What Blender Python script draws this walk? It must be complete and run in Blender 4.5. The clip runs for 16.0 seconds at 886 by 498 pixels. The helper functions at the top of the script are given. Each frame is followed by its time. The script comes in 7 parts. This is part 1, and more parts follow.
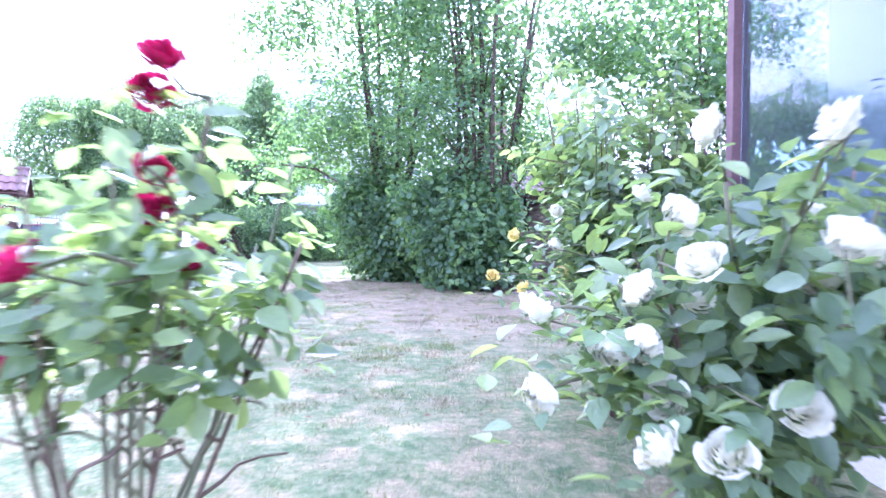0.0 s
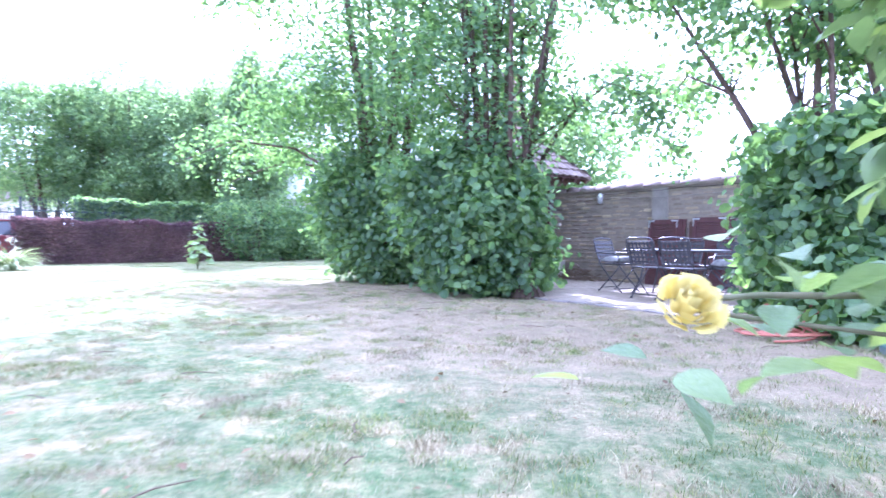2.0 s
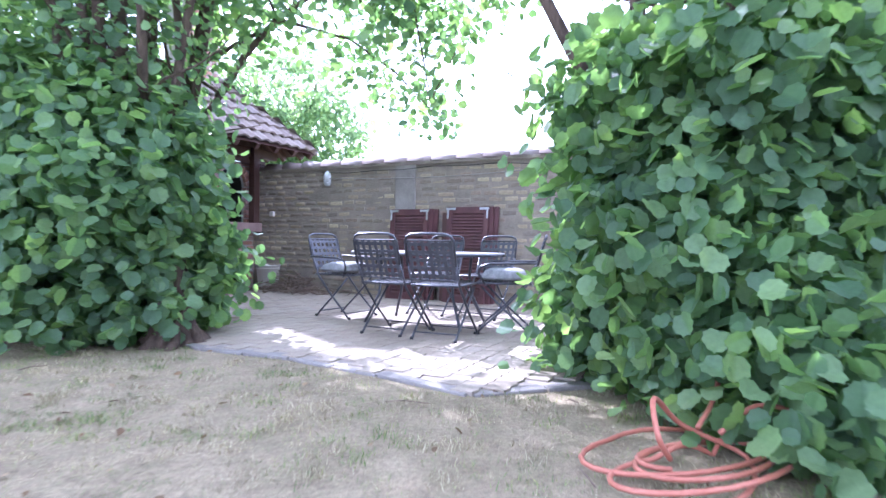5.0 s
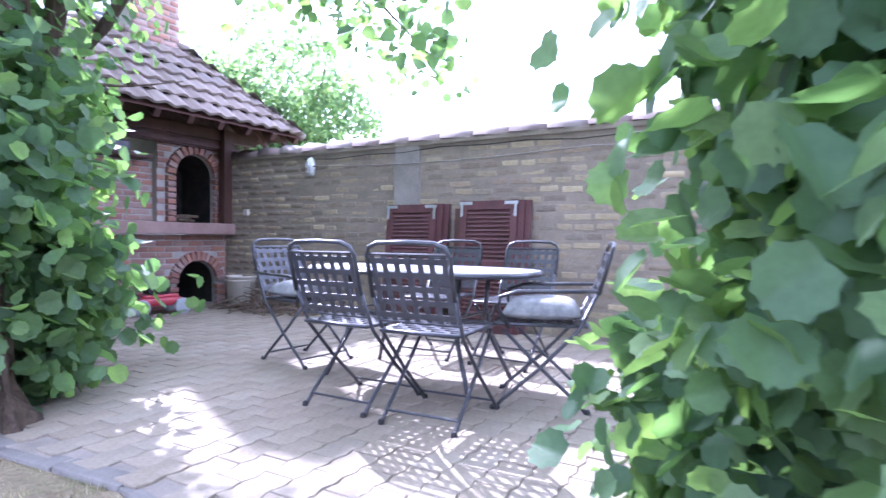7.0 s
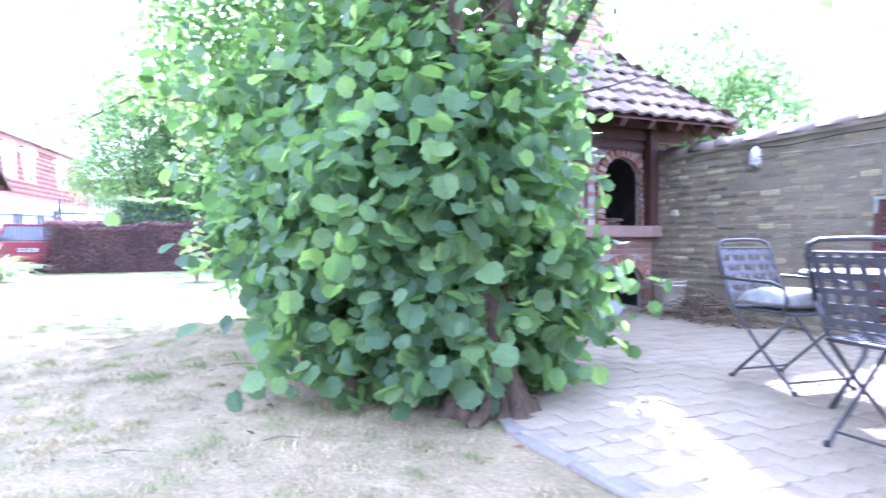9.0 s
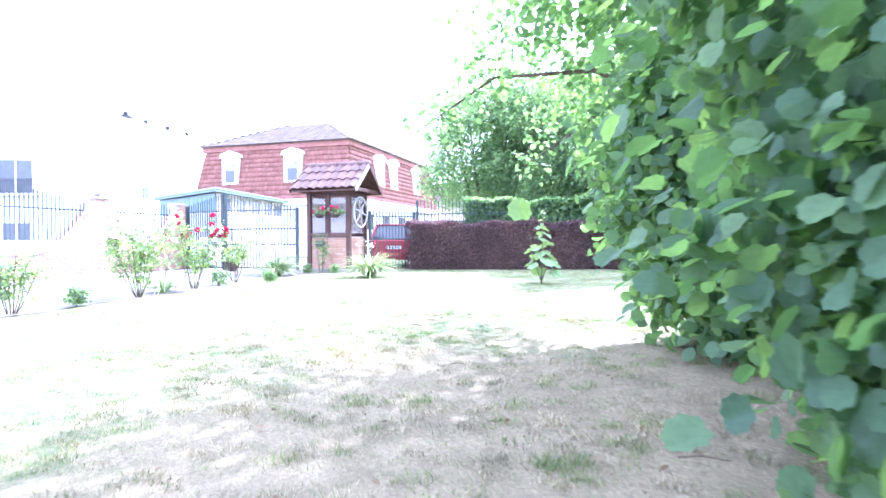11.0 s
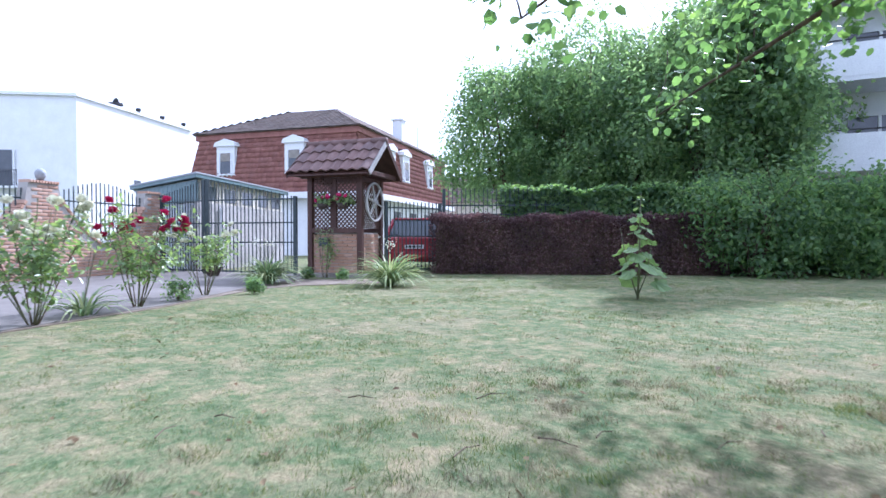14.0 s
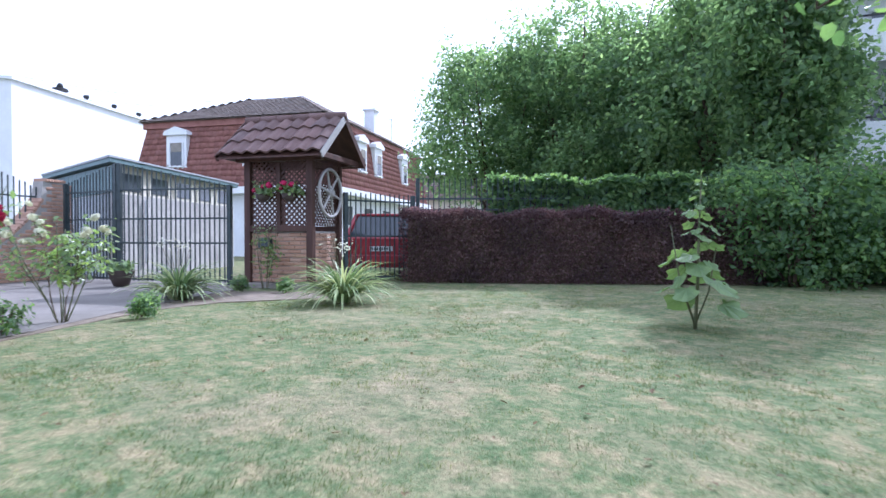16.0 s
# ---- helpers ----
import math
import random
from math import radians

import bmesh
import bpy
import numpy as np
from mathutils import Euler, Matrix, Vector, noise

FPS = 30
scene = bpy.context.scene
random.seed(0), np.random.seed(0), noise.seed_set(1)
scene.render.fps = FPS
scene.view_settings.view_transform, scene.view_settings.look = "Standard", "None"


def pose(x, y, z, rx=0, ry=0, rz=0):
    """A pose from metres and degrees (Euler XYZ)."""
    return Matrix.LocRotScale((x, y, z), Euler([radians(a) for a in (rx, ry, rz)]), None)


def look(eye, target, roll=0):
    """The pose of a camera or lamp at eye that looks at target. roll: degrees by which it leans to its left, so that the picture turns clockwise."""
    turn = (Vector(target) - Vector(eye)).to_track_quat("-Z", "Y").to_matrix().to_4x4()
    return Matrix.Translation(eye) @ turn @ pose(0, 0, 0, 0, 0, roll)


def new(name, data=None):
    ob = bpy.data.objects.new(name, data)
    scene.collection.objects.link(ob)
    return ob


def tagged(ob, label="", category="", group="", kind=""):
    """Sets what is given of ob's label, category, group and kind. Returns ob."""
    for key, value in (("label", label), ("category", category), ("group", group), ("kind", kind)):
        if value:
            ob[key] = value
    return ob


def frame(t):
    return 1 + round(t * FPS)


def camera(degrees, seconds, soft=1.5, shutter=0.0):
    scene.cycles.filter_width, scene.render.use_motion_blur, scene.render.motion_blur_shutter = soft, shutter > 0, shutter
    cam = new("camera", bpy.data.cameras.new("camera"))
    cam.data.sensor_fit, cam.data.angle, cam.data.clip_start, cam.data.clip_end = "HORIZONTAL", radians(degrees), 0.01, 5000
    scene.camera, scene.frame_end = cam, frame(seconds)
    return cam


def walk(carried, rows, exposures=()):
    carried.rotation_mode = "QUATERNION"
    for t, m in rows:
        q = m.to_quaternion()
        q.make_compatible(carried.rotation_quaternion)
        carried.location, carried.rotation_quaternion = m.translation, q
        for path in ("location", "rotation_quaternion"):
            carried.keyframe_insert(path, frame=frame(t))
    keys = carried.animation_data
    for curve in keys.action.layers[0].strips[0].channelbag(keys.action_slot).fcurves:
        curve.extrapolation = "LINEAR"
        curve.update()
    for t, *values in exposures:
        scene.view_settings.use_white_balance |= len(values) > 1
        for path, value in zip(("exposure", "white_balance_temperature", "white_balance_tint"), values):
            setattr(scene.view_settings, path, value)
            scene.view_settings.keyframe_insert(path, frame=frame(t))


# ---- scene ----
cam = camera(76.1, 16.0, soft=1.5, shutter=0.4)
METRES, EYE, TILT, LEAN, TURN = 17.5, 0.96, 0.0, 0.0, 0.0
ROWS = [
    (0.0, 0.0, 0.0, 0.0, 0.01, -0.59, -0.58),
    (0.5, 0.0049, 0.0396, -0.0014, -0.32, -0.62, -0.29),
    (1.0, 0.0056, 0.0737, -0.0004, 2.06, -0.76, -0.15),
    (1.5, 0.0011, 0.1118, -0.0013, 3.53, -0.7, -0.28),
    (2.0, 0.0002, 0.146, -0.0063, 0.44, -0.72, -0.35),
    (2.5, 0.0025, 0.1789, -0.0067, -7.86, -0.74, -0.5),
    (3.0, 0.0105, 0.2106, -0.0061, -15.51, -0.72, -0.67),
    (3.5, 0.0223, 0.2453, -0.0051, -20.03, -0.74, -0.69),
    (4.0, 0.0373, 0.2808, -0.0052, -23.65, -0.71, -0.8),
    (6.5, 0.1245, 0.4336, -0.0014, -24.85, -1.03, -0.72),
    (7.0, 0.1331, 0.4515, -0.0006, -21.42, -1.06, -0.52),
    (7.5, 0.1346, 0.4588, -0.0006, -12.63, -1.09, -0.24),
    (8.0, 0.1303, 0.4609, -0.0008, -2.87, -0.95, -0.05),
    (8.5, 0.121, 0.4637, -0.0017, 7.53, -0.83, 0.06),
    (9.0, 0.1061, 0.4702, -0.0022, 16.43, -0.71, 0.19),
    (9.5, 0.0877, 0.4793, -0.002, 26.71, -0.84, 0.37),
    (10.0, 0.0657, 0.4972, 0.0001, 40.24, -0.75, 0.46),
    (12.5, -0.0757, 0.5863, -0.0015, 50.02, -0.94, 0.21),
    (13.0, -0.1067, 0.6022, -0.0011, 50.7, -0.98, 0.17),
    (13.5, -0.1377, 0.6214, -0.0006, 49.1, -1.0, 0.1),
    (14.0, -0.1688, 0.6436, -0.0019, 47.98, -1.0, 0.06),
    (14.5, -0.1986, 0.667, -0.0017, 46.14, -1.0, -0.01),
    (15.0, -0.2264, 0.6935, -0.0001, 45.47, -1.03, -0.08),
    (15.5, -0.2545, 0.722, 0.0, 45.79, -1.04, -0.1),
    (16.0, -0.285, 0.7535, -0.0005, 45.6, -1.05, -0.11),
]
EXPOSURES = [(0.0, 2.2, 4720, 48), (1.5, 2.3, 4720, 43), (3.0, 2.3, 4850, 36), (4.0, 2.25, 4950, 33), (6.3, 2.0, 4950, 34), (7.0, 2.15, 4980, 36), (8.0, 2.6, 4900, 36), (9.0, 2.9, 4850, 36), (10.2, 2.85, 4850, 34), (12.0, 1.85, 4980, 27), (13.0, 1.25, 5000, 25), (14.5, 0.5, 5050, 23), (16.0, 0.5, 5080, 22)]
walk(cam, [(t, pose(0, 0, EYE, TILT, LEAN, TURN) @ pose(METRES * x, METRES * y, METRES * z, 90 + pitch, roll, yaw)) for t, x, y, z, yaw, pitch, roll in ROWS], EXPOSURES)

# ---- light: a hazy summer morning, sun low over the far garden ----
SUN_FROM = Vector((-0.27, 1.1, 0.95)).normalized()
world = bpy.data.worlds.new("hazy_sky")
scene.world = world
world.use_nodes = True
wn = world.node_tree.nodes
wl = world.node_tree.links
sky = wn.new("ShaderNodeTexSky")
sky.sky_type = 'NISHITA'
sky.sun_disc = False
sky.sun_elevation = math.asin(SUN_FROM.z)
sky.sun_rotation = math.atan2(SUN_FROM.x, SUN_FROM.y)
sky.air_density = 1.0
sky.dust_density = 6.0
sky.ozone_density = 1.0
haze = wn.new("ShaderNodeMix")
haze.data_type = 'RGBA'
haze.inputs[0].default_value = 0.86
haze.inputs[7].default_value = (8.4, 8.9, 9.2, 1)
wl.new(sky.outputs[0], haze.inputs[6])
wl.new(haze.outputs[2], wn["Background"].inputs[0])
wn["Background"].inputs[1].default_value = 0.15

sun_data = bpy.data.lights.new("sun", 'SUN')
sun_data.energy = 5.0
sun_data.angle = radians(0.9)
sun_data.color = (1.0, 0.95, 0.87)
sun = new("sun", sun_data)
sun.matrix_world = look(SUN_FROM * 60, (0, 0, 0))

# ---- materials ----
def shader(name, rough=0.8, metal=0.0, spec=0.3):
    m = bpy.data.materials.new(name)
    m.use_nodes = True
    nt = m.node_tree
    b = nt.nodes["Principled BSDF"]
    b.inputs["Roughness"].default_value = rough
    b.inputs["Metallic"].default_value = metal
    b.inputs["Specular IOR Level"].default_value = spec
    return m, nt, b


def noise_tex(nt, scale, detail=4.0, rough=0.6, stretch=None):
    tc = nt.nodes.new("ShaderNodeTexCoord")
    n = nt.nodes.new("ShaderNodeTexNoise")
    n.inputs["Scale"].default_value = scale
    n.inputs["Detail"].default_value = detail
    n.inputs["Roughness"].default_value = rough
    src = tc.outputs["Object"]
    if stretch:
        mp = nt.nodes.new("ShaderNodeMapping")
        mp.inputs["Scale"].default_value = stretch
        nt.links.new(src, mp.inputs[0])
        src = mp.outputs[0]
    nt.links.new(src, n.inputs["Vector"])
    return n.outputs["Fac"]


def ramp(nt, fac, *stops):
    r = nt.nodes.new("ShaderNodeValToRGB")
    e = r.color_ramp.elements
    while len(e) < len(stops):
        e.new(0.5)
    for k, (p, c) in enumerate(stops):
        e[k].position = p
        e[k].color = (*c, 1)
    nt.links.new(fac, r.inputs[0])
    return r.outputs[0]


def mixed(nt, fac, a, b, mode='MIX'):
    m = nt.nodes.new("ShaderNodeMix")
    m.data_type = 'RGBA'
    m.blend_type = mode
    for k, v in ((0, fac), (6, a), (7, b)):
        if isinstance(v, bpy.types.NodeSocket):
            nt.links.new(v, m.inputs[k])
        else:
            m.inputs[k].default_value = v if k == 0 else (*v, 1)
    return m.outputs[2]


def bumped(nt, b, height, strength=0.3, dist=0.01):
    n = nt.nodes.new("ShaderNodeBump")
    n.inputs["Strength"].default_value = strength
    n.inputs["Distance"].default_value = dist
    nt.links.new(height, n.inputs["Height"])
    nt.links.new(n.outputs[0], b.inputs["Normal"])


def piece_random(nt, island):
    if island:
        return nt.nodes.new("ShaderNodeNewGeometry").outputs["Random Per Island"]
    return nt.nodes.new("ShaderNodeObjectInfo").outputs["Random"]


def surface(name, dark, light, scale=6.0, rough=0.8, metal=0.0, spec=0.3, fine=60.0, bump=0.25, dist=0.004, stretch=None):
    """Two scales of noise between two tones, with fine relief."""
    m, nt, b = shader(name, rough, metal, spec)
    big = noise_tex(nt, scale, 5, 0.6, stretch)
    small = noise_tex(nt, fine, 3, 0.6, stretch)
    c = ramp(nt, big, (0.3, dark), (0.7, light))
    grain = ramp(nt, small, (0.25, (0.72, 0.72, 0.72)), (0.75, (1.0, 1.0, 1.0)))
    nt.links.new(mixed(nt, 0.7, c, grain, 'MULTIPLY'), b.inputs["Base Color"])
    bumped(nt, b, small, bump, dist)
    return m


def pieces_material(name, tones, island, rough=0.85, fine=45.0, bump=0.5, stain=(0.55, 0.5, 0.45), stain_amount=0.5):
    """Bricks, pavers, tiles: a tone for each piece, with blotches and grain."""
    m, nt, b = shader(name, rough, 0.0, 0.2)
    r = piece_random(nt, island)
    c = ramp(nt, r, *[(k / max(1, len(tones) - 1), t) for k, t in enumerate(tones)])
    blot = ramp(nt, noise_tex(nt, 3.0, 5, 0.65), (0.35, stain), (0.62, (1, 1, 1)))
    c = mixed(nt, stain_amount, c, blot, 'MULTIPLY')
    small = noise_tex(nt, fine, 4, 0.7)
    c = mixed(nt, 0.6, c, ramp(nt, small, (0.25, (0.65, 0.65, 0.65)), (0.7, (1.05, 1.05, 1.05))), 'MULTIPLY')
    nt.links.new(c, b.inputs["Base Color"])
    bumped(nt, b, small, bump, 0.006)
    return m


def leaf_material(name, dark, mid, light, through_light, rough=0.45, gloss=0.35, share=0.42):
    """Leaves: a tone for each leaf, some light passes through."""
    m, nt, b = shader(name, rough, 0.0, gloss)
    r = piece_random(nt, True)
    c = ramp(nt, r, (0.0, dark), (0.55, mid), (1.0, light))
    big = noise_tex(nt, 1.3, 2)
    c = mixed(nt, 0.8, c, ramp(nt, big, (0.35, (0.66, 0.7, 0.68)), (0.65, (1.2, 1.18, 1.0))), 'MULTIPLY')
    vein = noise_tex(nt, 45.0, 3, 0.6)
    c = mixed(nt, 0.6, c, ramp(nt, vein, (0.3, (0.78, 0.8, 0.75)), (0.7, (1.12, 1.12, 1.1))), 'MULTIPLY')
    bumped(nt, b, vein, 0.35, 0.006)
    nt.links.new(c, b.inputs["Base Color"])
    tr = nt.nodes.new("ShaderNodeBsdfTranslucent")
    tint = mixed(nt, 1.0, c, through_light, 'MULTIPLY')
    nt.links.new(tint, tr.inputs["Color"])
    mx = nt.nodes.new("ShaderNodeMixShader")
    mx.inputs[0].default_value = share
    nt.links.new(b.outputs[0], mx.inputs[1])
    nt.links.new(tr.outputs[0], mx.inputs[2])
    nt.links.new(mx.outputs[0], nt.nodes["Material Output"].inputs[0])
    return m


M_HAZEL = leaf_material("hazel_leaf", (0.075, 0.135, 0.082), (0.11, 0.185, 0.108), (0.17, 0.255, 0.13), (2.2, 2.3, 1.0), 0.5, 0.28, 0.5)
M_WALNUT = leaf_material("walnut_leaf", (0.085, 0.14, 0.09), (0.115, 0.18, 0.115), (0.18, 0.25, 0.15), (2.7, 2.6, 1.6), 0.5, 0.25, 0.64)
M_IVY = leaf_material("ivy_leaf", (0.075, 0.13, 0.08), (0.115, 0.19, 0.11), (0.19, 0.27, 0.14), (2.3, 2.3, 1.2), 0.5, 0.25, 0.55)
M_BARBERRY = leaf_material("barberry_leaf", (0.085, 0.055, 0.065), (0.125, 0.082, 0.092), (0.24, 0.165, 0.165), (1.8, 1.4, 1.4), 0.55, 0.2, 0.5)
M_ROSE_LEAF = leaf_material("rose_leaf", (0.13, 0.19, 0.12), (0.18, 0.26, 0.15), (0.27, 0.35, 0.16), (2.0, 2.0, 0.9), 0.33, 0.6, 0.48)
M_MALLOW = leaf_material("mallow_leaf", (0.13, 0.2, 0.1), (0.19, 0.27, 0.13), (0.26, 0.34, 0.17), (1.6, 1.7, 0.9), 0.5, 0.35, 0.3)
M_STRAP = leaf_material("strap_leaf", (0.12, 0.2, 0.09), (0.3, 0.38, 0.2), (0.62, 0.64, 0.42), (1.3, 1.3, 0.9), 0.4, 0.4, 0.3)
M_GRASS = leaf_material("grass_blade", (0.1, 0.15, 0.06), (0.155, 0.2, 0.085), (0.28, 0.28, 0.135), (1.4, 1.4, 0.8), 0.6, 0.2, 0.3)
M_DRY = leaf_material("dry_blade", (0.19, 0.155, 0.1), (0.34, 0.29, 0.2), (0.48, 0.43, 0.31), (1.1, 1.1, 0.9), 0.7, 0.15, 0.2)
M_DEAD_LEAF = leaf_material("dead_leaf", (0.1, 0.065, 0.04), (0.17, 0.115, 0.07), (0.27, 0.2, 0.13), (1.2, 1.1, 0.8), 0.7, 0.15, 0.2)
M_PETAL_WHITE = leaf_material("cream_petal", (0.78, 0.76, 0.66), (0.84, 0.82, 0.74), (0.88, 0.87, 0.82), (1.05, 1.03, 0.9), 0.6, 0.2, 0.3)
M_PETAL_YELLOW = leaf_material("yellow_petal", (0.8, 0.66, 0.2), (0.84, 0.74, 0.34), (0.86, 0.8, 0.5), (1.1, 1.0, 0.6), 0.6, 0.2, 0.3)
M_PETAL_RED = leaf_material("crimson_petal", (0.33, 0.012, 0.07), (0.45, 0.02, 0.1), (0.52, 0.03, 0.13), (1.4, 0.9, 1.1), 0.55, 0.25, 0.25)
M_BARK = surface("grey_bark", (0.055, 0.038, 0.028), (0.16, 0.115, 0.083), 14, 0.95, fine=40, bump=1.0, dist=0.03, stretch=(1, 1, 0.25))
M_STEM = surface("green_stem", (0.1, 0.13, 0.06), (0.19, 0.17, 0.1), 12, 0.7)
M_TWIG = surface("brown_twig", (0.1, 0.07, 0.05), (0.2, 0.15, 0.1), 15, 0.85)
M_MORTAR = surface("grey_mortar", (0.34, 0.32, 0.29), (0.48, 0.45, 0.41), 4, 0.95, fine=80, bump=0.6)
M_WALL_MORTAR = surface("sandy_old_mortar", (0.22, 0.187, 0.148), (0.33, 0.28, 0.22), 3, 0.95, fine=60, bump=0.8, dist=0.01)
M_CONCRETE = surface("weathered_concrete", (0.2, 0.18, 0.155), (0.34, 0.31, 0.27), 2.5, 0.9, fine=50, bump=0.4)
M_PAVING = surface("pale_concrete_drive", (0.14, 0.125, 0.11), (0.22, 0.2, 0.18), 1.2, 0.9, fine=30, bump=0.3)
M_WOOD = surface("dark_stained_wood", (0.055, 0.028, 0.022), (0.11, 0.055, 0.042), 5, 0.6, fine=50, stretch=(1, 1, 0.15))
M_RED_WOOD = surface("maroon_painted_wood", (0.075, 0.034, 0.035), (0.13, 0.056, 0.054), 5, 0.55, fine=60)
M_IRON = surface("black_wrought_iron", (0.035, 0.036, 0.042), (0.065, 0.067, 0.075), 20, 0.36, 0.3, 0.6)
M_FENCE = surface("dark_green_painted_steel", (0.03, 0.045, 0.048), (0.05, 0.07, 0.075), 10, 0.5, 0.2, 0.5)
M_TEAL = surface("teal_painted_metal", (0.1, 0.17, 0.18), (0.15, 0.22, 0.23), 4, 0.5)
M_WHITE = surface("white_render", (0.74, 0.75, 0.76), (0.83, 0.84, 0.85), 1.2, 0.9, fine=30, bump=0.2)
M_CREAM = surface("cream_plaster", (0.62, 0.58, 0.49), (0.72, 0.68, 0.58), 1.0, 0.9)
M_ROUGHCAST = surface("grey_roughcast", (0.33, 0.315, 0.3), (0.5, 0.48, 0.46), 1.4, 0.95, fine=14, bump=0.8, dist=0.02)
M_HOSE = surface("orange_rubber", (0.34, 0.115, 0.07), (0.43, 0.17, 0.115), 6, 0.5)
M_CUSHION = surface("grey_cotton", (0.16, 0.16, 0.165), (0.33, 0.33, 0.32), 16, 0.95, fine=120)
# soot in the oven; in the wood store the same black paints shade
M_SOOT_SHADE = surface("soot_and_recess_shade", (0.012, 0.011, 0.011), (0.035, 0.03, 0.028), 6, 0.95)
M_RED_PAINT = surface("red_enamel", (0.32, 0.02, 0.035), (0.42, 0.035, 0.05), 3, 0.3, 0.1, 0.5)
M_RUBBER = surface("black_rubber", (0.02, 0.02, 0.02), (0.045, 0.045, 0.045), 20, 0.8)
M_PLASTIC_GREY = surface("beige_plastic", (0.5, 0.46, 0.38), (0.6, 0.56, 0.47), 5, 0.6)
M_GREEN_BOX = surface("faded_green_plastic", (0.05, 0.115, 0.095), (0.1, 0.175, 0.15), 5, 0.55)
M_GREY_PLASTIC = surface("pale_grey_plastic", (0.3, 0.32, 0.34), (0.4, 0.42, 0.44), 5, 0.6)
M_BOX_SIDE = surface("weathered_grey_green_plastic", (0.085, 0.11, 0.105), (0.14, 0.17, 0.16), 5, 0.6)
M_SHELF = surface("pinkish_cast_concrete", (0.26, 0.17, 0.145), (0.36, 0.25, 0.22), 5, 0.85, fine=50, bump=0.4)
M_DARK_BRICK = surface("dark_brown_brick", (0.09, 0.06, 0.05), (0.18, 0.12, 0.1), 6, 0.9, fine=40, bump=0.6)
M_BLUE = surface("blue_plastic", (0.05, 0.1, 0.35), (0.08, 0.16, 0.45), 5, 0.5)
M_OLD_CONCRETE = surface("dark_old_concrete", (0.15, 0.138, 0.122), (0.25, 0.232, 0.207), 3, 0.95, fine=40, bump=0.7, dist=0.01)
M_TERRACOTTA = surface("terracotta", (0.24, 0.1, 0.075), (0.34, 0.15, 0.11), 8, 0.85)
M_DARK_POT = surface("dark_brown_pot", (0.06, 0.045, 0.04), (0.1, 0.075, 0.065), 8, 0.6)
M_SOIL = surface("dry_soil", (0.15, 0.12, 0.09), (0.27, 0.22, 0.17), 4, 0.95, fine=35, bump=0.9, dist=0.02)
M_SAND = surface("grey_bedding_sand", (0.19, 0.165, 0.135), (0.3, 0.26, 0.215), 6, 0.95, fine=60, bump=0.7)
M_STEEL = surface("galvanised_steel", (0.45, 0.46, 0.47), (0.62, 0.63, 0.64), 15, 0.35, 0.8, 0.5)
M_BROWN_FRAME = surface("brown_window_frame", (0.14, 0.08, 0.075), (0.2, 0.12, 0.11), 6, 0.5)
TONES_YELLOW = [(0.25, 0.21, 0.165), (0.29, 0.24, 0.18), (0.44, 0.365, 0.24), (0.25, 0.215, 0.18), (0.55, 0.46, 0.3), (0.21, 0.18, 0.15), (0.3, 0.235, 0.18), (0.4, 0.325, 0.22)]
TONES_RED = [(0.3, 0.16, 0.13), (0.37, 0.2, 0.16), (0.42, 0.22, 0.16), (0.35, 0.25, 0.22), (0.44, 0.31, 0.27), (0.27, 0.15, 0.12)]
TONES_ORANGE = [(0.44, 0.26, 0.18), (0.51, 0.33, 0.24), (0.48, 0.29, 0.2), (0.56, 0.39, 0.3)]
TONES_PAVER = [(0.25, 0.21, 0.158), (0.3, 0.255, 0.193), (0.27, 0.233, 0.182), (0.31, 0.268, 0.207), (0.28, 0.23, 0.174)]
TONES_TILE = [(0.15, 0.1, 0.09), (0.19, 0.12, 0.11), (0.22, 0.14, 0.125), (0.17, 0.12, 0.115)]
TONES_TILE_PALE = [(0.2, 0.163, 0.143), (0.25, 0.2, 0.173), (0.3, 0.248, 0.215), (0.23, 0.198, 0.18)]
TONES_ROOF_RED = [(0.26, 0.12, 0.105), (0.3, 0.14, 0.12), (0.34, 0.165, 0.14), (0.29, 0.145, 0.13)]
M_BRICK_Y = [pieces_material("yellow_brick", TONES_YELLOW, k) for k in (False, True)]
M_BRICK_R = [pieces_material("red_brick", TONES_RED, k, stain=(0.7, 0.66, 0.64)) for k in (False, True)]
M_BRICK_O = [pieces_material("orange_brick", TONES_ORANGE, k, stain=(0.75, 0.7, 0.66)) for k in (False, True)]
M_PAVER = [pieces_material("concrete_paver", TONES_PAVER, k, stain=(0.7, 0.68, 0.62)) for k in (False, True)]
M_TILE = [pieces_material("brown_roof_tile", TONES_TILE, k, 0.7) for k in (False, True)]
M_TILE_PALE = [pieces_material("weathered_roof_tile", TONES_TILE_PALE, k, 0.85) for k in (False, True)]
M_COPING = pieces_material("old_clay_coping", [(0.17, 0.135, 0.12), (0.22, 0.17, 0.15), (0.26, 0.21, 0.185), (0.2, 0.175, 0.16)], False, 0.8)
M_ROOF_RED = [pieces_material("red_roof_tile", TONES_ROOF_RED, k, 0.8) for k in (False, True)]


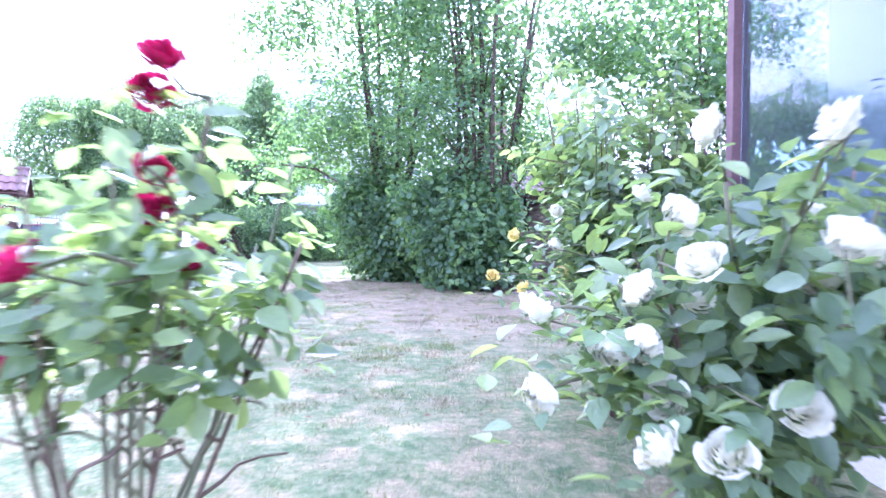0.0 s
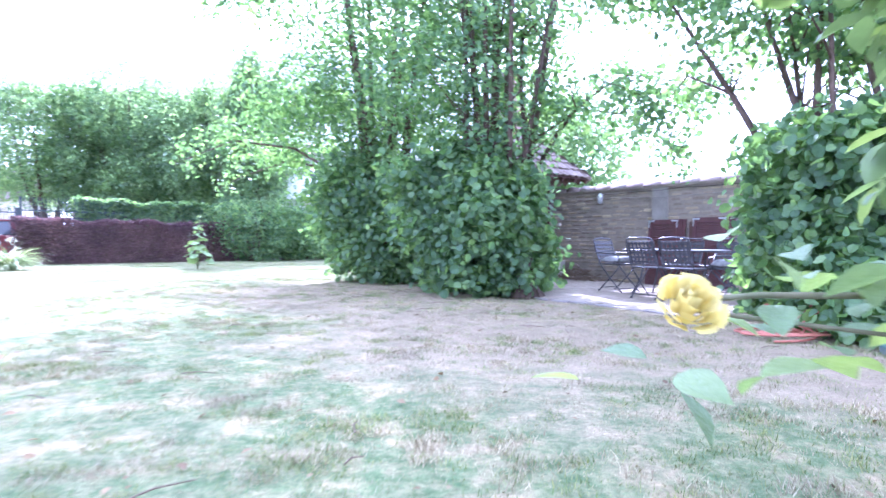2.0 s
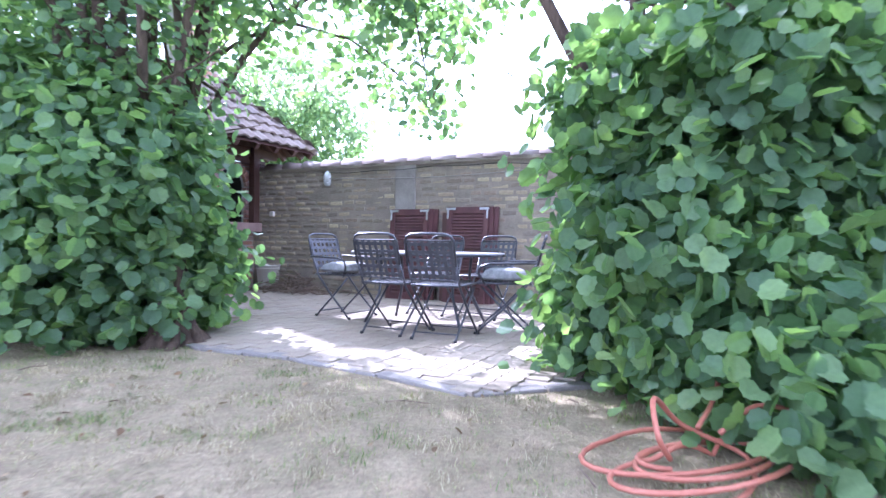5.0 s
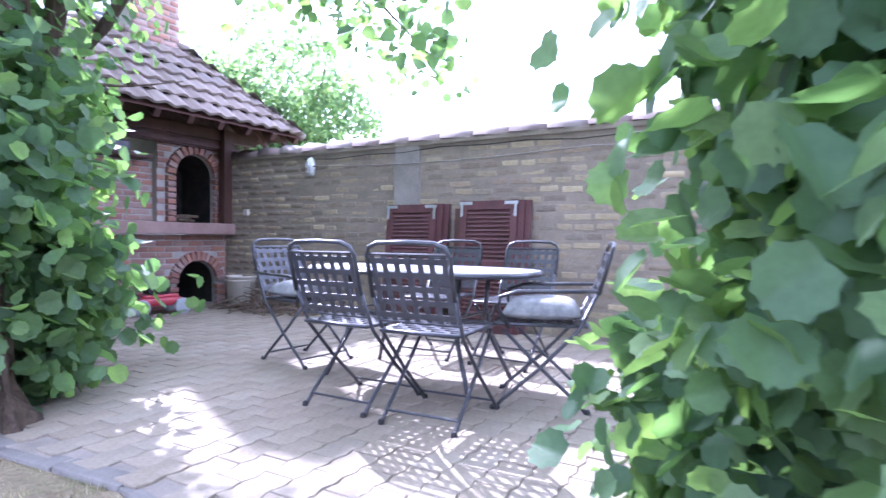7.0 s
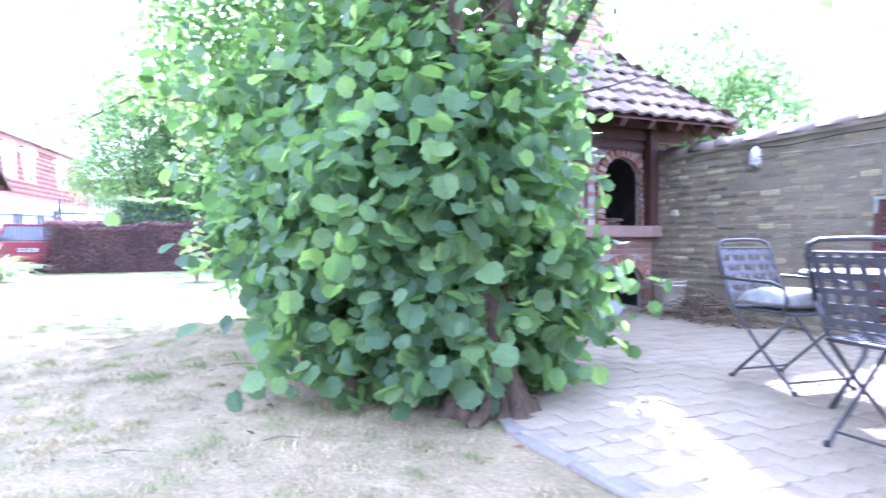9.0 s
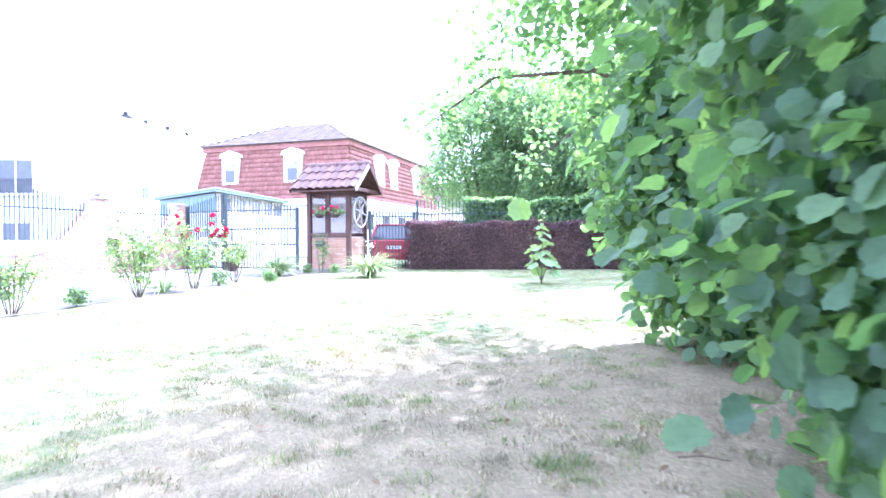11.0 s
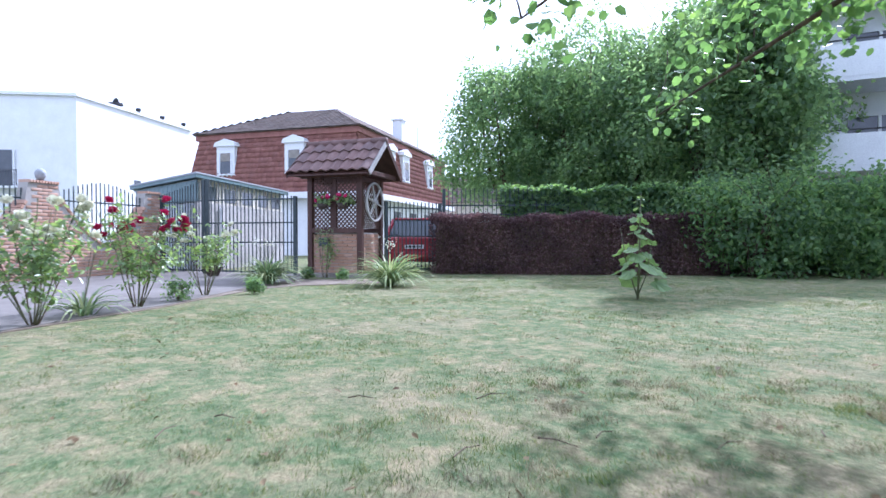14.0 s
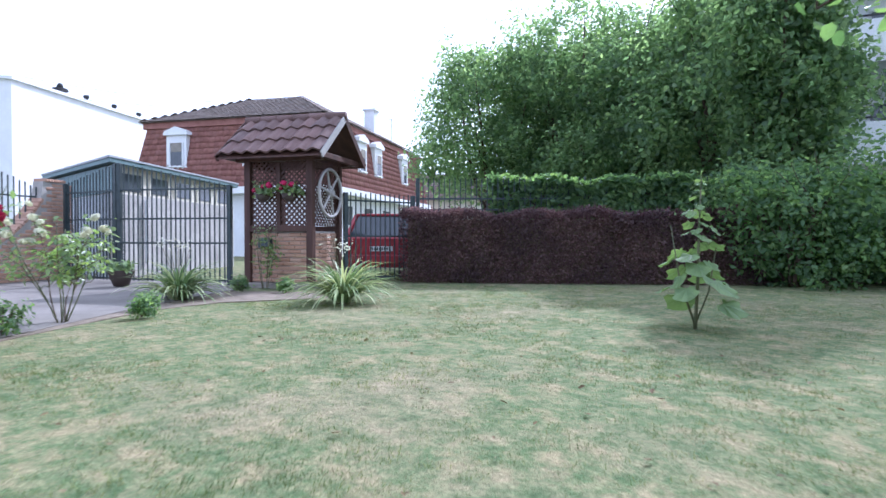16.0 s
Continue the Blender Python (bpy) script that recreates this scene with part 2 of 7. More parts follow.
def ground_material():
    m, nt, b = shader("lawn_and_dry_soil", 0.95, 0, 0.1)
    big = noise_tex(nt, 0.55, 4, 0.6)
    mid = noise_tex(nt, 3.2, 5, 0.65)
    fine = noise_tex(nt, 40, 4, 0.7)
    tiny = noise_tex(nt, 150, 3, 0.7)
    clump = noise_tex(nt, 11, 5, 0.7)
    green = ramp(nt, mid, (0.35, (0.075, 0.135, 0.06)), (0.5, (0.135, 0.19, 0.085)), (0.62, (0.33, 0.275, 0.16)))
    green = mixed(nt, 0.42, green, ramp(nt, clump, (0.4, (0.095, 0.14, 0.06)), (0.62, (0.38, 0.315, 0.185))))
    dry = ramp(nt, mid, (0.3, (0.2, 0.17, 0.1)), (0.55, (0.32, 0.265, 0.165)), (0.75, (0.42, 0.35, 0.23)))
    dry = mixed(nt, 0.5, dry, ramp(nt, clump, (0.3, (0.16, 0.145, 0.09)), (0.7, (0.42, 0.36, 0.235))))
    # worn ground round the foot of the trees
    tc = nt.nodes.new("ShaderNodeTexCoord")
    worn = None
    for cx, cy, rad in ((1.4, 8.8, 3.8), (-1.0, 12.0, 3.6), (3.8, 6.4, 2.6)):
        d = nt.nodes.new("ShaderNodeVectorMath")
        d.operation = 'DISTANCE'
        d.inputs[1].default_value = (cx, cy, 0)
        nt.links.new(tc.outputs["Object"], d.inputs[0])
        mr = nt.nodes.new("ShaderNodeMapRange")
        mr.inputs[1].default_value = rad
        mr.inputs[2].default_value = rad * 0.35
        nt.links.new(d.outputs["Value"], mr.inputs[0])
        if worn is None:
            worn = mr.outputs[0]
        else:
            mx = nt.nodes.new("ShaderNodeMath")
            mx.operation = 'MAXIMUM'
            nt.links.new(worn, mx.inputs[0])
            nt.links.new(mr.outputs[0], mx.inputs[1])
            worn = mx.outputs[0]
    ad = nt.nodes.new("ShaderNodeMath")
    ad.operation = 'MULTIPLY_ADD'
    ad.inputs[1].default_value = 0.5
    nt.links.new(worn, ad.inputs[0])
    mixin = nt.nodes.new("ShaderNodeMath")
    mixin.operation = 'MULTIPLY_ADD'
    mixin.inputs[1].default_value = 0.35
    nt.links.new(mid, mixin.inputs[0])
    nt.links.new(big, mixin.inputs[2])
    nt.links.new(mixin.outputs[0], ad.inputs[2])
    f = ramp(nt, ad.outputs[0], (0.66, (0, 0, 0)), (0.96, (1, 1, 1)))
    c = mixed(nt, f, green, dry)
    bare = nt.nodes.new("ShaderNodeMath")
    bare.operation = 'MULTIPLY'
    nt.links.new(worn, bare.inputs[0])
    nt.links.new(ramp(nt, clump, (0.42, (0.05, 0.05, 0.05)), (0.58, (0.75, 0.75, 0.75))), bare.inputs[1])
    c = mixed(nt, bare.outputs[0], c, ramp(nt, mid, (0.3, (0.15, 0.115, 0.075)), (0.7, (0.27, 0.215, 0.145))))
    c = mixed(nt, 0.6, c, ramp(nt, fine, (0.3, (0.45, 0.45, 0.45)), (0.7, (1.3, 1.3, 1.28))), 'MULTIPLY')
    c = mixed(nt, 0.7, c, ramp(nt, tiny, (0.3, (0.6, 0.6, 0.6)), (0.7, (1.2, 1.2, 1.2))), 'MULTIPLY')
    nt.links.new(c, b.inputs["Base Color"])
    bumped(nt, b, fine, 0.8, 0.025)
    return m


M_GROUND = ground_material()
TONES_FADED = [(0.25, 0.11, 0.085), (0.28, 0.155, 0.13), (0.22, 0.13, 0.115), (0.28, 0.19, 0.165), (0.3, 0.125, 0.08), (0.26, 0.22, 0.205), (0.23, 0.12, 0.1), (0.2, 0.125, 0.115)]
M_BRICK_T = [pieces_material("faded_red_brick", TONES_FADED, k, stain=(0.8, 0.76, 0.75), stain_amount=0.6) for k in (False, True)]
M_MORTAR_T = surface("pinkish_mortar", (0.15, 0.13, 0.12), (0.23, 0.2, 0.19), 6, 0.95, fine=70, bump=0.6)


def glass_material(name, tint=(0.42, 0.5, 0.52), rough=0.02):
    m, nt, b = shader(name, rough, 0.0, 0.6)
    b.inputs["Base Color"].default_value = (*tint, 1)
    b.inputs["Transmission Weight"].default_value = 0.96
    b.inputs["IOR"].default_value = 1.5
    return m


M_GLASS = glass_material("window_glass")
M_DARK_GLASS = surface("dark_window_pane", (0.05, 0.06, 0.07), (0.09, 0.1, 0.12), 1, 0.08, 0.0, 0.6, bump=0.0)

# ---- building helpers ----
rng = np.random.default_rng(7)


def thing(name, label, category, x=0.0, y=0.0, z=0.0, turn=0.0, group="", kind=""):
    ob = new(name)
    ob.empty_display_size = 0.1
    ob.matrix_world = pose(x, y, z, 0, 0, turn)
    return tagged(ob, label, category, group, kind)


def linked(name, me, material, parent=None, label="", smooth=False):
    if not me.materials:
        me.materials.append(material)
    if smooth:
        me.polygons.foreach_set("use_smooth", [True] * len(me.polygons))
    ob = new(name, me)
    if parent is not None:
        ob.parent = parent
    if label:
        ob["label"] = label
    return ob


def part(name, bm, material, parent=None, label="", smooth=False):
    me = bpy.data.meshes.new(name)
    bmesh.ops.recalc_face_normals(bm, faces=bm.faces)
    bm.to_mesh(me)
    bm.free()
    return linked(name, me, material, parent, label, smooth)


def box(bm, c, s, m=None, bevel=0.0):
    """A box of size s round c, turned by m."""
    mat = Matrix.Translation(c) @ (m or Matrix()) @ Matrix.Diagonal((*s, 1))
    r = bmesh.ops.create_cube(bm, size=1, matrix=mat)
    if bevel:
        es = list({e for v in r["verts"] for e in v.link_edges})
        bmesh.ops.bevel(bm, geom=es, offset=bevel, segments=2, affect='EDGES', profile=0.6)
    return bm


def boxed(c, s, m=None, bevel=0.0):
    return box(bmesh.new(), c, s, m, bevel)


def beam(bm, a, b, w, h, bevel=0.0):
    """A bar from a to b, w wide and h high."""
    a, b = Vector(a), Vector(b)
    d = b - a
    q = d.to_track_quat('Y', 'Z').to_matrix().to_4x4()
    return box(bm, (a + b) / 2, (w, d.length, h), q, bevel)


def tube(bm, pts, radius, sides=8, caps=True):
    """A bent rod through pts; radius is one number or one for each point."""
    pts = [Vector(p) for p in pts]
    rad = radius if hasattr(radius, "__len__") else [radius] * len(pts)
    rings = []
    ref = Vector((0.31, 0.17, 0.93))
    for k, p in enumerate(pts):
        d = (pts[min(k + 1, len(pts) - 1)] - pts[max(k - 1, 0)]).normalized()
        u = d.cross(ref)
        if u.length < 0.05:
            u = d.cross(Vector((1, 0, 0)))
        u.normalize()
        v = d.cross(u)
        rings.append([bm.verts.new(p + (u * math.cos(a) + v * math.sin(a)) * rad[k]) for a in (2 * math.pi * j / sides for j in range(sides))])
    for r0, r1 in zip(rings, rings[1:]):
        for j in range(sides):
            bm.faces.new((r0[j], r0[(j + 1) % sides], r1[(j + 1) % sides], r1[j]))
    if caps:
        bm.faces.new(rings[0][::-1])
        bm.faces.new(rings[-1])
    return bm


def lathe(bm, profile, sides=20, c=(0, 0, 0)):
    """Turns a profile of (radius, height) round the upright axis."""
    rings = [[bm.verts.new((c[0] + r * math.cos(2 * math.pi * j / sides), c[1] + r * math.sin(2 * math.pi * j / sides), c[2] + z)) for j in range(sides)] for r, z in profile]
    for r0, r1 in zip(rings, rings[1:]):
        for j in range(sides):
            bm.faces.new((r0[j], r0[(j + 1) % sides], r1[(j + 1) % sides], r1[j]))
    bm.faces.new(rings[0][::-1])
    bm.faces.new(rings[-1])
    return bm


def slab(bm, outline, z0, z1):
    """An upright prism on a plan outline."""
    lo = [bm.verts.new((x, y, z0)) for x, y in outline]
    hi = [bm.verts.new((x, y, z1)) for x, y in outline]
    n = len(lo)
    bm.faces.new(lo[::-1])
    bm.faces.new(hi)
    for k in range(n):
        bm.faces.new((lo[k], lo[(k + 1) % n], hi[(k + 1) % n], hi[k]))
    return bm


def mesh_from(name, verts, faces_flat, sizes):
    me = bpy.data.meshes.new(name)
    me.vertices.add(len(verts))
    me.vertices.foreach_set("co", np.ascontiguousarray(verts, dtype=np.float32).ravel())
    me.loops.add(len(faces_flat))
    me.loops.foreach_set("vertex_index", np.ascontiguousarray(faces_flat, dtype=np.int32))
    me.polygons.add(len(sizes))
    starts = np.concatenate(([0], np.cumsum(sizes)[:-1])).astype(np.int32)
    me.polygons.foreach_set("loop_start", starts)
    me.update(calc_edges=True)
    return me


def scatter(name, template, faces, place, right, fwd, up, size):
    """One mesh of many copies of a small template."""
    tv = np.array(template, dtype=np.float32)
    n, k = len(place), len(tv)
    size = np.broadcast_to(np.asarray(size, dtype=np.float32), (n,))[:, None, None]
    v = (tv[None, :, 0:1] * right[:, None, :] + tv[None, :, 1:2] * fwd[:, None, :] + tv[None, :, 2:3] * up[:, None, :]) * size + place[:, None, :]
    flat = np.concatenate([np.array(f) for f in faces])
    allf = (flat[None, :] + (np.arange(n) * k)[:, None]).ravel()
    sizes = np.tile([len(f) for f in faces], n)
    return mesh_from(name, v.reshape(-1, 3), allf, sizes)


def unit(a):
    return a / np.maximum(np.linalg.norm(a, axis=1, keepdims=True), 1e-6)


ROUND_LEAF = [(0, 0, 0), (-0.36, 0.14, 0.07), (-0.5, 0.5, 0.1), (-0.3, 0.85, 0.03), (0, 1.06, -0.06), (0.3, 0.85, 0.03), (0.5, 0.5, 0.1), (0.36, 0.14, 0.07)]
OVAL_LEAF = [(0, 0, 0), (-0.2, 0.18, 0.05), (-0.31, 0.5, 0.08), (-0.18, 0.82, 0.03), (0, 1.05, -0.07), (0.18, 0.82, 0.03), (0.31, 0.5, 0.08), (0.2, 0.18, 0.05)]
LEAF_FACES = [(0, 4, 3, 2, 1), (0, 7, 6, 5, 4)]
SIX_LEAF = [(0, 0, 0), (-0.44, 0.26, 0.09), (-0.4, 0.74, 0.06), (0, 1.05, -0.07), (0.4, 0.74, 0.06), (0.44, 0.26, 0.09)]
SIX_FACES = [(0, 3, 2, 1), (0, 5, 4, 3)]
FAR_LEAF = [(0, 0, 0), (-0.3, 0.45, 0.06), (0, 1.0, -0.05), (0.3, 0.45, 0.06)]
FAR_FACES = [(0, 2, 1), (0, 3, 2)]


def leaf_frames(normal):
    n = len(normal)
    up = unit(normal)
    t = rng.normal(size=(n, 3))
    t[:, 2] -= 0.7
    fwd = unit(t - up * np.sum(t * up, axis=1, keepdims=True))
    right = np.cross(fwd, up)
    return right, fwd, up


def leaf_cloud(name, place, outward, size, spread, material, parent, template=ROUND_LEAF, faces=LEAF_FACES, label="", wild=0.5):
    n = len(place)
    normal = outward * 0.75 + np.array([0, 0, 0.65]) + rng.normal(size=(n, 3)) * wild
    r, f, u = leaf_frames(normal)
    me = scatter(name, template, faces, place, r, f, u, size * rng.uniform(1 - spread, 1 + spread, n))
    ob = linked(name, me, material, parent, label)
    ob["kind"] = "stuff"
    return ob


def crown_points(blobs, clusters, each, loose, shell=0.62):
    """Leaf places in clusters over the outer shells of lumpy blobs; blobs: centre and three radii."""
    b = np.array(blobs, dtype=float)
    area = (b[:, 3] * b[:, 4] + b[:, 4] * b[:, 5] + b[:, 3] * b[:, 5])
    pick = rng.choice(len(b), clusters, p=area / area.sum())
    d = unit(rng.normal(size=(clusters, 3)))
    lump = 1 + 0.24 * np.sin(d[:, 0:1] * 5 + pick[:, None]) * np.sin(d[:, 2:3] * 6 + 2 * pick[:, None]) + 0.1 * np.sin(d[:, 1:2] * 11 + pick[:, None])
    rad = (shell + (1 - shell) * np.sqrt(rng.uniform(size=(clusters, 1)))) * lump
    rad = rad * np.where(rng.uniform(size=(clusters, 1)) < 0.14, 1.2, 1.0)
    c = b[pick, :3] + d * rad * b[pick, 3:]
    out = unit(d / b[pick, 3:])
    place = np.repeat(c, each, axis=0) + rng.normal(size=(clusters * each, 3)) * loose
    out = np.repeat(out, each, axis=0)
    keep = place[:, 2] > 0.03
    return place[keep], out[keep]


def limb(bm, a, b, r0, r1, sag=0.0, steps=7, wobble=0.05, sides=7):
    a, b = Vector(a), Vector(b)
    side = Vector(rng.normal(size=3))
    pts, rad = [], []
    for k in range(steps + 1):
        f = k / steps
        p = a.lerp(b, f) + Vector((0, 0, sag * math.sin(math.pi * f))) + side * wobble * math.sin(2.6 * math.pi * f) * (0.3 + f)
        if k == 0:
            p = a
        pts.append(p)
        rad.append(r0 + (r1 - r0) * f ** 0.8)
    tube(bm, pts, rad, sides)
    return pts


def brick_boxes(length, height, bl=0.24, bh=0.065, joint=0.012, depth=0.03, jitter=0.004, proud=0.006, vary=0.0):
    """Running bond on a face in the plane y = 0 (outside is -y): centre and size of each brick."""
    out = []
    rows = int(height / (bh + joint))
    for j in range(rows):
        z = joint + j * (bh + joint) + bh / 2
        x = -((j % 2) * (bl + joint) / 2) + rng.uniform(-jitter, jitter)
        while x < length:
            bw = bl * (1 + rng.uniform(-vary, vary * 0.5))
            a, b = max(x, 0.0), min(x + bw, length)
            if b - a > 0.04:
                p = rng.uniform(0, proud)
                out.append(((a + b) / 2, depth / 2 - 0.007 - p, z + rng.uniform(-jitter, jitter) * 0.6, b - a, depth, bh * rng.uniform(0.93, 1.03)))
            x += bw + joint * rng.uniform(0.8, 1.2)
    return out


def brick_mesh(name, jag=0.0):
    """A brick with softened front edges, of size one."""
    e = 0.04
    h = 0.12
    v = [(-0.5, 0.5, -0.5), (0.5, 0.5, -0.5), (0.5, 0.5, 0.5), (-0.5, 0.5, 0.5),
         (-0.5, -0.3, -0.5), (0.5, -0.3, -0.5), (0.5, -0.3, 0.5), (-0.5, -0.3, 0.5),
         (-0.5 + e, -0.5, -0.5 + h), (0.5 - e, -0.5, -0.5 + h), (0.5 - e, -0.5, 0.5 - h), (-0.5 + e, -0.5, 0.5 - h)]
    v = [(x + random.uniform(-jag, jag) * 0.3, y + random.uniform(-jag, jag), z + random.uniform(-jag, jag)) for x, y, z in v]
    f = [(8, 9, 10, 11), (4, 5, 9, 8), (5, 6, 10, 9), (6, 7, 11, 10), (7, 4, 8, 11), (0, 1, 5, 4), (1, 2, 6, 5), (2, 3, 7, 6), (3, 0, 4, 7)]
    me = bpy.data.meshes.new(name)
    me.from_pydata(v, [], f)
    return me


PIECES = {}


def piece_mesh(me, mat):
    """One copy of a piece's mesh for each material."""
    key = (me.name, mat.name)
    if key not in PIECES:
        c = me.copy()
        c.materials.append(mat)
        PIECES[key] = c
    return PIECES[key]


def lay(name, items, meshes, mats, parent, limit, m=None, rest_name=""):
    """Lays pieces given as (centre and size) in the frame m: the first ones as objects, the rest in one mesh."""
    m = m or Matrix()
    for k, (x, y, z, sx, sy, sz) in enumerate(items[:limit]):
        ob = new(name, piece_mesh(meshes[k % len(meshes)], mats[0]))
        ob.parent = parent
        ob.matrix_basis = m @ Matrix.Translation((x, y, z)) @ Matrix.Diagonal((sx, sy, sz, 1))
    rest = items[limit:]
    if rest:
        a = np.array(rest)
        base = meshes[0]
        tv = np.array([v.co[:] for v in base.vertices])
        v = tv[None] * a[:, None, 3:] + a[:, None, :3]
        v = v.reshape(-1, 3)
        mm = np.array(m)
        v = v @ mm[:3, :3].T + mm[:3, 3]
        flat = np.concatenate([np.array(p.vertices[:]) for p in base.polygons])
        allf = (flat[None] + (np.arange(len(a)) * len(tv))[:, None]).ravel()
        me = mesh_from(rest_name or name, v, allf, np.tile([len(p.vertices) for p in base.polygons], len(a)))
        ob = linked(rest_name or name + "work", me, mats[1], parent)
        ob["kind"] = "stuff"

# ---- ground, drive, patio ----
gb = bmesh.new()
bmesh.ops.create_grid(gb, x_segments=120, y_segments=120, size=30, matrix=Matrix.Translation((-8, 14, 0)))
for v in gb.verts:
    d = max(abs(v.co.x + 8), abs(v.co.y - 14))
    v.co.z = 0.018 * noise.noise(Vector((v.co.x * 0.9, v.co.y * 0.9, 0))) if d < 29 else 0.0
    if d > 29.9:
        v.co.x = -8 + (v.co.x + 8) * 40
        v.co.y = 14 + (v.co.y - 14) * 40
tagged(part("ground", gb, M_GROUND, None, "", True), "dry summer lawn, green with straw-coloured worn patches", "lawn", kind="structure")

DRIVE = [(-3.0, -2.0), (-6.4, 6.0), (-9.0, 10.5), (-10.2, 11.9), (-11.4, 13.7), (-13.4, 15.7), (-14.9, 17.6), (-16.4, 19.2), (-19.5, 17.2), (-26, 22), (-40, 10), (-20, -6)]
tagged(part("pavement", slab(bmesh.new(), DRIVE, -0.1, 0.02), M_PAVING), "pale grey concrete driveway beside the rose bed", "driveway", kind="structure")
BED = [(-9.1, 10.1), (-10.3, 11.75), (-11.45, 13.55), (-13.2, 15.4), (-15.0, 17.4), (-13.6, 18.5), (-12.6, 18.3), (-13.2, 16.7), (-12.9, 15.55), (-11.15, 13.5), (-10.05, 11.8), (-8.85, 10.25)]
tagged(part("flower_bed", slab(bmesh.new(), BED, -0.1, 0.012), M_SOIL), "narrow bed of dry brown soil along the drive", "flower bed", kind="structure")

WALL_A, WALL_DIR = Vector((2.58, 16.13, 0)), Vector((0.619, -0.786, 0)).normalized()
WALL_TURN = math.degrees(math.atan2(WALL_DIR.y, WALL_DIR.x))
PATIO = [(0.2, 13.6), (1.45, 10.9), (2.02, 10.3), (2.45, 9.55), (2.78, 8.95), (3.7, 8.85), (4.7, 9.2), (6.9, 10.4), (2.56, 16.2), (2.5, 17.4), (-1.2, 17.2)]
tagged(part("patio_bedding", slab(bmesh.new(), PATIO, -0.1, 0.02), M_SAND), "sandy bedding between the patio pavers", "patio", kind="structure")

# ---- garden wall with clay coping ----
garden_wall = thing("wall_garden", "old garden wall of weathered yellow-grey brick under half-round clay coping", "wall", WALL_A.x, WALL_A.y, 0, WALL_TURN, kind="structure")
WALL_LEN, WALL_H = 13.0, 1.98
part("wall_core", boxed((WALL_LEN / 2 - 0.6, 0.1215, WALL_H / 2 - 0.05), (WALL_LEN + 1.2, 0.257, WALL_H + 0.1)), M_WALL_MORTAR, garden_wall)
part("pier", boxed((2.75, -0.005, WALL_H / 2), (0.34, 0.056, WALL_H), bevel=0.01), M_CONCRETE, garden_wall, "grey cement pier")
part("coping_bed", boxed((WALL_LEN / 2, 0.13, WALL_H + 0.015), (WALL_LEN, 0.34, 0.05), bevel=0.01), M_WALL_MORTAR, garden_wall)

# ---- trees and shrubs ----
def shrub_tree(name, label, stems, blobs, clusters, each, loose, size, material, base=None, template=ROUND_LEAF, faces=LEAF_FACES, shell=0.62, spread=0.35):
    """Trunk and limbs, then a crown of leaves."""
    ob = thing(name, label, "tree" if "tree" in name else "shrub", 0, 0, 0)
    tb = bmesh.new()
    for a, b, r0, r1, twigs in stems:
        pts = limb(tb, a, b, r0, r1, 0.0, 8, 0.07, 9)
        for k in range(twigs):
            p = pts[2 + k % (len(pts) - 3)]
            q = p + Vector((rng.normal() * 0.5, rng.normal() * 0.5, 0.35 + abs(rng.normal()) * 0.5))
            limb(tb, p, q, r1 * 1.1, 0.004, 0.05, 4, 0.03, 5)
    if base:
        bx, by, br, bh = base
        lathe(tb, [(br * 1.35, -0.03), (br * 1.05, 0.06), (br * 0.88, 0.18), (br * 0.8, bh * 0.7), (br * 0.62, bh), (br * 0.4, bh * 1.3), (br * 0.15, bh * 1.6), (0.004, bh * 1.65)], 14, (bx, by, 0))
        for v in tb.verts:
            if (v.co.xy - Vector((bx, by))).length < br * 1.7 and v.co.z < bh * 1.7:
                v.co += Vector((noise.noise(v.co * 6), noise.noise(v.co * 6 + Vector((9, 0, 0))), 0)) * 0.16
    part("trunk", tb, M_BARK, ob, "", True)
    p, o = crown_points(blobs, clusters, each, loose, shell)
    leaf_cloud("crown", p, o, size, spread, material, ob, template, faces, wild=0.9)
    return ob


def fan(x, y, n, spread, top, r0, lean=(0, 0), start=0.15):
    out = []
    for k in range(n):
        a = 2 * math.pi * k / n + rng.uniform(-0.4, 0.4)
        s = spread * rng.uniform(0.5, 1.0)
        out.append(((x + math.cos(a) * start * rng.uniform(0.4, 1), y + math.sin(a) * start * rng.uniform(0.4, 1), 0.0),
                    (x + math.cos(a) * s + lean[0], y + math.sin(a) * s + lean[1], top * rng.uniform(0.75, 1.0)), r0 * rng.uniform(0.6, 1.1), 0.015, 5))
    return out


# near lindens with shoots down to the ground
def toothed(n=9):
    """Half outlines of a round, toothed, slightly cupped leaf with a notch at its stalk."""
    side = []
    for k in range(n):
        t = (k + 0.5) / n
        a = math.pi * (0.04 + 0.96 * t)
        r = 0.5 * (1 + 0.07 * (1 if k % 2 else -1)) * (1 + 0.12 * math.sin(a))
        side.append((r * math.sin(a), 0.5 - r * math.cos(a) * 1.04, 0.16 * math.sin(a) - 0.14 * t * t))
    return [(0, 0.06, 0)] + [(-x, y, z) for x, y, z in side] + [(0, 1.08, -0.13)] + [(x, y, z) for x, y, z in side[::-1]]


HEART = toothed()
HEART_FACES = [(0, *range(10, 0, -1)), (0, *range(19, 9, -1))]


def bent(ob_mesh, pts, r0, r1, twigs=6):
    """A limb through given points, with side twigs."""
    n = len(pts)
    tube(ob_mesh, pts, [r0 + (r1 - r0) * k / (n - 1) for k in range(n)], 8)
    for k in range(twigs if r1 < 0.025 else 0):
        a = Vector(pts[1 + k % (n - 1)])
        limb(ob_mesh, a, a + Vector((rng.normal() * 0.4, rng.normal() * 0.4, 0.2 + abs(rng.normal()) * 0.3)), r1 * 1.2, 0.004, 0.03, 4, 0.02, 5)


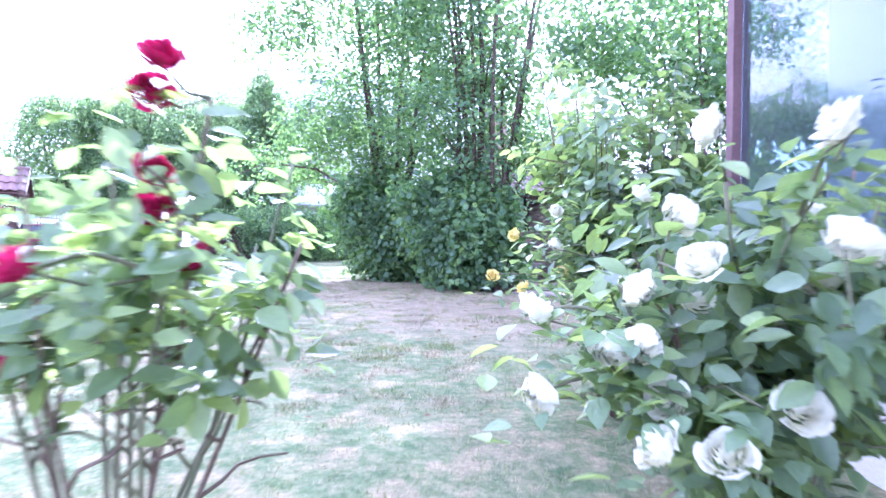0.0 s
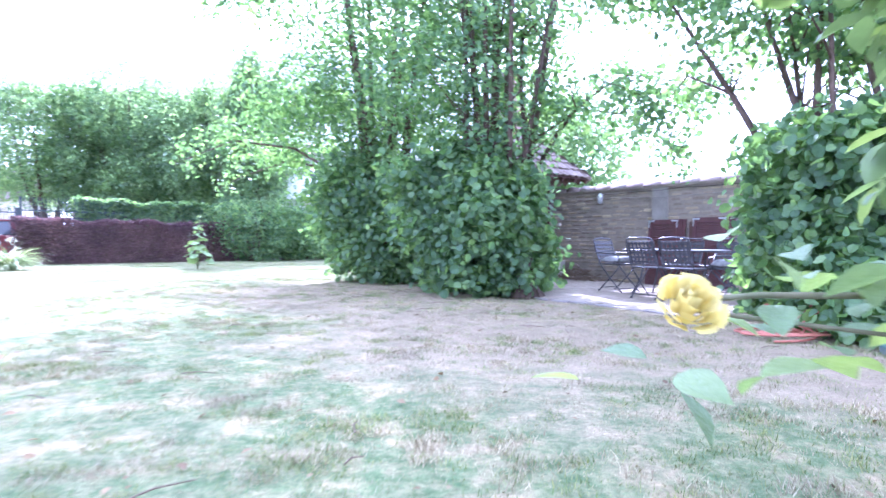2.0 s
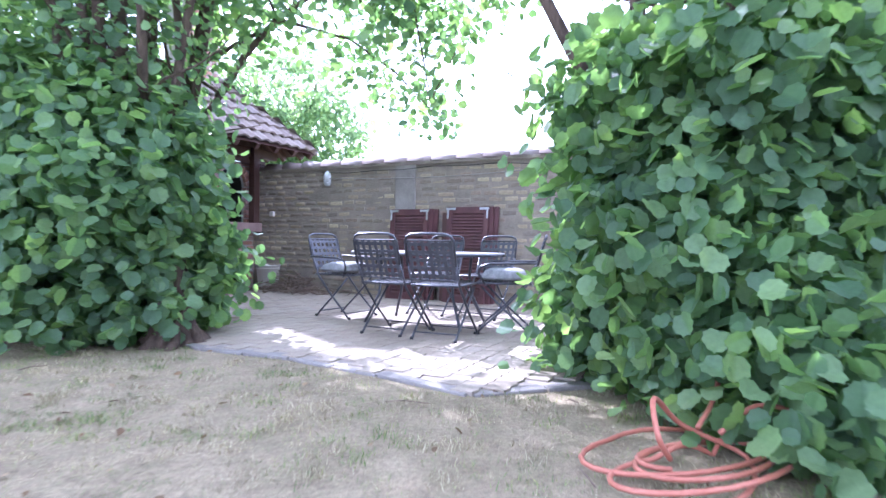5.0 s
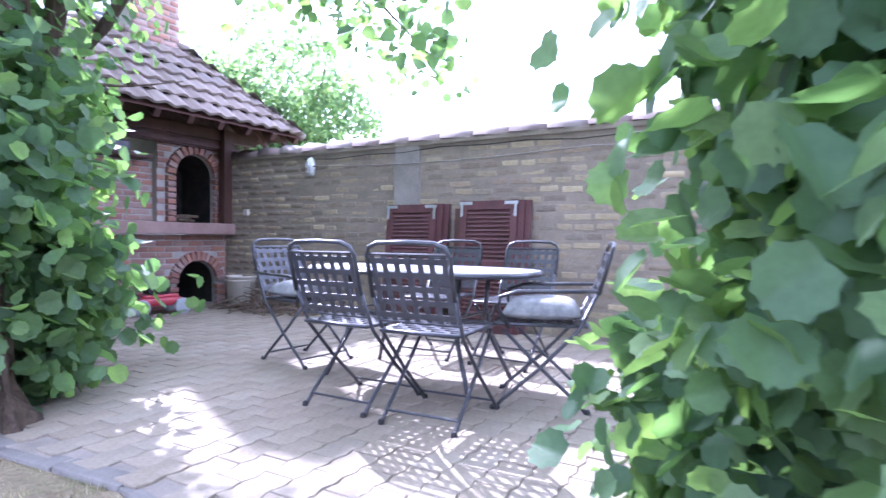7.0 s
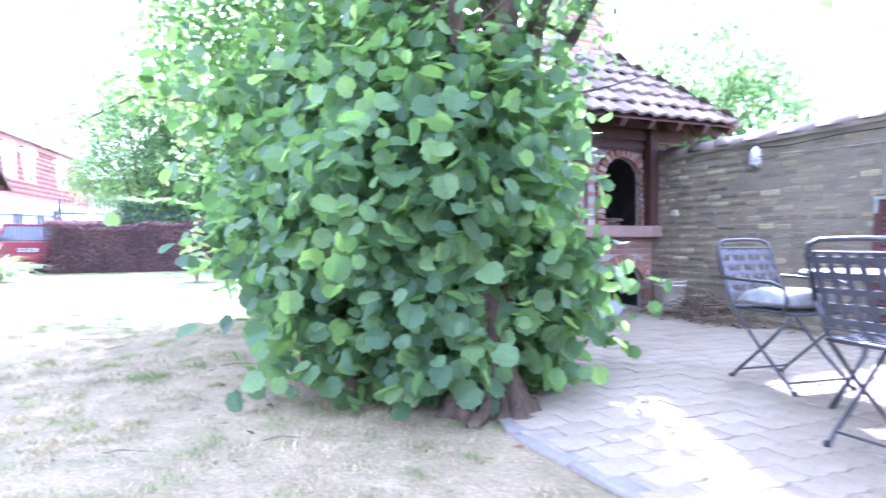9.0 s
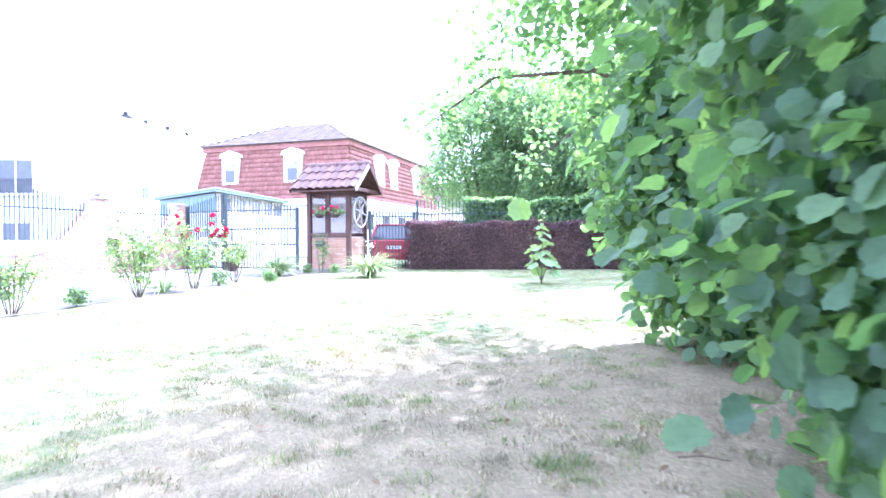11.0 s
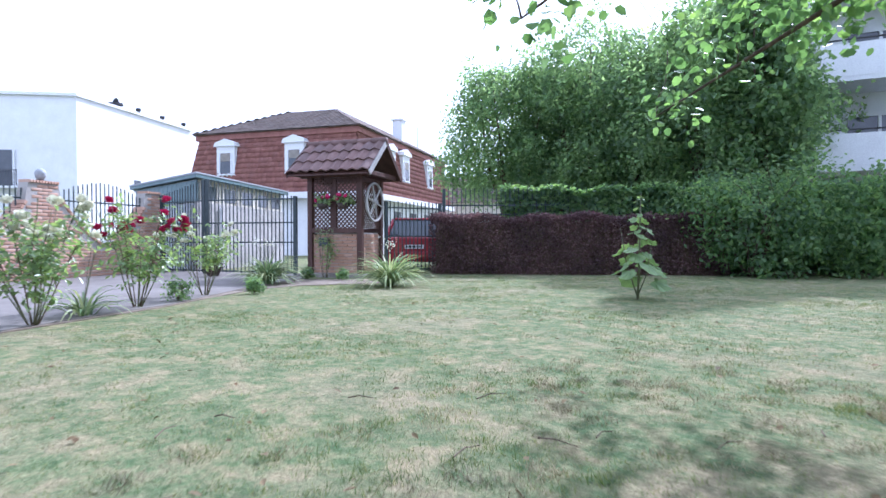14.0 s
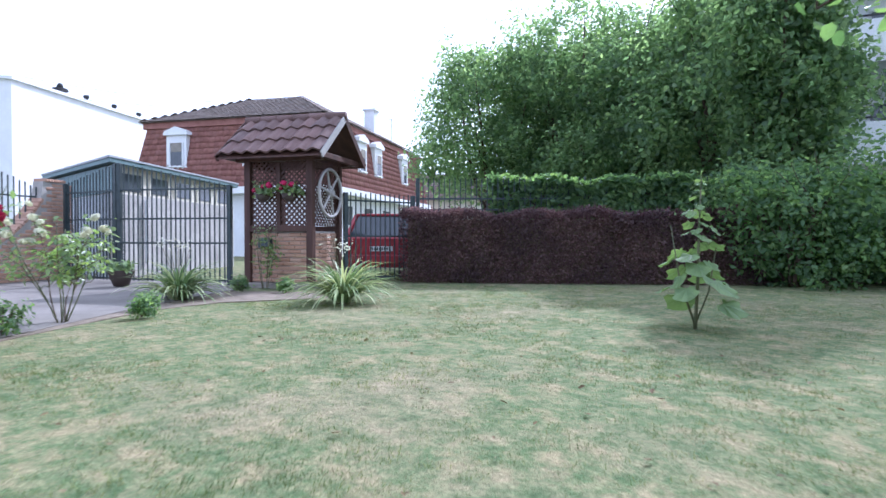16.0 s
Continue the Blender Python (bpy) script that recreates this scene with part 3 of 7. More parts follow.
def linden(label, stems, arms, low, high, low_n, high_n, size, base=None, near=True):
    ob = shrub_tree("linden_tree", label, stems, low, low_n, 11, 0.13, size, M_HAZEL, base, HEART if near else ROUND_LEAF, HEART_FACES if near else LEAF_FACES)
    ab = bmesh.new()
    for pts, r0, r1 in arms:
        bent(ab, pts, r0, r1)
    part("limb", ab, M_BARK, ob, "", True)
    p, o = crown_points(high, high_n, 11, 0.14, 0.25)
    leaf_cloud("upper_crown", p, o, size * 0.78, 0.4, M_HAZEL, ob, SIX_LEAF, SIX_FACES)


linden("green multi-stemmed linden, leafy to the ground, beside the patio",
       fan(0.85, 12.0, 9, 1.7, 10.5, 0.07) + [((0.85, 11.85, 0.2), (0.65, 11.9, 7.8), 0.1, 0.03, 5), ((0.5, 11.95, 0.2), (0.0, 11.9, 7.0), 0.07, 0.02, 5), ((1.05, 11.9, 0.6), (1.55, 11.8, 6.4), 0.05, 0.02, 5)],
       [([(1.2, 11.45, 0.2), (1.22, 11.9, 1.2), (1.35, 12.1, 1.85), (1.62, 12.13, 2.29), (1.85, 12.1, 2.7), (2.13, 11.98, 3.06), (2.51, 11.88, 3.37), (2.9, 11.77, 3.56), (3.4, 11.8, 3.55)], 0.055, 0.014),
        *[([(1.24 + 0.3 * math.cos(a), 11.2 + 0.26 * math.sin(a), -0.05), (1.24 + 0.2 * math.cos(a + 0.2), 11.22 + 0.18 * math.sin(a + 0.2), 0.05), (1.24 + 0.12 * math.cos(a + 0.3), 11.26 + 0.11 * math.sin(a + 0.3), 0.2), (1.24 + 0.07 * math.cos(a), 11.36 + 0.06 * math.sin(a), 0.5), (1.2 + 0.1 * math.cos(a), 11.5 + 0.1 * math.sin(a), 1.0)], 0.045, 0.03) for a in (0.4, 2.2, 3.6, 4.5, 5.5)],
        ([(1.0, 11.9, 1.6), (1.5, 12.1, 2.6), (2.2, 12.1, 3.1), (2.9, 12.05, 3.0), (3.4, 12.0, 2.7), (3.8, 11.9, 2.3)], 0.03, 0.006)],
       [(0.5, 12.05, 0.8, 1.1, 1.05, 0.9), (0.65, 11.8, 1.4, 0.88, 0.82, 0.75), (0.2, 12.5, 1.8, 1.1, 1.1, 0.7), (0.85, 11.4, 0.5, 0.5, 0.45, 0.4), (0.95, 11.5, 1.05, 0.45, 0.42, 0.45), (1.45, 11.55, 0.4, 0.12, 0.12, 0.2), (1.4, 11.6, 0.95, 0.14, 0.14, 0.22), (1.05, 11.9, 1.6, 0.35, 0.35, 0.4)],
       # blobs from z 7.4 up are out of view, added to shade the lawn
       [(0.8, 12.1, 2.6, 1.1, 1.0, 0.7), (0.2, 12.3, 3.7, 1.8, 1.6, 1.0), (0.9, 12.1, 4.6, 1.5, 1.4, 0.8), (0.3, 12.4, 5.9, 2.2, 1.9, 1.1), (0.0, 12.1, 7.4, 2.0, 1.8, 1.2), (0.4, 12.3, 8.9, 1.5, 1.4, 0.9), (-0.5, 12.1, 10.4, 2.1, 1.8, 1.0), (0.3, 12.2, 11.6, 1.7, 1.5, 0.9), (1.9, 12.0, 3.1, 0.7, 0.6, 0.4),
        (2.7, 11.85, 3.5, 0.7, 0.5, 0.25), (2.9, 12.0, 2.85, 0.4, 0.3, 0.22), (3.35, 12.0, 2.55, 0.28, 0.25, 0.3), (3.75, 11.9, 2.35, 0.26, 0.22, 0.22), (3.7, 11.8, 3.3, 0.6, 0.5, 0.25)],
       1700, 3000, 0.098, (1.22, 11.24, 0.17, 0.48))
linden("green multi-stemmed linden with dense low foliage on worn lawn",
       fan(-1.35, 14.6, 9, 2.0, 11.8, 0.08),
       [([(-1.4, 14.6, 0.8), (-2.2, 14.8, 2.2), (-3.4, 15.1, 2.9), (-4.6, 14.7, 3.0), (-5.6, 14.4, 2.5)], 0.05, 0.008),
        ([(-1.4, 14.6, 1.2), (-2.4, 15.4, 2.4), (-3.8, 16.2, 2.8), (-5.0, 16.7, 2.5), (-5.75, 16.65, 2.15)], 0.045, 0.006)],
       [(-1.35, 14.5, 0.9, 1.2, 1.05, 1.0), (-1.6, 14.7, 1.9, 1.25, 1.15, 0.85)],
       # high and far-left blobs are added, mostly out of view, to shade the lawn
       [(-1.1, 14.4, 3.0, 1.5, 1.3, 0.9), (-1.9, 14.6, 4.0, 2.0, 1.7, 1.0), (-1.2, 14.6, 5.4, 2.4, 2.1, 1.2), (-1.7, 14.6, 7.2, 2.0, 2.0, 1.2), (-1.4, 14.5, 8.8, 1.8, 1.7, 1.1), (-1.0, 14.6, 10.0, 1.2, 1.2, 0.8), (-1.8, 14.6, 11.6, 2.1, 1.9, 1.1), (-1.5, 14.5, 13.1, 1.5, 1.5, 0.9), (-4.1, 14.6, 6.4, 1.5, 1.4, 0.9), (-4.2, 14.6, 8.2, 1.6, 1.5, 1.0), (-3.6, 14.6, 10.0, 1.6, 1.5, 1.0), (-5.45, 16.65, 2.2, 0.22, 0.22, 0.12), (-3.3, 14.7, 3.9, 1.3, 1.3, 0.7), (-3.4, 15.8, 3.0, 1.3, 1.1, 0.55), (-4.7, 14.7, 3.1, 0.6, 0.5, 0.25), (-5.5, 14.45, 2.6, 0.35, 0.35, 0.22), (-4.6, 16.6, 2.9, 0.8, 0.7, 0.4)],
       1350, 4000, 0.1, (-1.35, 14.6, 0.2, 0.35), False)
linden("green multi-stemmed linden with dense leaves beside the brick counter wall",
       fan(4.15, 8.55, 5, 1.3, 5.6, 0.05),
       [([(4.1, 8.4, 1.4), (4.7, 8.6, 2.6), (5.6, 8.8, 3.2)], 0.05, 0.01),
        ([(4.0, 8.65, 0.3), (3.6, 9.0, 1.9), (3.3, 9.2, 2.6), (2.95, 9.4, 3.3), (2.5, 9.7, 4.3)], 0.055, 0.012),
        ([(3.3, 9.2, 2.6), (3.0, 9.7, 2.95), (2.85, 10.1, 2.65), (3.05, 10.2, 1.95)], 0.018, 0.005),
        ([(4.05, 8.6, 0.3), (3.85, 8.83, 2.3), (3.65, 9.0, 3.2), (3.4, 9.3, 4.6)], 0.05, 0.014),
        ([(4.1, 8.55, 0.3), (3.98, 8.72, 2.3), (4.0, 8.7, 3.2), (4.1, 8.8, 5.0)], 0.055, 0.014),
        ([(4.25, 8.45, 0.3), (4.4, 8.34, 2.2), (4.3, 8.45, 2.9), (4.1, 8.4, 4.6)], 0.06, 0.014),
        ([(4.4, 8.34, 2.2), (4.48, 8.27, 2.8), (4.6, 8.15, 3.4), (4.8, 8.0, 4.6)], 0.04, 0.012),
        ([(4.35, 8.35, 0.4), (4.6, 8.12, 2.3), (4.82, 7.88, 3.0), (5.1, 7.5, 4.2)], 0.05, 0.012)],
       [(4.05, 8.35, 0.72, 0.7, 0.74, 0.75), (4.1, 8.4, 1.3, 0.76, 0.8, 0.65), (4.2, 8.45, 1.75, 0.84, 0.84, 0.4), (3.8, 9.1, 0.35, 0.3, 0.35, 0.3), (3.75, 7.9, 0.4, 0.45, 0.45, 0.38), (3.6, 7.5, 0.2, 0.2, 0.2, 0.22)],
       [(3.9, 8.4, 3.4, 1.7, 1.6, 0.6), (3.6, 8.6, 4.5, 2.2, 2.0, 0.8), (4.9, 8.6, 3.1, 1.2, 1.2, 0.6), (2.7, 9.7, 4.2, 1.0, 0.9, 0.4), (2.8, 10.15, 2.6, 0.4, 0.35, 0.25), (3.05, 10.15, 2.05, 0.16, 0.16, 0.2), (2.4, 10.2, 2.85, 0.4, 0.35, 0.22), (3.3, 9.8, 2.85, 0.45, 0.4, 0.25), (5.8, 8.8, 3.1, 1.0, 0.9, 0.5)],
       1750, 1500, 0.092)

# far walnut trees behind the fence
FAR = [(-20.9, 32.0, 9.3, 3.9), (-18.8, 34.6, 9.6, 3.4), (-14.6, 32.6, 9.2, 3.2), (-17.4, 33.4, 11.4, 4.5), (-11.5, 32.0, 10.0, 3.8), (-12.5, 35.5, 11.5, 4.3), (-9.3, 29.3, 10.2, 1.6)]
for fx, fy, fh, fr in FAR:
    st = fan(fx, fy, 6, fr * 0.7, fh * 0.85, 0.22, start=0.1)
    bl = []
    for k in range(44):
        a = 2 * math.pi * k * 0.382 + rng.uniform(-0.3, 0.3)
        f = (k + 0.5) / 44
        hz = fh * ((0.32 if fx < -18 else 0.2) + 0.62 * f)
        rr = fr * 0.85 * math.sin(math.pi * (0.13 + 0.75 * f)) ** 0.6 * rng.uniform(0.45, 1.02)
        s = fr * rng.uniform(0.15, 0.33)
        bl.append((fx + math.cos(a) * rr, fy + math.sin(a) * rr, hz, s, s, s * 0.8))
    bl += [(fx, fy, fh * 0.84, fr * 0.4, fr * 0.4, fh * 0.13), (fx, fy, fh * 0.52, fr * 0.42, fr * 0.42, fh * 0.22)]
    shrub_tree("walnut_tree", "tall full green walnut tree behind the garden fence", st, bl, 1750, 15, 0.24, 0.18, M_WALNUT, None, FAR_LEAF, FAR_FACES, 0.3)
shrub_tree("garden_tree", "bright green round tree beyond the brick garden wall", fan(4.0, 24.4, 6, 1.5, 6.0, 0.12), [(4.0, 24.4, 5.2, 2.0, 2.0, 1.7), (3.0, 24.6, 4.0, 1.6, 1.6, 1.4), (5.2, 24.2, 3.8, 1.7, 1.7, 1.5), (4.2, 24.0, 2.6, 1.9, 1.6, 1.2), (1.7, 24.5, 3.4, 1.4, 1.3, 1.2), (2.0, 24.6, 4.8, 1.2, 1.2, 1.0)], 1300, 11, 0.2, 0.2, M_WALNUT, None, FAR_LEAF, FAR_FACES)

# barberry hedge and ivy fence
H0, H1 = Vector((-14.3, 21.0, 0)), Vector((-8.6, 25.9, 0))
hd = (H1 - H0).normalized()
hn = Vector((-hd.y, hd.x, 0))
hl = (H1 - H0).length


def strip_points(a, d, n, length, count, z0, z1, depth, top_lump):
    s = rng.uniform(0, length, count)
    face = rng.uniform(size=count)
    top = z1 + top_lump * (np.sin(s * 2.1) + np.sin(s * 4.7 + 1)) * 0.5
    z = np.where(face < 0.62, rng.uniform(z0, 1, count) * top, top - np.abs(rng.normal(size=count)) * 0.05 * (1 + 2 * z1 / 2.3))
    off = np.where(face < 0.62, np.abs(rng.normal(size=count)) * 0.07, rng.uniform(0, depth, count)) + 0.035 * np.sin(s * 3.1) * np.sin(z * 3)
    z = z + rng.normal(size=count) * 0.03
    off = off + np.abs(rng.normal(size=count)) * 0.05 - 0.03
    p = np.array(a)[None] + s[:, None] * np.array(d)[None] + off[:, None] * np.array(n)[None]
    p[:, 2] = z
    out = np.where(face[:, None] < 0.62, -np.array(n)[None], np.array([[0, 0, 1.0]]))
    return p, out


hedge = thing("hedge", "long clipped dark purple barberry hedge along the lawn", "hedge")
hp, ho = strip_points(H0, hd, hn, hl, 42000, 0.03, 1.55, 0.75, 0.09)
leaf_cloud("leaves", hp, ho, 0.055, 0.45, M_BARBERRY, hedge, FAR_LEAF, FAR_FACES, wild=0.95)
hb = bmesh.new()
box(hb, (0, 0, 0), (hl - 0.3, 0.45, 1.35), Matrix.Rotation(math.atan2(hd.y, hd.x), 4, 'Z'))
for v in hb.verts:
    v.co += (H0 + H1) / 2 + hn * 0.42 + Vector((0, 0, 0.68))
part("inner_growth", hb, M_TWIG, hedge, "dense dark inner twigs")

# ---- barbecue house ----
def arch_outline(x0, x1, z0, z1, ax, half, spring, n=10):
    """Front outline of a block with an arched opening that is open at the foot."""
    pts = [(x0, z0), (x0, z1), (x1, z1), (x1, z0), (ax + half, z0), (ax + half, spring)]
    pts += [(ax + half * math.cos(math.pi * k / n), spring + half * math.sin(math.pi * k / n)) for k in range(1, n)]
    pts += [(ax - half, spring), (ax - half, z0)]
    return pts


def extrude_front(outline, y0, y1):
    bm = bmesh.new()
    fr = [bm.verts.new((x, y0, z)) for x, z in outline]
    bk = [bm.verts.new((x, y1, z)) for x, z in outline]
    n = len(fr)
    bm.faces.new(fr)
    bm.faces.new(bk[::-1])
    for k in range(n):
        bm.faces.new((fr[k], bk[k], bk[(k + 1) % n], fr[(k + 1) % n]))
    return bm


def vault(ax, half, spring, z0, y0, y1, n=12, t=0.012):
    """A thin lining of jambs and arch, one shell."""
    out, inn = [], []
    for r, line in ((half, out), (half - t, inn)):
        line += [(ax + r, z0)] + [(ax + r * math.cos(math.pi * k / n), spring + r * math.sin(math.pi * k / n)) for k in range(n + 1)] + [(ax - r, z0)]
    return extrude_front(out + inn[::-1], y0, y1)


BRICKS = [brick_mesh("brick", 0.02) for _ in range(4)]
BBQ_TURN = math.degrees(math.atan2(0.619, 0.786))
bbq = thing("barbecue_house", "roofed red brick garden barbecue with two arched openings against the wall", "barbecue", 2.5, 16.45, 0, BBQ_TURN)
W = 2.6
AX, HALF = -0.6, 0.29
part("base", extrude_front(arch_outline(-W, 0, -0.02, 0.97, AX, HALF, 0.34), 0.0, 0.95), M_MORTAR, bbq)
part("hearth_floor", boxed((AX, 0.5, 0.02), (0.6, 0.9, 0.06)), M_CONCRETE, bbq)
# wood store lined near-black: the shade of the recess is put into its colour
part("back_lining", boxed((AX, 0.88, 0.5), (0.7, 0.1, 0.9)), M_SOOT_SHADE, bbq, "near-black back of the wood store, recess shade painted in")
part("store_vault", vault(AX, HALF - 0.004, 0.34, 0.0, 0.06, 0.84), M_SOOT_SHADE, bbq, "near-black arched wood store lining, recess shade painted in")
part("shelf", boxed((-W / 2 + 0.1, 0.38, 1.05), (W + 0.6, 1.16, 0.15), bevel=0.015), M_SHELF, bbq, "pinkish cast concrete shelf")
part("oven", extrude_front(arch_outline(-1.12, -0.12, 1.125, 2.3, AX, HALF, 1.74), 0.06, 0.95), M_MORTAR, bbq)
part("oven_lining", boxed((AX, 0.8, 1.7), (0.75, 0.2, 1.15)), M_SOOT_SHADE, bbq, "soot-black oven back")
part("oven_vault", vault(AX, HALF - 0.004, 1.74, 1.13, 0.1, 0.72), M_SOOT_SHADE, bbq, "soot-black arched oven vault")
part("side_wall", boxed((-1.85, 0.55, 1.5), (1.5, 0.8, 0.76)), M_MORTAR, bbq)
part("hood", boxed((-1.3, 0.5, 2.52), (2.5, 0.9, 0.5), bevel=0.02), M_DARK_BRICK, bbq, "dark brown brick hood")
part("chimney", boxed((-1.0, 0.5, 3.85), (0.62, 0.5, 2.2)), M_MORTAR, bbq)
lay("brick", brick_boxes(0.64, 1.8, 0.19, 0.065), BRICKS, M_BRICK_R, bbq, 0, Matrix.Translation((-1.32, 0.25, 3.1)), "chimney_brickwork")
lay("brick", brick_boxes(0.52, 1.8, 0.19, 0.065), BRICKS, M_BRICK_R, bbq, 0, Matrix.Translation((-0.69, 0.25, 3.1)) @ Matrix.Rotation(radians(90), 4, 'Z'), "chimney_brickwork")


def keep_out(items, rules):
    return [it for it in items if not any(r(it) for r in rules)]


def hole(ax, half, spring, z0, grow):
    def test(it):
        x, z = it[0] - ax, it[2]
        if z < z0:
            return False
        if z < spring:
            return abs(x) < half + grow + it[3] / 2 - 0.05
        return math.hypot(x, z - spring) < half + grow + 0.03
    return test


front = [(x - W, y, z, a, b, c) for x, y, z, a, b, c in brick_boxes(W, 0.97, 0.21, 0.062)]
front = keep_out(front, [hole(AX, HALF, 0.34, -1, 0.12)])
lay("brick", front, BRICKS, M_BRICK_R, bbq, 90)
up = [(x - 1.12, y, z + 1.125, a, b, c) for x, y, z, a, b, c in brick_boxes(1.0, 1.17, 0.2, 0.062)]
up = keep_out(up, [hole(AX, HALF, 1.74, -1, 0.12)])
lay("brick", up, BRICKS, M_BRICK_R, bbq, 60, Matrix.Translation((0, 0.06, 0)))
lay("brick", [(x - 2.6, y, z + 1.13, a, b, c) for x, y, z, a, b, c in brick_boxes(1.48, 0.74, 0.21, 0.062)], BRICKS, M_BRICK_R, bbq, 40, Matrix.Translation((0, 0.15, 0)))


def voussoirs(ax, half, spring, z0, y, n, thick=0.12):
    """Header bricks on edge round an arch, with straight jambs."""
    for k in range(n):
        a = math.pi * (k + 0.5) / n
        r = half + thick / 2
        ob = new("arch_brick", piece_mesh(BRICKS[k % 4], M_BRICK_R[0]))
        ob.parent = bbq
        ob.matrix_basis = Matrix.Translation((ax + r * math.cos(a), y, spring + r * math.sin(a))) @ Matrix.Rotation(-a, 4, 'Y') @ Matrix.Diagonal((thick, 0.1, math.pi * r / n * 0.86, 1))
    j = int((spring - z0) / 0.075)
    for sx in (-1, 1):
        for k in range(j):
            ob = new("arch_brick", piece_mesh(BRICKS[k % 4], M_BRICK_R[0]))
            ob.parent = bbq
            ob.matrix_basis = Matrix.Translation((ax + sx * (half + thick / 2), y, z0 + 0.04 + k * 0.075)) @ Matrix.Diagonal((thick, 0.1, 0.063, 1))


voussoirs(AX, HALF, 0.34, 0.0, 0.0, 15)
voussoirs(AX, HALF, 1.74, 1.125, 0.05, 13)
for px, py, z0, z1 in ((-0.215, -0.09, 1.12, 2.4), (-2.5, -0.02, 1.12, 2.45), (0.02, 0.85, 1.12, 2.45)):
    part("post", boxed((px, py, (z0 + z1) / 2), (0.13, 0.12, z1 - z0), bevel=0.008), M_WOOD, bbq)
part("front_beam", beam(bmesh.new(), (-2.75, -0.02, 2.32), (0.35, -0.02, 2.32), 0.1, 0.14, 0.008), M_WOOD, bbq)
part("hood_board", boxed((-1.22, 0.0, 2.27), (2.4, 0.05, 0.3), bevel=0.006), M_WOOD, bbq, "dark wooden hood board")
part("low_beam", beam(bmesh.new(), (-2.6, -0.03, 2.17), (0.08, -0.03, 2.17), 0.05, 0.06, 0.006), M_WOOD, bbq)
part("wooden_ledge", boxed((-1.9, 0.1, 1.92), (1.3, 0.35, 0.06), bevel=0.008), M_WOOD, bbq, "orange-brown wooden ledge")
part("stacked_tray", boxed((-1.75, 0.1, 2.02), (0.5, 0.25, 0.12), bevel=0.02), M_IRON, bbq)
part("cement_block", boxed((0.0, -0.05, 1.2), (0.16, 0.14, 0.16), bevel=0.01), M_CONCRETE, bbq)
for k in range(9):
    x = -2.9 + k * 0.415
    fr = min(1.0, (0.5 - x) / 1.1, (x + 3.0) / 1.1)
    part("rafter", beam(bmesh.new(), (x, -0.78, 2.29), (x, -0.78 + 1.08 * fr + 0.05, 2.29 + 0.95 * fr + 0.04), 0.07, 0.1, 0.006), M_WOOD, bbq)
for k in range(4):
    y = -0.5 + k * 0.4
    fr = min((y + 0.8) / 1.1, (1.4 - y) / 1.1) * 0.85
    part("rafter", beam(bmesh.new(), (0.5, y, 2.29), (0.5 - 1.05 * fr, y, 2.29 + 1.0 * fr), 0.07, 0.1, 0.006), M_WOOD, bbq)

# hipped roof of rolled tiles: eave rectangle and ridge
EX0, EX1, EY0, EY1, EZ, RZ, RY, RX0, RX1 = -3.05, 0.55, -0.8, 1.4, 2.37, 3.42, 0.3, -1.95, -0.55
rb = bmesh.new()
cs = [rb.verts.new(p) for p in ((EX0, EY0, EZ - 0.03), (EX1, EY0, EZ - 0.03), (EX1, EY1, EZ - 0.03), (EX0, EY1, EZ - 0.03), (RX0, RY, RZ - 0.03), (RX1, RY, RZ - 0.03))]
for f in ((0, 1, 5, 4), (1, 2, 5), (2, 3, 4, 5), (3, 0, 4)):
    rb.faces.new([cs[k] for k in f])
part("roof_boarding", rb, M_WOOD, bbq)


def tile_template(w, l, wave=0.03):
    """A rolled tile, a raised wave across its width, of real size."""
    v, n = [], 6
    for j in range(2):
        for k in range(n + 1):
            x = -w / 2 + w * k / n
            v.append((x, j * l, wave * (0.5 + 0.5 * math.cos(2 * math.pi * k / n + math.pi)) + (0.045 if j == 0 else 0.0)))
    for k in range(n + 1):
        x = -w / 2 + w * k / n
        v.append((x, 0.0, wave * (0.5 + 0.5 * math.cos(2 * math.pi * k / n + math.pi)) + 0.012))
    f = [(k, k + 1, n + 2 + k, n + 1 + k) for k in range(n)] + [(2 * n + 2 + k, 2 * n + 3 + k, k + 1, k) for k in range(n)]
    return v, f


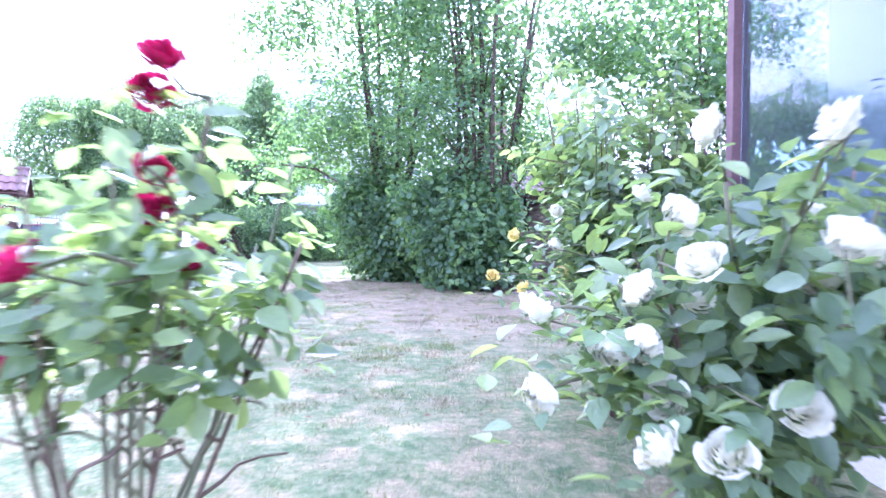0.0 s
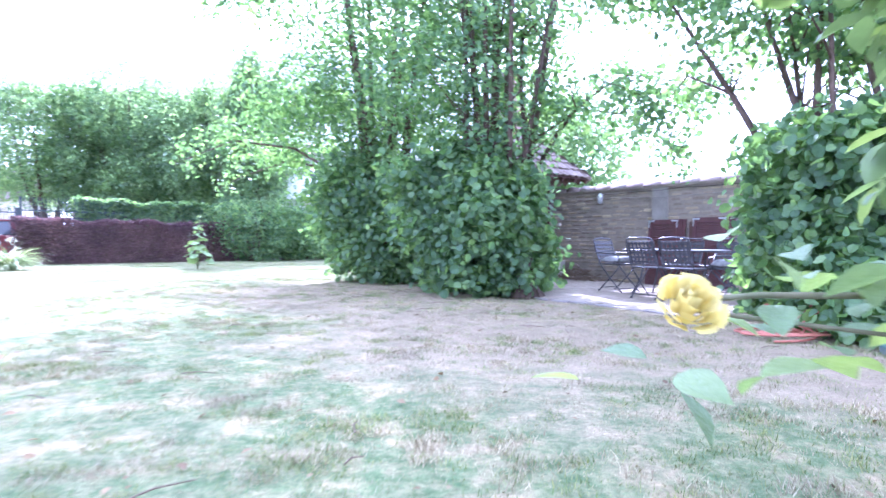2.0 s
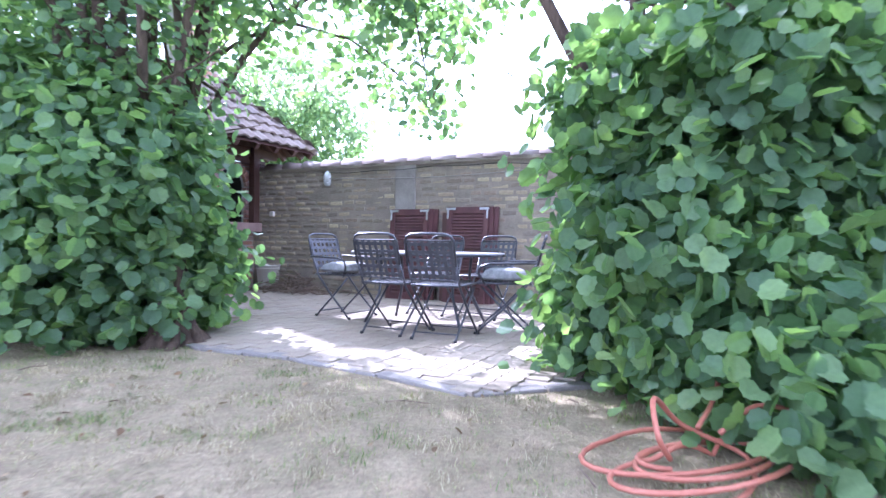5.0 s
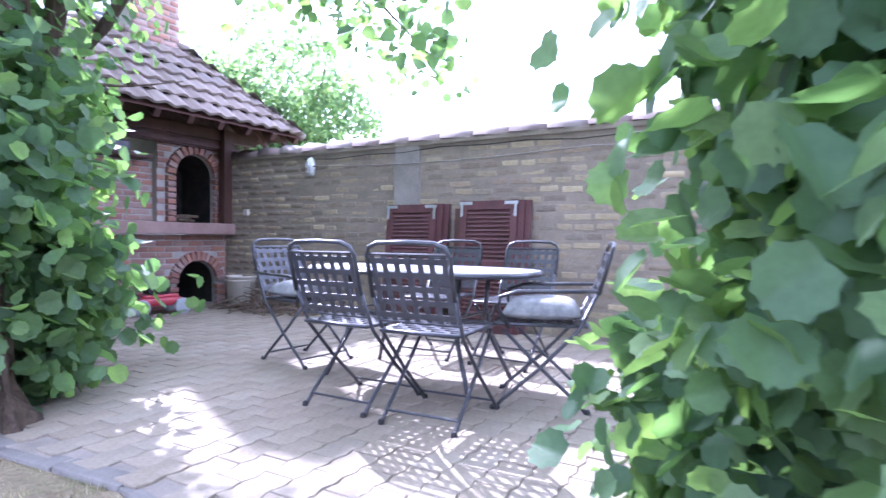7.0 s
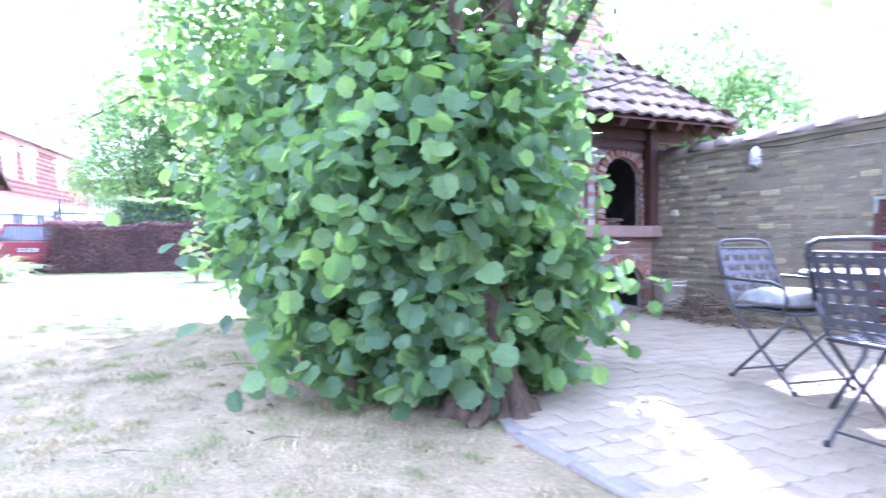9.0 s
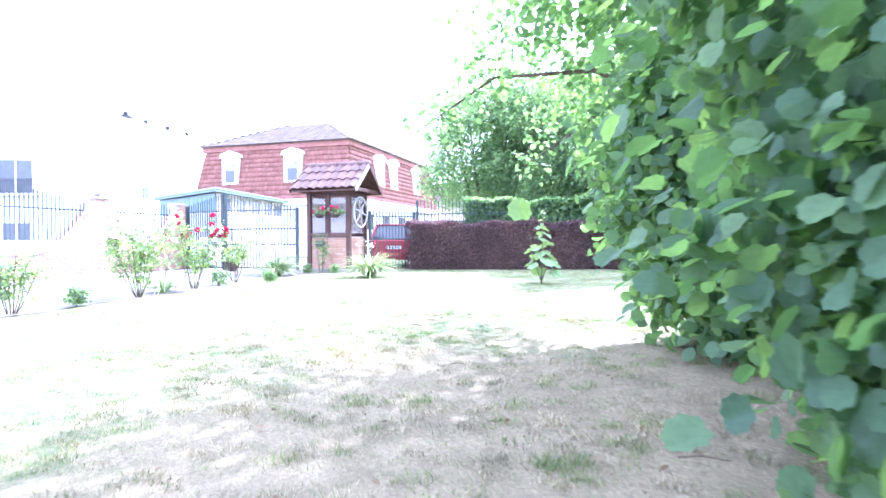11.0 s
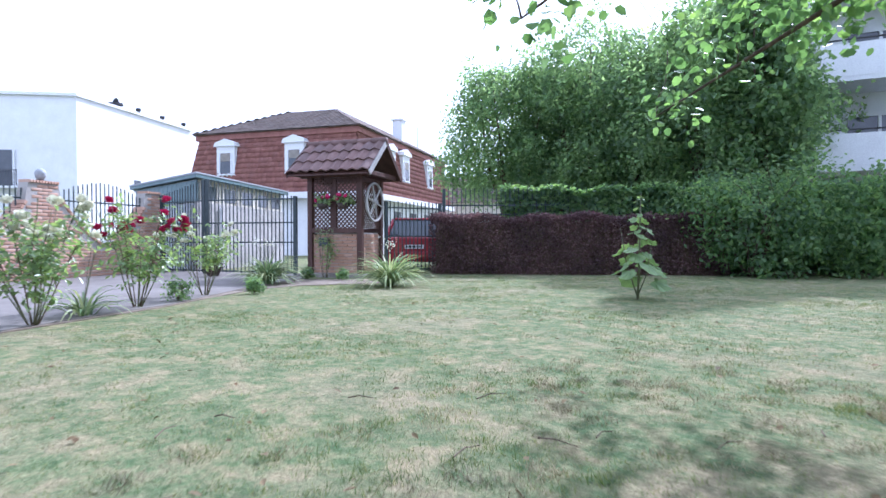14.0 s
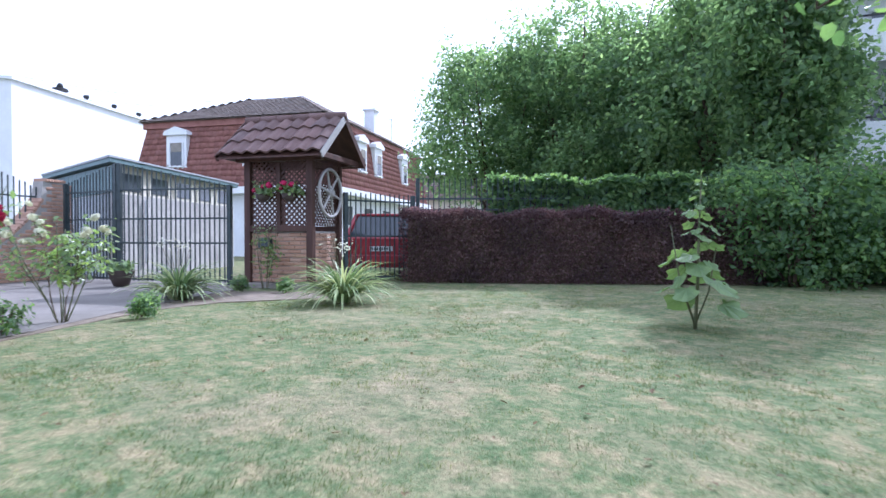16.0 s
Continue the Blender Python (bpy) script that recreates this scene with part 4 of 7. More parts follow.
def tiled_slope(name, parent, eave_a, eave_b, top_a, top_b, mats, w=0.24, row=0.3, wave=0.035, limit=0):
    """Rows of tiles between an eave and a shorter top edge."""
    ea, eb, ta, tb2 = (np.array(p, dtype=float) for p in (eave_a, eave_b, top_a, top_b))
    rows = max(1, int(np.linalg.norm((ta + tb2 - ea - eb) / 2) / row))
    right = unit((eb - ea)[None])[0]
    slope = ((ta + tb2) - (ea + eb)) / 2
    slope = slope - right * np.dot(slope, right)
    slope = slope / np.linalg.norm(slope)
    normal = np.cross(right, slope)
    places = []
    for j in range(rows):
        f = j / rows
        a, b = ea + (ta - ea) * f, eb + (tb2 - eb) * f
        n = max(1, round(np.linalg.norm(b - a) / w))
        for k in range(n):
            places.append(a + (b - a) * (k + 0.5) / n)
    places = np.array(places)
    n = len(places)
    tv, tf = tile_template(w * 1.02, row * 1.15, wave)
    place = places + normal[None] * rng.uniform(0, 0.008, (n, 1))
    tile_me = bpy.data.meshes.new("tile")
    tile_me.from_pydata(tv, [], tf)
    tile_me.materials.append(mats[0])
    for p in place[:limit]:
        ob = new("tile", tile_me)
        ob.parent = parent
        ob.matrix_basis = Matrix(((right[0], slope[0], normal[0], p[0]), (right[1], slope[1], normal[1], p[1]), (right[2], slope[2], normal[2], p[2]), (0, 0, 0, 1)))
    if n > limit:
        k = n - limit
        me = scatter(name, tv, tf, place[limit:], np.tile(right, (k, 1)), np.tile(slope, (k, 1)), np.tile(normal, (k, 1)), 1.0)
        linked(name, me, mats[1], parent)["kind"] = "stuff"


tiled_slope("roof_tiling", bbq, (EX0, EY0, EZ), (EX1, EY0, EZ), (RX0, RY, RZ), (RX1, RY, RZ), M_TILE_PALE, 0.22, 0.25, limit=90)
tiled_slope("roof_tiling", bbq, (EX1, EY0, EZ), (EX1, EY1, EZ), (RX1, RY, RZ), (RX1, RY + 0.01, RZ), M_TILE_PALE, 0.22, 0.25, limit=40)
tiled_slope("roof_tiling", bbq, (EX0, EY1, EZ), (EX0, EY0, EZ), (RX0, RY + 0.01, RZ), (RX0, RY, RZ), M_TILE_PALE, 0.22, 0.25)
for a, b in (((EX1, EY0, EZ - 0.01), (RX1, RY, RZ - 0.01)), ((EX0, EY0, EZ + 0.03), (RX0, RY, RZ + 0.03)), ((RX0, RY, RZ + 0.06), (RX1, RY, RZ + 0.06))):
    for k in range(8):
        p, q = Vector(a).lerp(Vector(b), k / 8), Vector(a).lerp(Vector(b), (k + 1.15) / 8)
        part("ridge_tile", tube(bmesh.new(), [p, q], [0.06, 0.052], 8), M_TILE_PALE[0], bbq, "", True)

# logs in the oven
for k in range(7):
    lg = thing("log", "short charred branch lying in the barbecue oven", "log", 0, 0, 0, 0, "logs in the oven")
    lg.matrix_world = bbq.matrix_world @ pose(AX + rng.uniform(-0.15, 0.15), 0.3 + 0.04 * k, 1.16 + 0.03 * (k % 3), 0, 0, rng.uniform(-40, 40))
    part("wood", tube(bmesh.new(), [(-0.16, 0, 0), (0, 0.01, 0.008), (0.16, 0, 0)], [0.022, 0.026, 0.02], 7), M_TWIG, lg)

# ---- patio furniture ----
def lattice(bm, u, v, o, nu, nv, width, thick, lift):
    """Woven flat strips over the rectangle o, o+u, o+v."""
    o, u, v = Vector(o), Vector(u), Vector(v)
    nrm = u.cross(v).normalized()
    for k in range(nu):
        a = o + u * ((k + 0.5) / nu)
        pts = [a + v * (j / (2 * nv)) + nrm * (lift if (j // 2 + k) % 2 else -lift) for j in range(2 * nv + 1)]
        for p, q in zip(pts, pts[1:]):
            strip(bm, p, q, u.normalized() * width / 2, nrm * thick)
    for k in range(nv):
        a = o + v * ((k + 0.5) / nv)
        strip(bm, a, a + u, v.normalized() * width / 2, nrm * thick)


def strip(bm, p, q, half, t):
    vs = [bm.verts.new(x) for x in (p - half, p + half, q + half, q - half, p - half - t, p + half - t, q + half - t, q - half - t)]
    for f in ((0, 1, 2, 3), (7, 6, 5, 4), (0, 4, 5, 1), (1, 5, 6, 2), (2, 6, 7, 3), (3, 7, 4, 0)):
        bm.faces.new([vs[k] for k in f])


def metal_chair(x, y, turn, arms, label):
    """Folding chair; its front looks along +y before the turn."""
    ob = thing("folding_chair", label, "chair", x, y, 0.024, turn, "chairs round the patio table")
    w = 0.22
    for sx in (-1, 1):
        part("back_leg", tube(bmesh.new(), [(sx * w, -0.3, 0.66), (sx * w, -0.2, 0.45), (sx * w, 0.0, 0.24), (sx * w, 0.2, 0.06), (sx * w, 0.25, 0.0)], 0.0105, 8), M_IRON, ob, "", True)
        part("front_leg", tube(bmesh.new(), [(sx * (w - 0.02), 0.2, 0.44), (sx * (w - 0.02), 0.0, 0.24), (sx * (w - 0.02), -0.2, 0.06), (sx * (w - 0.02), -0.25, 0.0)], 0.0105, 8), M_IRON, ob, "", True)
        part("foot_cap", lathe(bmesh.new(), [(0.015, 0), (0.016, 0.02), (0.011, 0.03)], 10, (sx * w, 0.25, 0)), M_RUBBER, ob)
        part("foot_cap", lathe(bmesh.new(), [(0.015, 0), (0.016, 0.02), (0.011, 0.03)], 10, (sx * (w - 0.02), -0.25, 0)), M_RUBBER, ob)
        if arms:
            part("armrest", tube(bmesh.new(), [(sx * (w + 0.03), -0.29, 0.66), (sx * (w + 0.04), -0.1, 0.655), (sx * (w + 0.04), 0.12, 0.65), (sx * (w + 0.04), 0.21, 0.62), (sx * (w + 0.03), 0.22, 0.55), (sx * w, 0.16, 0.45)], 0.011, 8), M_IRON, ob, "", True)
    part("back_frame", tube(bmesh.new(), [(-w, -0.3, 0.64), (-w, -0.355, 0.84), (-w + 0.02, -0.37, 0.882), (-w + 0.07, -0.375, 0.902), (0, -0.377, 0.907), (w - 0.07, -0.375, 0.902), (w - 0.02, -0.37, 0.882), (w, -0.355, 0.84), (w, -0.3, 0.64)], 0.0115, 8), M_IRON, ob, "", True)
    bk = bmesh.new()
    lattice(bk, (0.44, 0, 0), (0, -0.122, 0.33), (-0.22, -0.24, 0.52), 7, 5, 0.03, 0.0025, 0.003)
    part("backrest", bk, M_IRON, ob, "woven flat iron backrest")
    part("back_rail", tube(bmesh.new(), [(-w, -0.36, 0.85), (w, -0.36, 0.85)], 0.008, 6), M_IRON, ob)
    part("back_rail", tube(bmesh.new(), [(-w, -0.24, 0.52), (w, -0.24, 0.52)], 0.008, 6), M_IRON, ob)
    st = bmesh.new()
    lattice(st, (0.42, 0, 0), (0, 0.49, 0.0), (-0.21, -0.24, 0.474), 8, 9, 0.03, 0.0025, 0.003)
    part("seat", st, M_IRON, ob, "woven flat iron seat")
    part("seat_frame", tube(bmesh.new(), [(-0.21, -0.24, 0.469), (-0.21, 0.22, 0.469), (-0.19, 0.25, 0.469), (0.19, 0.25, 0.469), (0.21, 0.22, 0.469), (0.21, -0.24, 0.469), (-0.21, -0.24, 0.469)], 0.01, 8), M_IRON, ob, "", True)
    part("stretcher", tube(bmesh.new(), [(-w, 0.2, 0.065), (w, 0.2, 0.065)], 0.007, 6), M_IRON, ob)
    part("stretcher", tube(bmesh.new(), [(-w + 0.02, -0.2, 0.065), (w - 0.02, -0.2, 0.065)], 0.007, 6), M_IRON, ob)
    return ob


TC = Vector((3.55, 11.45))
ALONG, OUT = Vector((0.619, -0.786)), Vector((0.786, 0.619))
T_OUT = math.degrees(math.atan2(0.619, 0.786)) - 90


def seat_at(along, out, turn, arms, label):
    p = TC + ALONG * along + OUT * out
    return metal_chair(p.x, p.y, turn, arms, label)


plain = "black wrought-iron folding chair with a woven strip seat"
seat_at(0.03, -0.62, T_OUT, False, plain)
seat_at(0.55, -0.64, T_OUT + 4, False, plain)
seat_at(-0.3, 0.75, T_OUT + 182, False, plain)
seat_at(0.35, 0.75, T_OUT + 178, False, plain)
end_a = seat_at(0.9, -0.1, T_OUT + 108, True, "black iron folding armchair with a grey cushion at the table end")
end_b = seat_at(-1.0, 0.0, T_OUT - 96, True, "black iron folding armchair with a grey cushion at the table end")


def cushion(chair, label):
    ob = bmesh.new()
    bmesh.ops.create_grid(ob, x_segments=14, y_segments=14, size=0.21)
    top = list(ob.verts)
    for v in top:
        x, y = v.co.x / 0.21, v.co.y / 0.21
        e = max(0.0, (1 - x ** 4) * (1 - y ** 4))
        v.co.z = 0.045 + 0.08 * e ** 0.5 - 0.03 * math.exp(-((x * x + y * y) * 18)) + 0.006 * noise.noise(v.co * 20)
    geo = bmesh.ops.extrude_face_region(ob, geom=list(ob.faces))
    for v in [g for g in geo["geom"] if isinstance(g, bmesh.types.BMVert)]:
        x, y = v.co.x / 0.21, v.co.y / 0.21
        v.co.z = 0.04 - 0.035 * max(0.0, (1 - x ** 4) * (1 - y ** 4)) ** 0.5
    c = thing("seat_cushion", label, "cushion", group="seat cushions")
    c.matrix_world = chair.matrix_world @ pose(0, 0.0, 0.479)
    body = part("cover", ob, M_CUSHION, c, "", True)
    part("button", lathe(bmesh.new(), [(0.012, 0.09), (0.01, 0.098), (0.002, 0.1)], 10), M_PLASTIC_GREY, c)
    for sx in (-1, 1):
        part("tie", tube(bmesh.new(), [(sx * 0.19, -0.2, 0.03), (sx * 0.21, -0.24, 0.02), (sx * 0.22, -0.26, -0.03)], 0.004, 5), M_CUSHION, c)


cushion(end_a, "plump grey tufted seat cushion on the iron armchair")
cushion(end_b, "plump grey tufted seat cushion on the iron armchair")

table = thing("patio_table", "oval dark metal patio table with a pale top on curved legs", "table", TC.x, TC.y, 0.024, WALL_TURN)
tb = bmesh.new()
oval = [(0.82 * math.copysign(abs(math.cos(a)) ** 0.7, math.cos(a)), 0.4 * math.copysign(abs(math.sin(a)) ** 0.7, math.sin(a))) for a in (2 * math.pi * k / 40 for k in range(40))]
slab(tb, oval, 0.72, 0.732)
part("tabletop", tb, M_STEEL, table, "pale grey sheet metal top")
part("rim", tube(bmesh.new(), [(x, y, 0.712) for x, y in oval + oval[:1]], 0.014, 8), M_IRON, table, "", True)
for sx in (-1, 1):
    for sy in (-1, 1):
        part("leg", tube(bmesh.new(), [(sx * 0.42, sy * 0.2, 0.71), (sx * 0.4, sy * 0.2, 0.5), (sx * 0.42, sy * 0.22, 0.3), (sx * 0.5, sy * 0.27, 0.1), (sx * 0.54, sy * 0.3, 0.0)], 0.015, 8), M_IRON, table, "", True)
    part("cross_bar", tube(bmesh.new(), [(sx * 0.41, -0.2, 0.45), (sx * 0.41, 0.2, 0.45)], 0.009, 6), M_IRON, table)


# ---- things along the wall ----
def on_wall(s, off, z=0.024):
    p = WALL_A.xy + WALL_DIR.xy * s - Vector((0.786, 0.619)) * off
    return p.x, p.y, z


def shutter(s, off, w, h, lean, label, plates=True):
    x, y, z = on_wall(s, off)
    ob = thing("window_shutter", label, "shutter", group="shutters leaning on the wall")
    ob.matrix_world = pose(x, y, z, -lean, 0, WALL_TURN)
    for sx in (-1, 1):
        part("stile", boxed((sx * (w / 2 - 0.035), 0, h / 2), (0.07, 0.035, h), bevel=0.004), M_RED_WOOD, ob)
    for z0 in (0.05, h * 0.5, h - 0.05):
        part("rail", boxed((0, 0, z0), (w - 0.142, 0.033, 0.09), bevel=0.004), M_RED_WOOD, ob)
    n = int((h - 0.2) / 0.042)
    for k in range(n):
        zz = 0.12 + k * (h - 0.24) / (n - 1)
        if abs(zz - h * 0.5) > 0.06:
            part("slat", boxed((0, 0, zz), (w - 0.145, 0.046, 0.008), Matrix.Rotation(radians(58), 4, 'X')), M_RED_WOOD, ob)
    for sx in (-1, 1) if plates else ():
        part("hinge", boxed((sx * (w / 2 - 0.06), -0.021, h - 0.03), (0.14, 0.006, 0.03)), M_STEEL, ob, "galvanised corner hinge")
        part("hinge_arm", boxed((sx * (w / 2 - 0.015), -0.021, h - 0.1), (0.025, 0.006, 0.13)), M_STEEL, ob, "galvanised hinge strap")
    return ob


sl = "maroon louvred wooden window shutter leaning on the brick wall"
for k in range(3):
    shutter(2.92 + 0.05 * k, 0.3 - 0.055 * k, 0.62, 1.3, 6, sl, k == 0)
    shutter(3.84 + 0.05 * k, 0.3 - 0.055 * k, 0.62, 1.32, 6, sl, k == 0)
x, y, z = on_wall(3.35, 0.16)
st = thing("timber_strut", "dark timber batten leaning between the shutters", "timber")
st.matrix_world = pose(x, y, z, -4, 0, WALL_TURN)
part("batten", boxed((0.1, 0, 0.62), (0.07, 0.05, 1.24), bevel=0.004), M_WOOD, st)

# bulkhead wall lamp
x, y, z = on_wall(1.31, 0.02, 1.84)
lamp = thing("wall_lamp", "small caged glass bulkhead lamp fixed to the brick wall", "lamp")
lamp.matrix_world = pose(x, y, z, 0, 0, WALL_TURN)
part("base", lathe(bmesh.new(), [(0.05, -0.11), (0.055, -0.09), (0.05, -0.07)], 12), M_STEEL, lamp)
part("globe", lathe(bmesh.new(), [(0.02, 0.1), (0.045, 0.08), (0.055, 0.0), (0.045, -0.07)], 14), M_WHITE, lamp, "milky glass globe", True)
for k in range(4):
    a = math.pi * k / 4
    part("cage_bar", tube(bmesh.new(), [(0.062 * math.cos(a), 0.062 * math.sin(a), -0.08), (0.066 * math.cos(a), 0.066 * math.sin(a), 0.04), (0, 0, 0.115), (-0.066 * math.cos(a), -0.066 * math.sin(a), 0.04), (-0.062 * math.cos(a), -0.062 * math.sin(a), -0.08)], 0.004, 5), M_STEEL, lamp)
part("bracket", boxed((0, 0.02, -0.1), (0.06, 0.06, 0.05)), M_STEEL, lamp)
cable = thing("wall_cable", "thin sagging grey cable fixed under the wall coping", "cable")
cb = bmesh.new()
tube(cb, [Vector(on_wall(1.2 + 0.5 * k, 0.03, 1.93 - 0.02 * (k % 2) - 0.012 * math.sin(k))) for k in range(14)], 0.006, 5)
part("cable", cb, M_RUBBER, cable)
x, y, z = on_wall(0.15, 0.03, 1.28)
sk = thing("wall_socket", "small white weatherproof socket on the brick wall", "socket")
sk.matrix_world = pose(x, y, z, 0, 0, WALL_TURN)
part("case", boxed((0, 0, 0), (0.08, 0.05, 0.08), bevel=0.008), M_PLASTIC_GREY, sk)

# bucket, brushwood, toy mower
bucket = thing("plastic_bin", "tall beige plastic bin standing by the barbecue", "bin", 2.58, 15.9, 0.022)
part("body", lathe(bmesh.new(), [(0.15, 0), (0.155, 0.02), (0.19, 0.38), (0.205, 0.385), (0.205, 0.41), (0.185, 0.41), (0.15, 0.05)], 24), M_PLASTIC_GREY, bucket, "", True)
part("rim_band", lathe(bmesh.new(), [(0.196, 0.34), (0.2, 0.345), (0.2, 0.355), (0.196, 0.36)], 24), M_PLASTIC_GREY, bucket)
brush = thing("brushwood_pile", "heap of dry brown twigs piled against the wall", "twigs", kind="stuff")
bb = bmesh.new()
for k in range(150):
    s = rng.normal(0.85, 0.35)
    x, y, _ = on_wall(s, abs(rng.normal(0.3, 0.16)))
    a = rng.uniform(0, math.pi)
    l = rng.uniform(0.2, 0.55)
    z = 0.035 + abs(rng.normal(0, 0.14)) * math.exp(-((s - 0.85) / 0.5) ** 2)
    dx, dy, dz = math.cos(a) * l / 2, math.sin(a) * l / 2, rng.normal() * 0.06
    tube(bb, [(x - dx, y - dy, max(0.03, z - dz)), (x, y, z + rng.normal() * 0.01 + 0.01), (x + dx, y + dy, max(0.03, z + dz))], [0.009, 0.007, 0.003], 5)
part("twig_heap", bb, M_TWIG, brush)["kind"] = "stuff"
mower = thing("lawn_mower", "red lawn mower with grey wheels parked by the barbecue", "mower", 1.62, 15.36, 0.022, 25)
mb = bmesh.new()
box(mb, (0, 0, 0.16), (0.5, 0.34, 0.1), None, 0.035)
box(mb, (0, 0, 0.22), (0.4, 0.28, 0.05), None, 0.02)
part("deck", mb, M_RED_PAINT, mower, "red enamelled deck")
part("engine", boxed((0, 0, 0.31), (0.26, 0.22, 0.14), bevel=0.04), M_RUBBER, mower)
for sx in (-1, 1):
    for sy in (-1, 1):
        wm = bmesh.new()
        lathe(wm, [(0.06, -0.025), (0.095, -0.02), (0.1, 0.0), (0.095, 0.02), (0.06, 0.025)], 18)
        bmesh.ops.rotate(wm, verts=wm.verts, cent=(0, 0, 0), matrix=Matrix.Rotation(radians(90), 3, 'X'))
        bmesh.ops.translate(wm, verts=wm.verts, vec=(sx * 0.23, sy * 0.2, 0.1))
        part("wheel", wm, M_GREY_PLASTIC, mower, "pale grey wheel", True)
    part("handle_bar", tube(bmesh.new(), [(-0.22, sx * 0.15, 0.2), (-0.5, sx * 0.16, 0.5), (-0.75, sx * 0.16, 0.75)], 0.011, 7), M_IRON, mower)
part("grip", tube(bmesh.new(), [(-0.75, -0.16, 0.75), (-0.75, 0.16, 0.75)], 0.014, 8), M_RUBBER, mower)

# ---- low brick wall by the near linden ----
# columns stand back from a lower ledge on a concrete plinth
TW = Vector((4.32, 7.5, 0))
TURN_T = math.degrees(math.atan2(-0.75, 0.66))
terrace = thing("wall_terrace", "red brick barbecue counter wall with pale mortar on a concrete plinth", "wall", TW.x, TW.y, 0, TURN_T + 8, kind="structure")
part("plinth", boxed((0.9, 0.12, 0.04), (2.6, 0.46, 0.14), bevel=0.015), M_OLD_CONCRETE, terrace, "cracked grey concrete plinth")
part("ledge_core", boxed((-0.08, 0.2, 0.38), (0.42, 0.4, 0.5)), M_MORTAR_T, terrace)
part("ledge_cap", boxed((-0.08, 0.2, 0.645), (0.45, 0.44, 0.03), bevel=0.004), M_CONCRETE, terrace, "thin grey ledge cap")
part("column_core", boxed((1.15, 0.22, 0.68), (2.0, 0.4, 1.12)), M_MORTAR_T, terrace)
part("column_cap", boxed((1.15, 0.22, 1.25), (2.04, 0.46, 0.025), bevel=0.004), M_CONCRETE, terrace)
lay("brick", [(x + 0.16, y, z + 0.13, a, b, c) for x, y, z, a, b, c in brick_boxes(2.0, 1.12, 0.25, 0.082, 0.015, 0.03, 0.008, 0.003, 0.25)], BRICKS, M_BRICK_T, terrace, 130, Matrix.Translation((0, 0.02, 0)))
lay("brick", [(x - 0.28, y, z + 0.13, a, b, c) for x, y, z, a, b, c in brick_boxes(0.42, 0.5, 0.25, 0.082, 0.015, 0.03, 0.008, 0.003, 0.25)], BRICKS, M_BRICK_T, terrace, 30)
lay("brick", brick_boxes(0.4, 0.6, 0.2, 0.07, 0.014), BRICKS, M_BRICK_T, terrace, 30, Matrix.Translation((0.16, 0.42, 0.66)) @ Matrix.Rotation(radians(-90), 4, 'Z'))

pot = thing("flower_pot", "terracotta pot with a spiky green aloe on the brick wall", "potted plant")
pot.matrix_world = terrace.matrix_world @ pose(0.42, 0.22, 1.262)
part("pot", lathe(bmesh.new(), [(0.06, 0), (0.08, 0.1), (0.09, 0.1), (0.09, 0.13), (0.07, 0.13), (0.06, 0.08)], 18), M_TERRACOTTA, pot, "", True)


def spiky(name, n, length, width, droop, material, parent, z0, base=0.03, lift=(0.35, 1.1)):
    """Strap leaves that rise and bend over, each a folded ribbon."""
    vs, fs = [], []
    for k in range(n):
        a = rng.uniform(0, 2 * math.pi)
        e = rng.uniform(*lift)
        l = length * rng.uniform(0.65, 1.1)
        w = width * rng.uniform(0.7, 1.1)
        d = np.array([math.cos(a), math.sin(a), 0.0])
        sd = np.array([-d[1], d[0], 0.0])
        o = d * base * rng.uniform(0, 1) + np.array([0, 0, z0])
        s0 = len(vs)
        p, ang = o, e
        for j in range(6):
            f = j / 5
            ww = w * (1 - f ** 2.2) * (0.6 + 0.4 * min(1, f * 4)) + 0.001
            vs += [p - sd * ww + np.array([0, 0, ww * 0.4]), p, p + sd * ww + np.array([0, 0, ww * 0.4])]
            p = p + (d * math.cos(ang) + np.array([0, 0, math.sin(ang)])) * l / 5
            ang -= droop * rng.uniform(0.6, 1.2) / 5
        for j in range(5):
            b = s0 + j * 3
            fs += [(b, b + 1, b + 4, b + 3), (b + 1, b + 2, b + 5, b + 4)]
    me = bpy.data.meshes.new(name)
    me.from_pydata([tuple(v) for v in vs], [], fs)
    ob = linked(name, me, material, parent)
    ob["kind"] = "stuff"
    return ob


spiky("aloe_leaves", 130, 0.3, 0.011, 0.7, M_IVY, pot, 0.11, 0.08, (0.3, 1.4))
vine = thing("wall_vine", "green leafy shoot trailing over the brick counter wall", "climbing vine")
vb = bmesh.new()
line = [terrace.matrix_world @ Vector(p) for p in ((-0.5, 0.5, 0.75), (-0.1, 0.2, 0.95), (0.25, -0.02, 1.1), (0.6, -0.04, 1.22), (1.0, -0.03, 1.3), (1.5, 0.05, 1.34))]
tube(vb, line, [0.012, 0.01, 0.009, 0.007, 0.006, 0.004], 6)
part("shoot", vb, M_STEM, vine, "", True)
vp2 = np.array([tuple(line[k].lerp(line[k + 1], rng.uniform())) for k in range(5) for _ in range(26)])
leaf_cloud("leaves", vp2 + rng.normal(size=vp2.shape) * 0.06, np.tile([-0.4, -0.7, 0.3], (len(vp2), 1)), 0.085, 0.35, M_HAZEL, vine, HEART, HEART_FACES)
bl_box = thing("blue_tub", "small blue plastic tub on the brick ledge", "tub")
bl_box.matrix_world = terrace.matrix_world @ pose(-0.15, 0.18, 0.662)
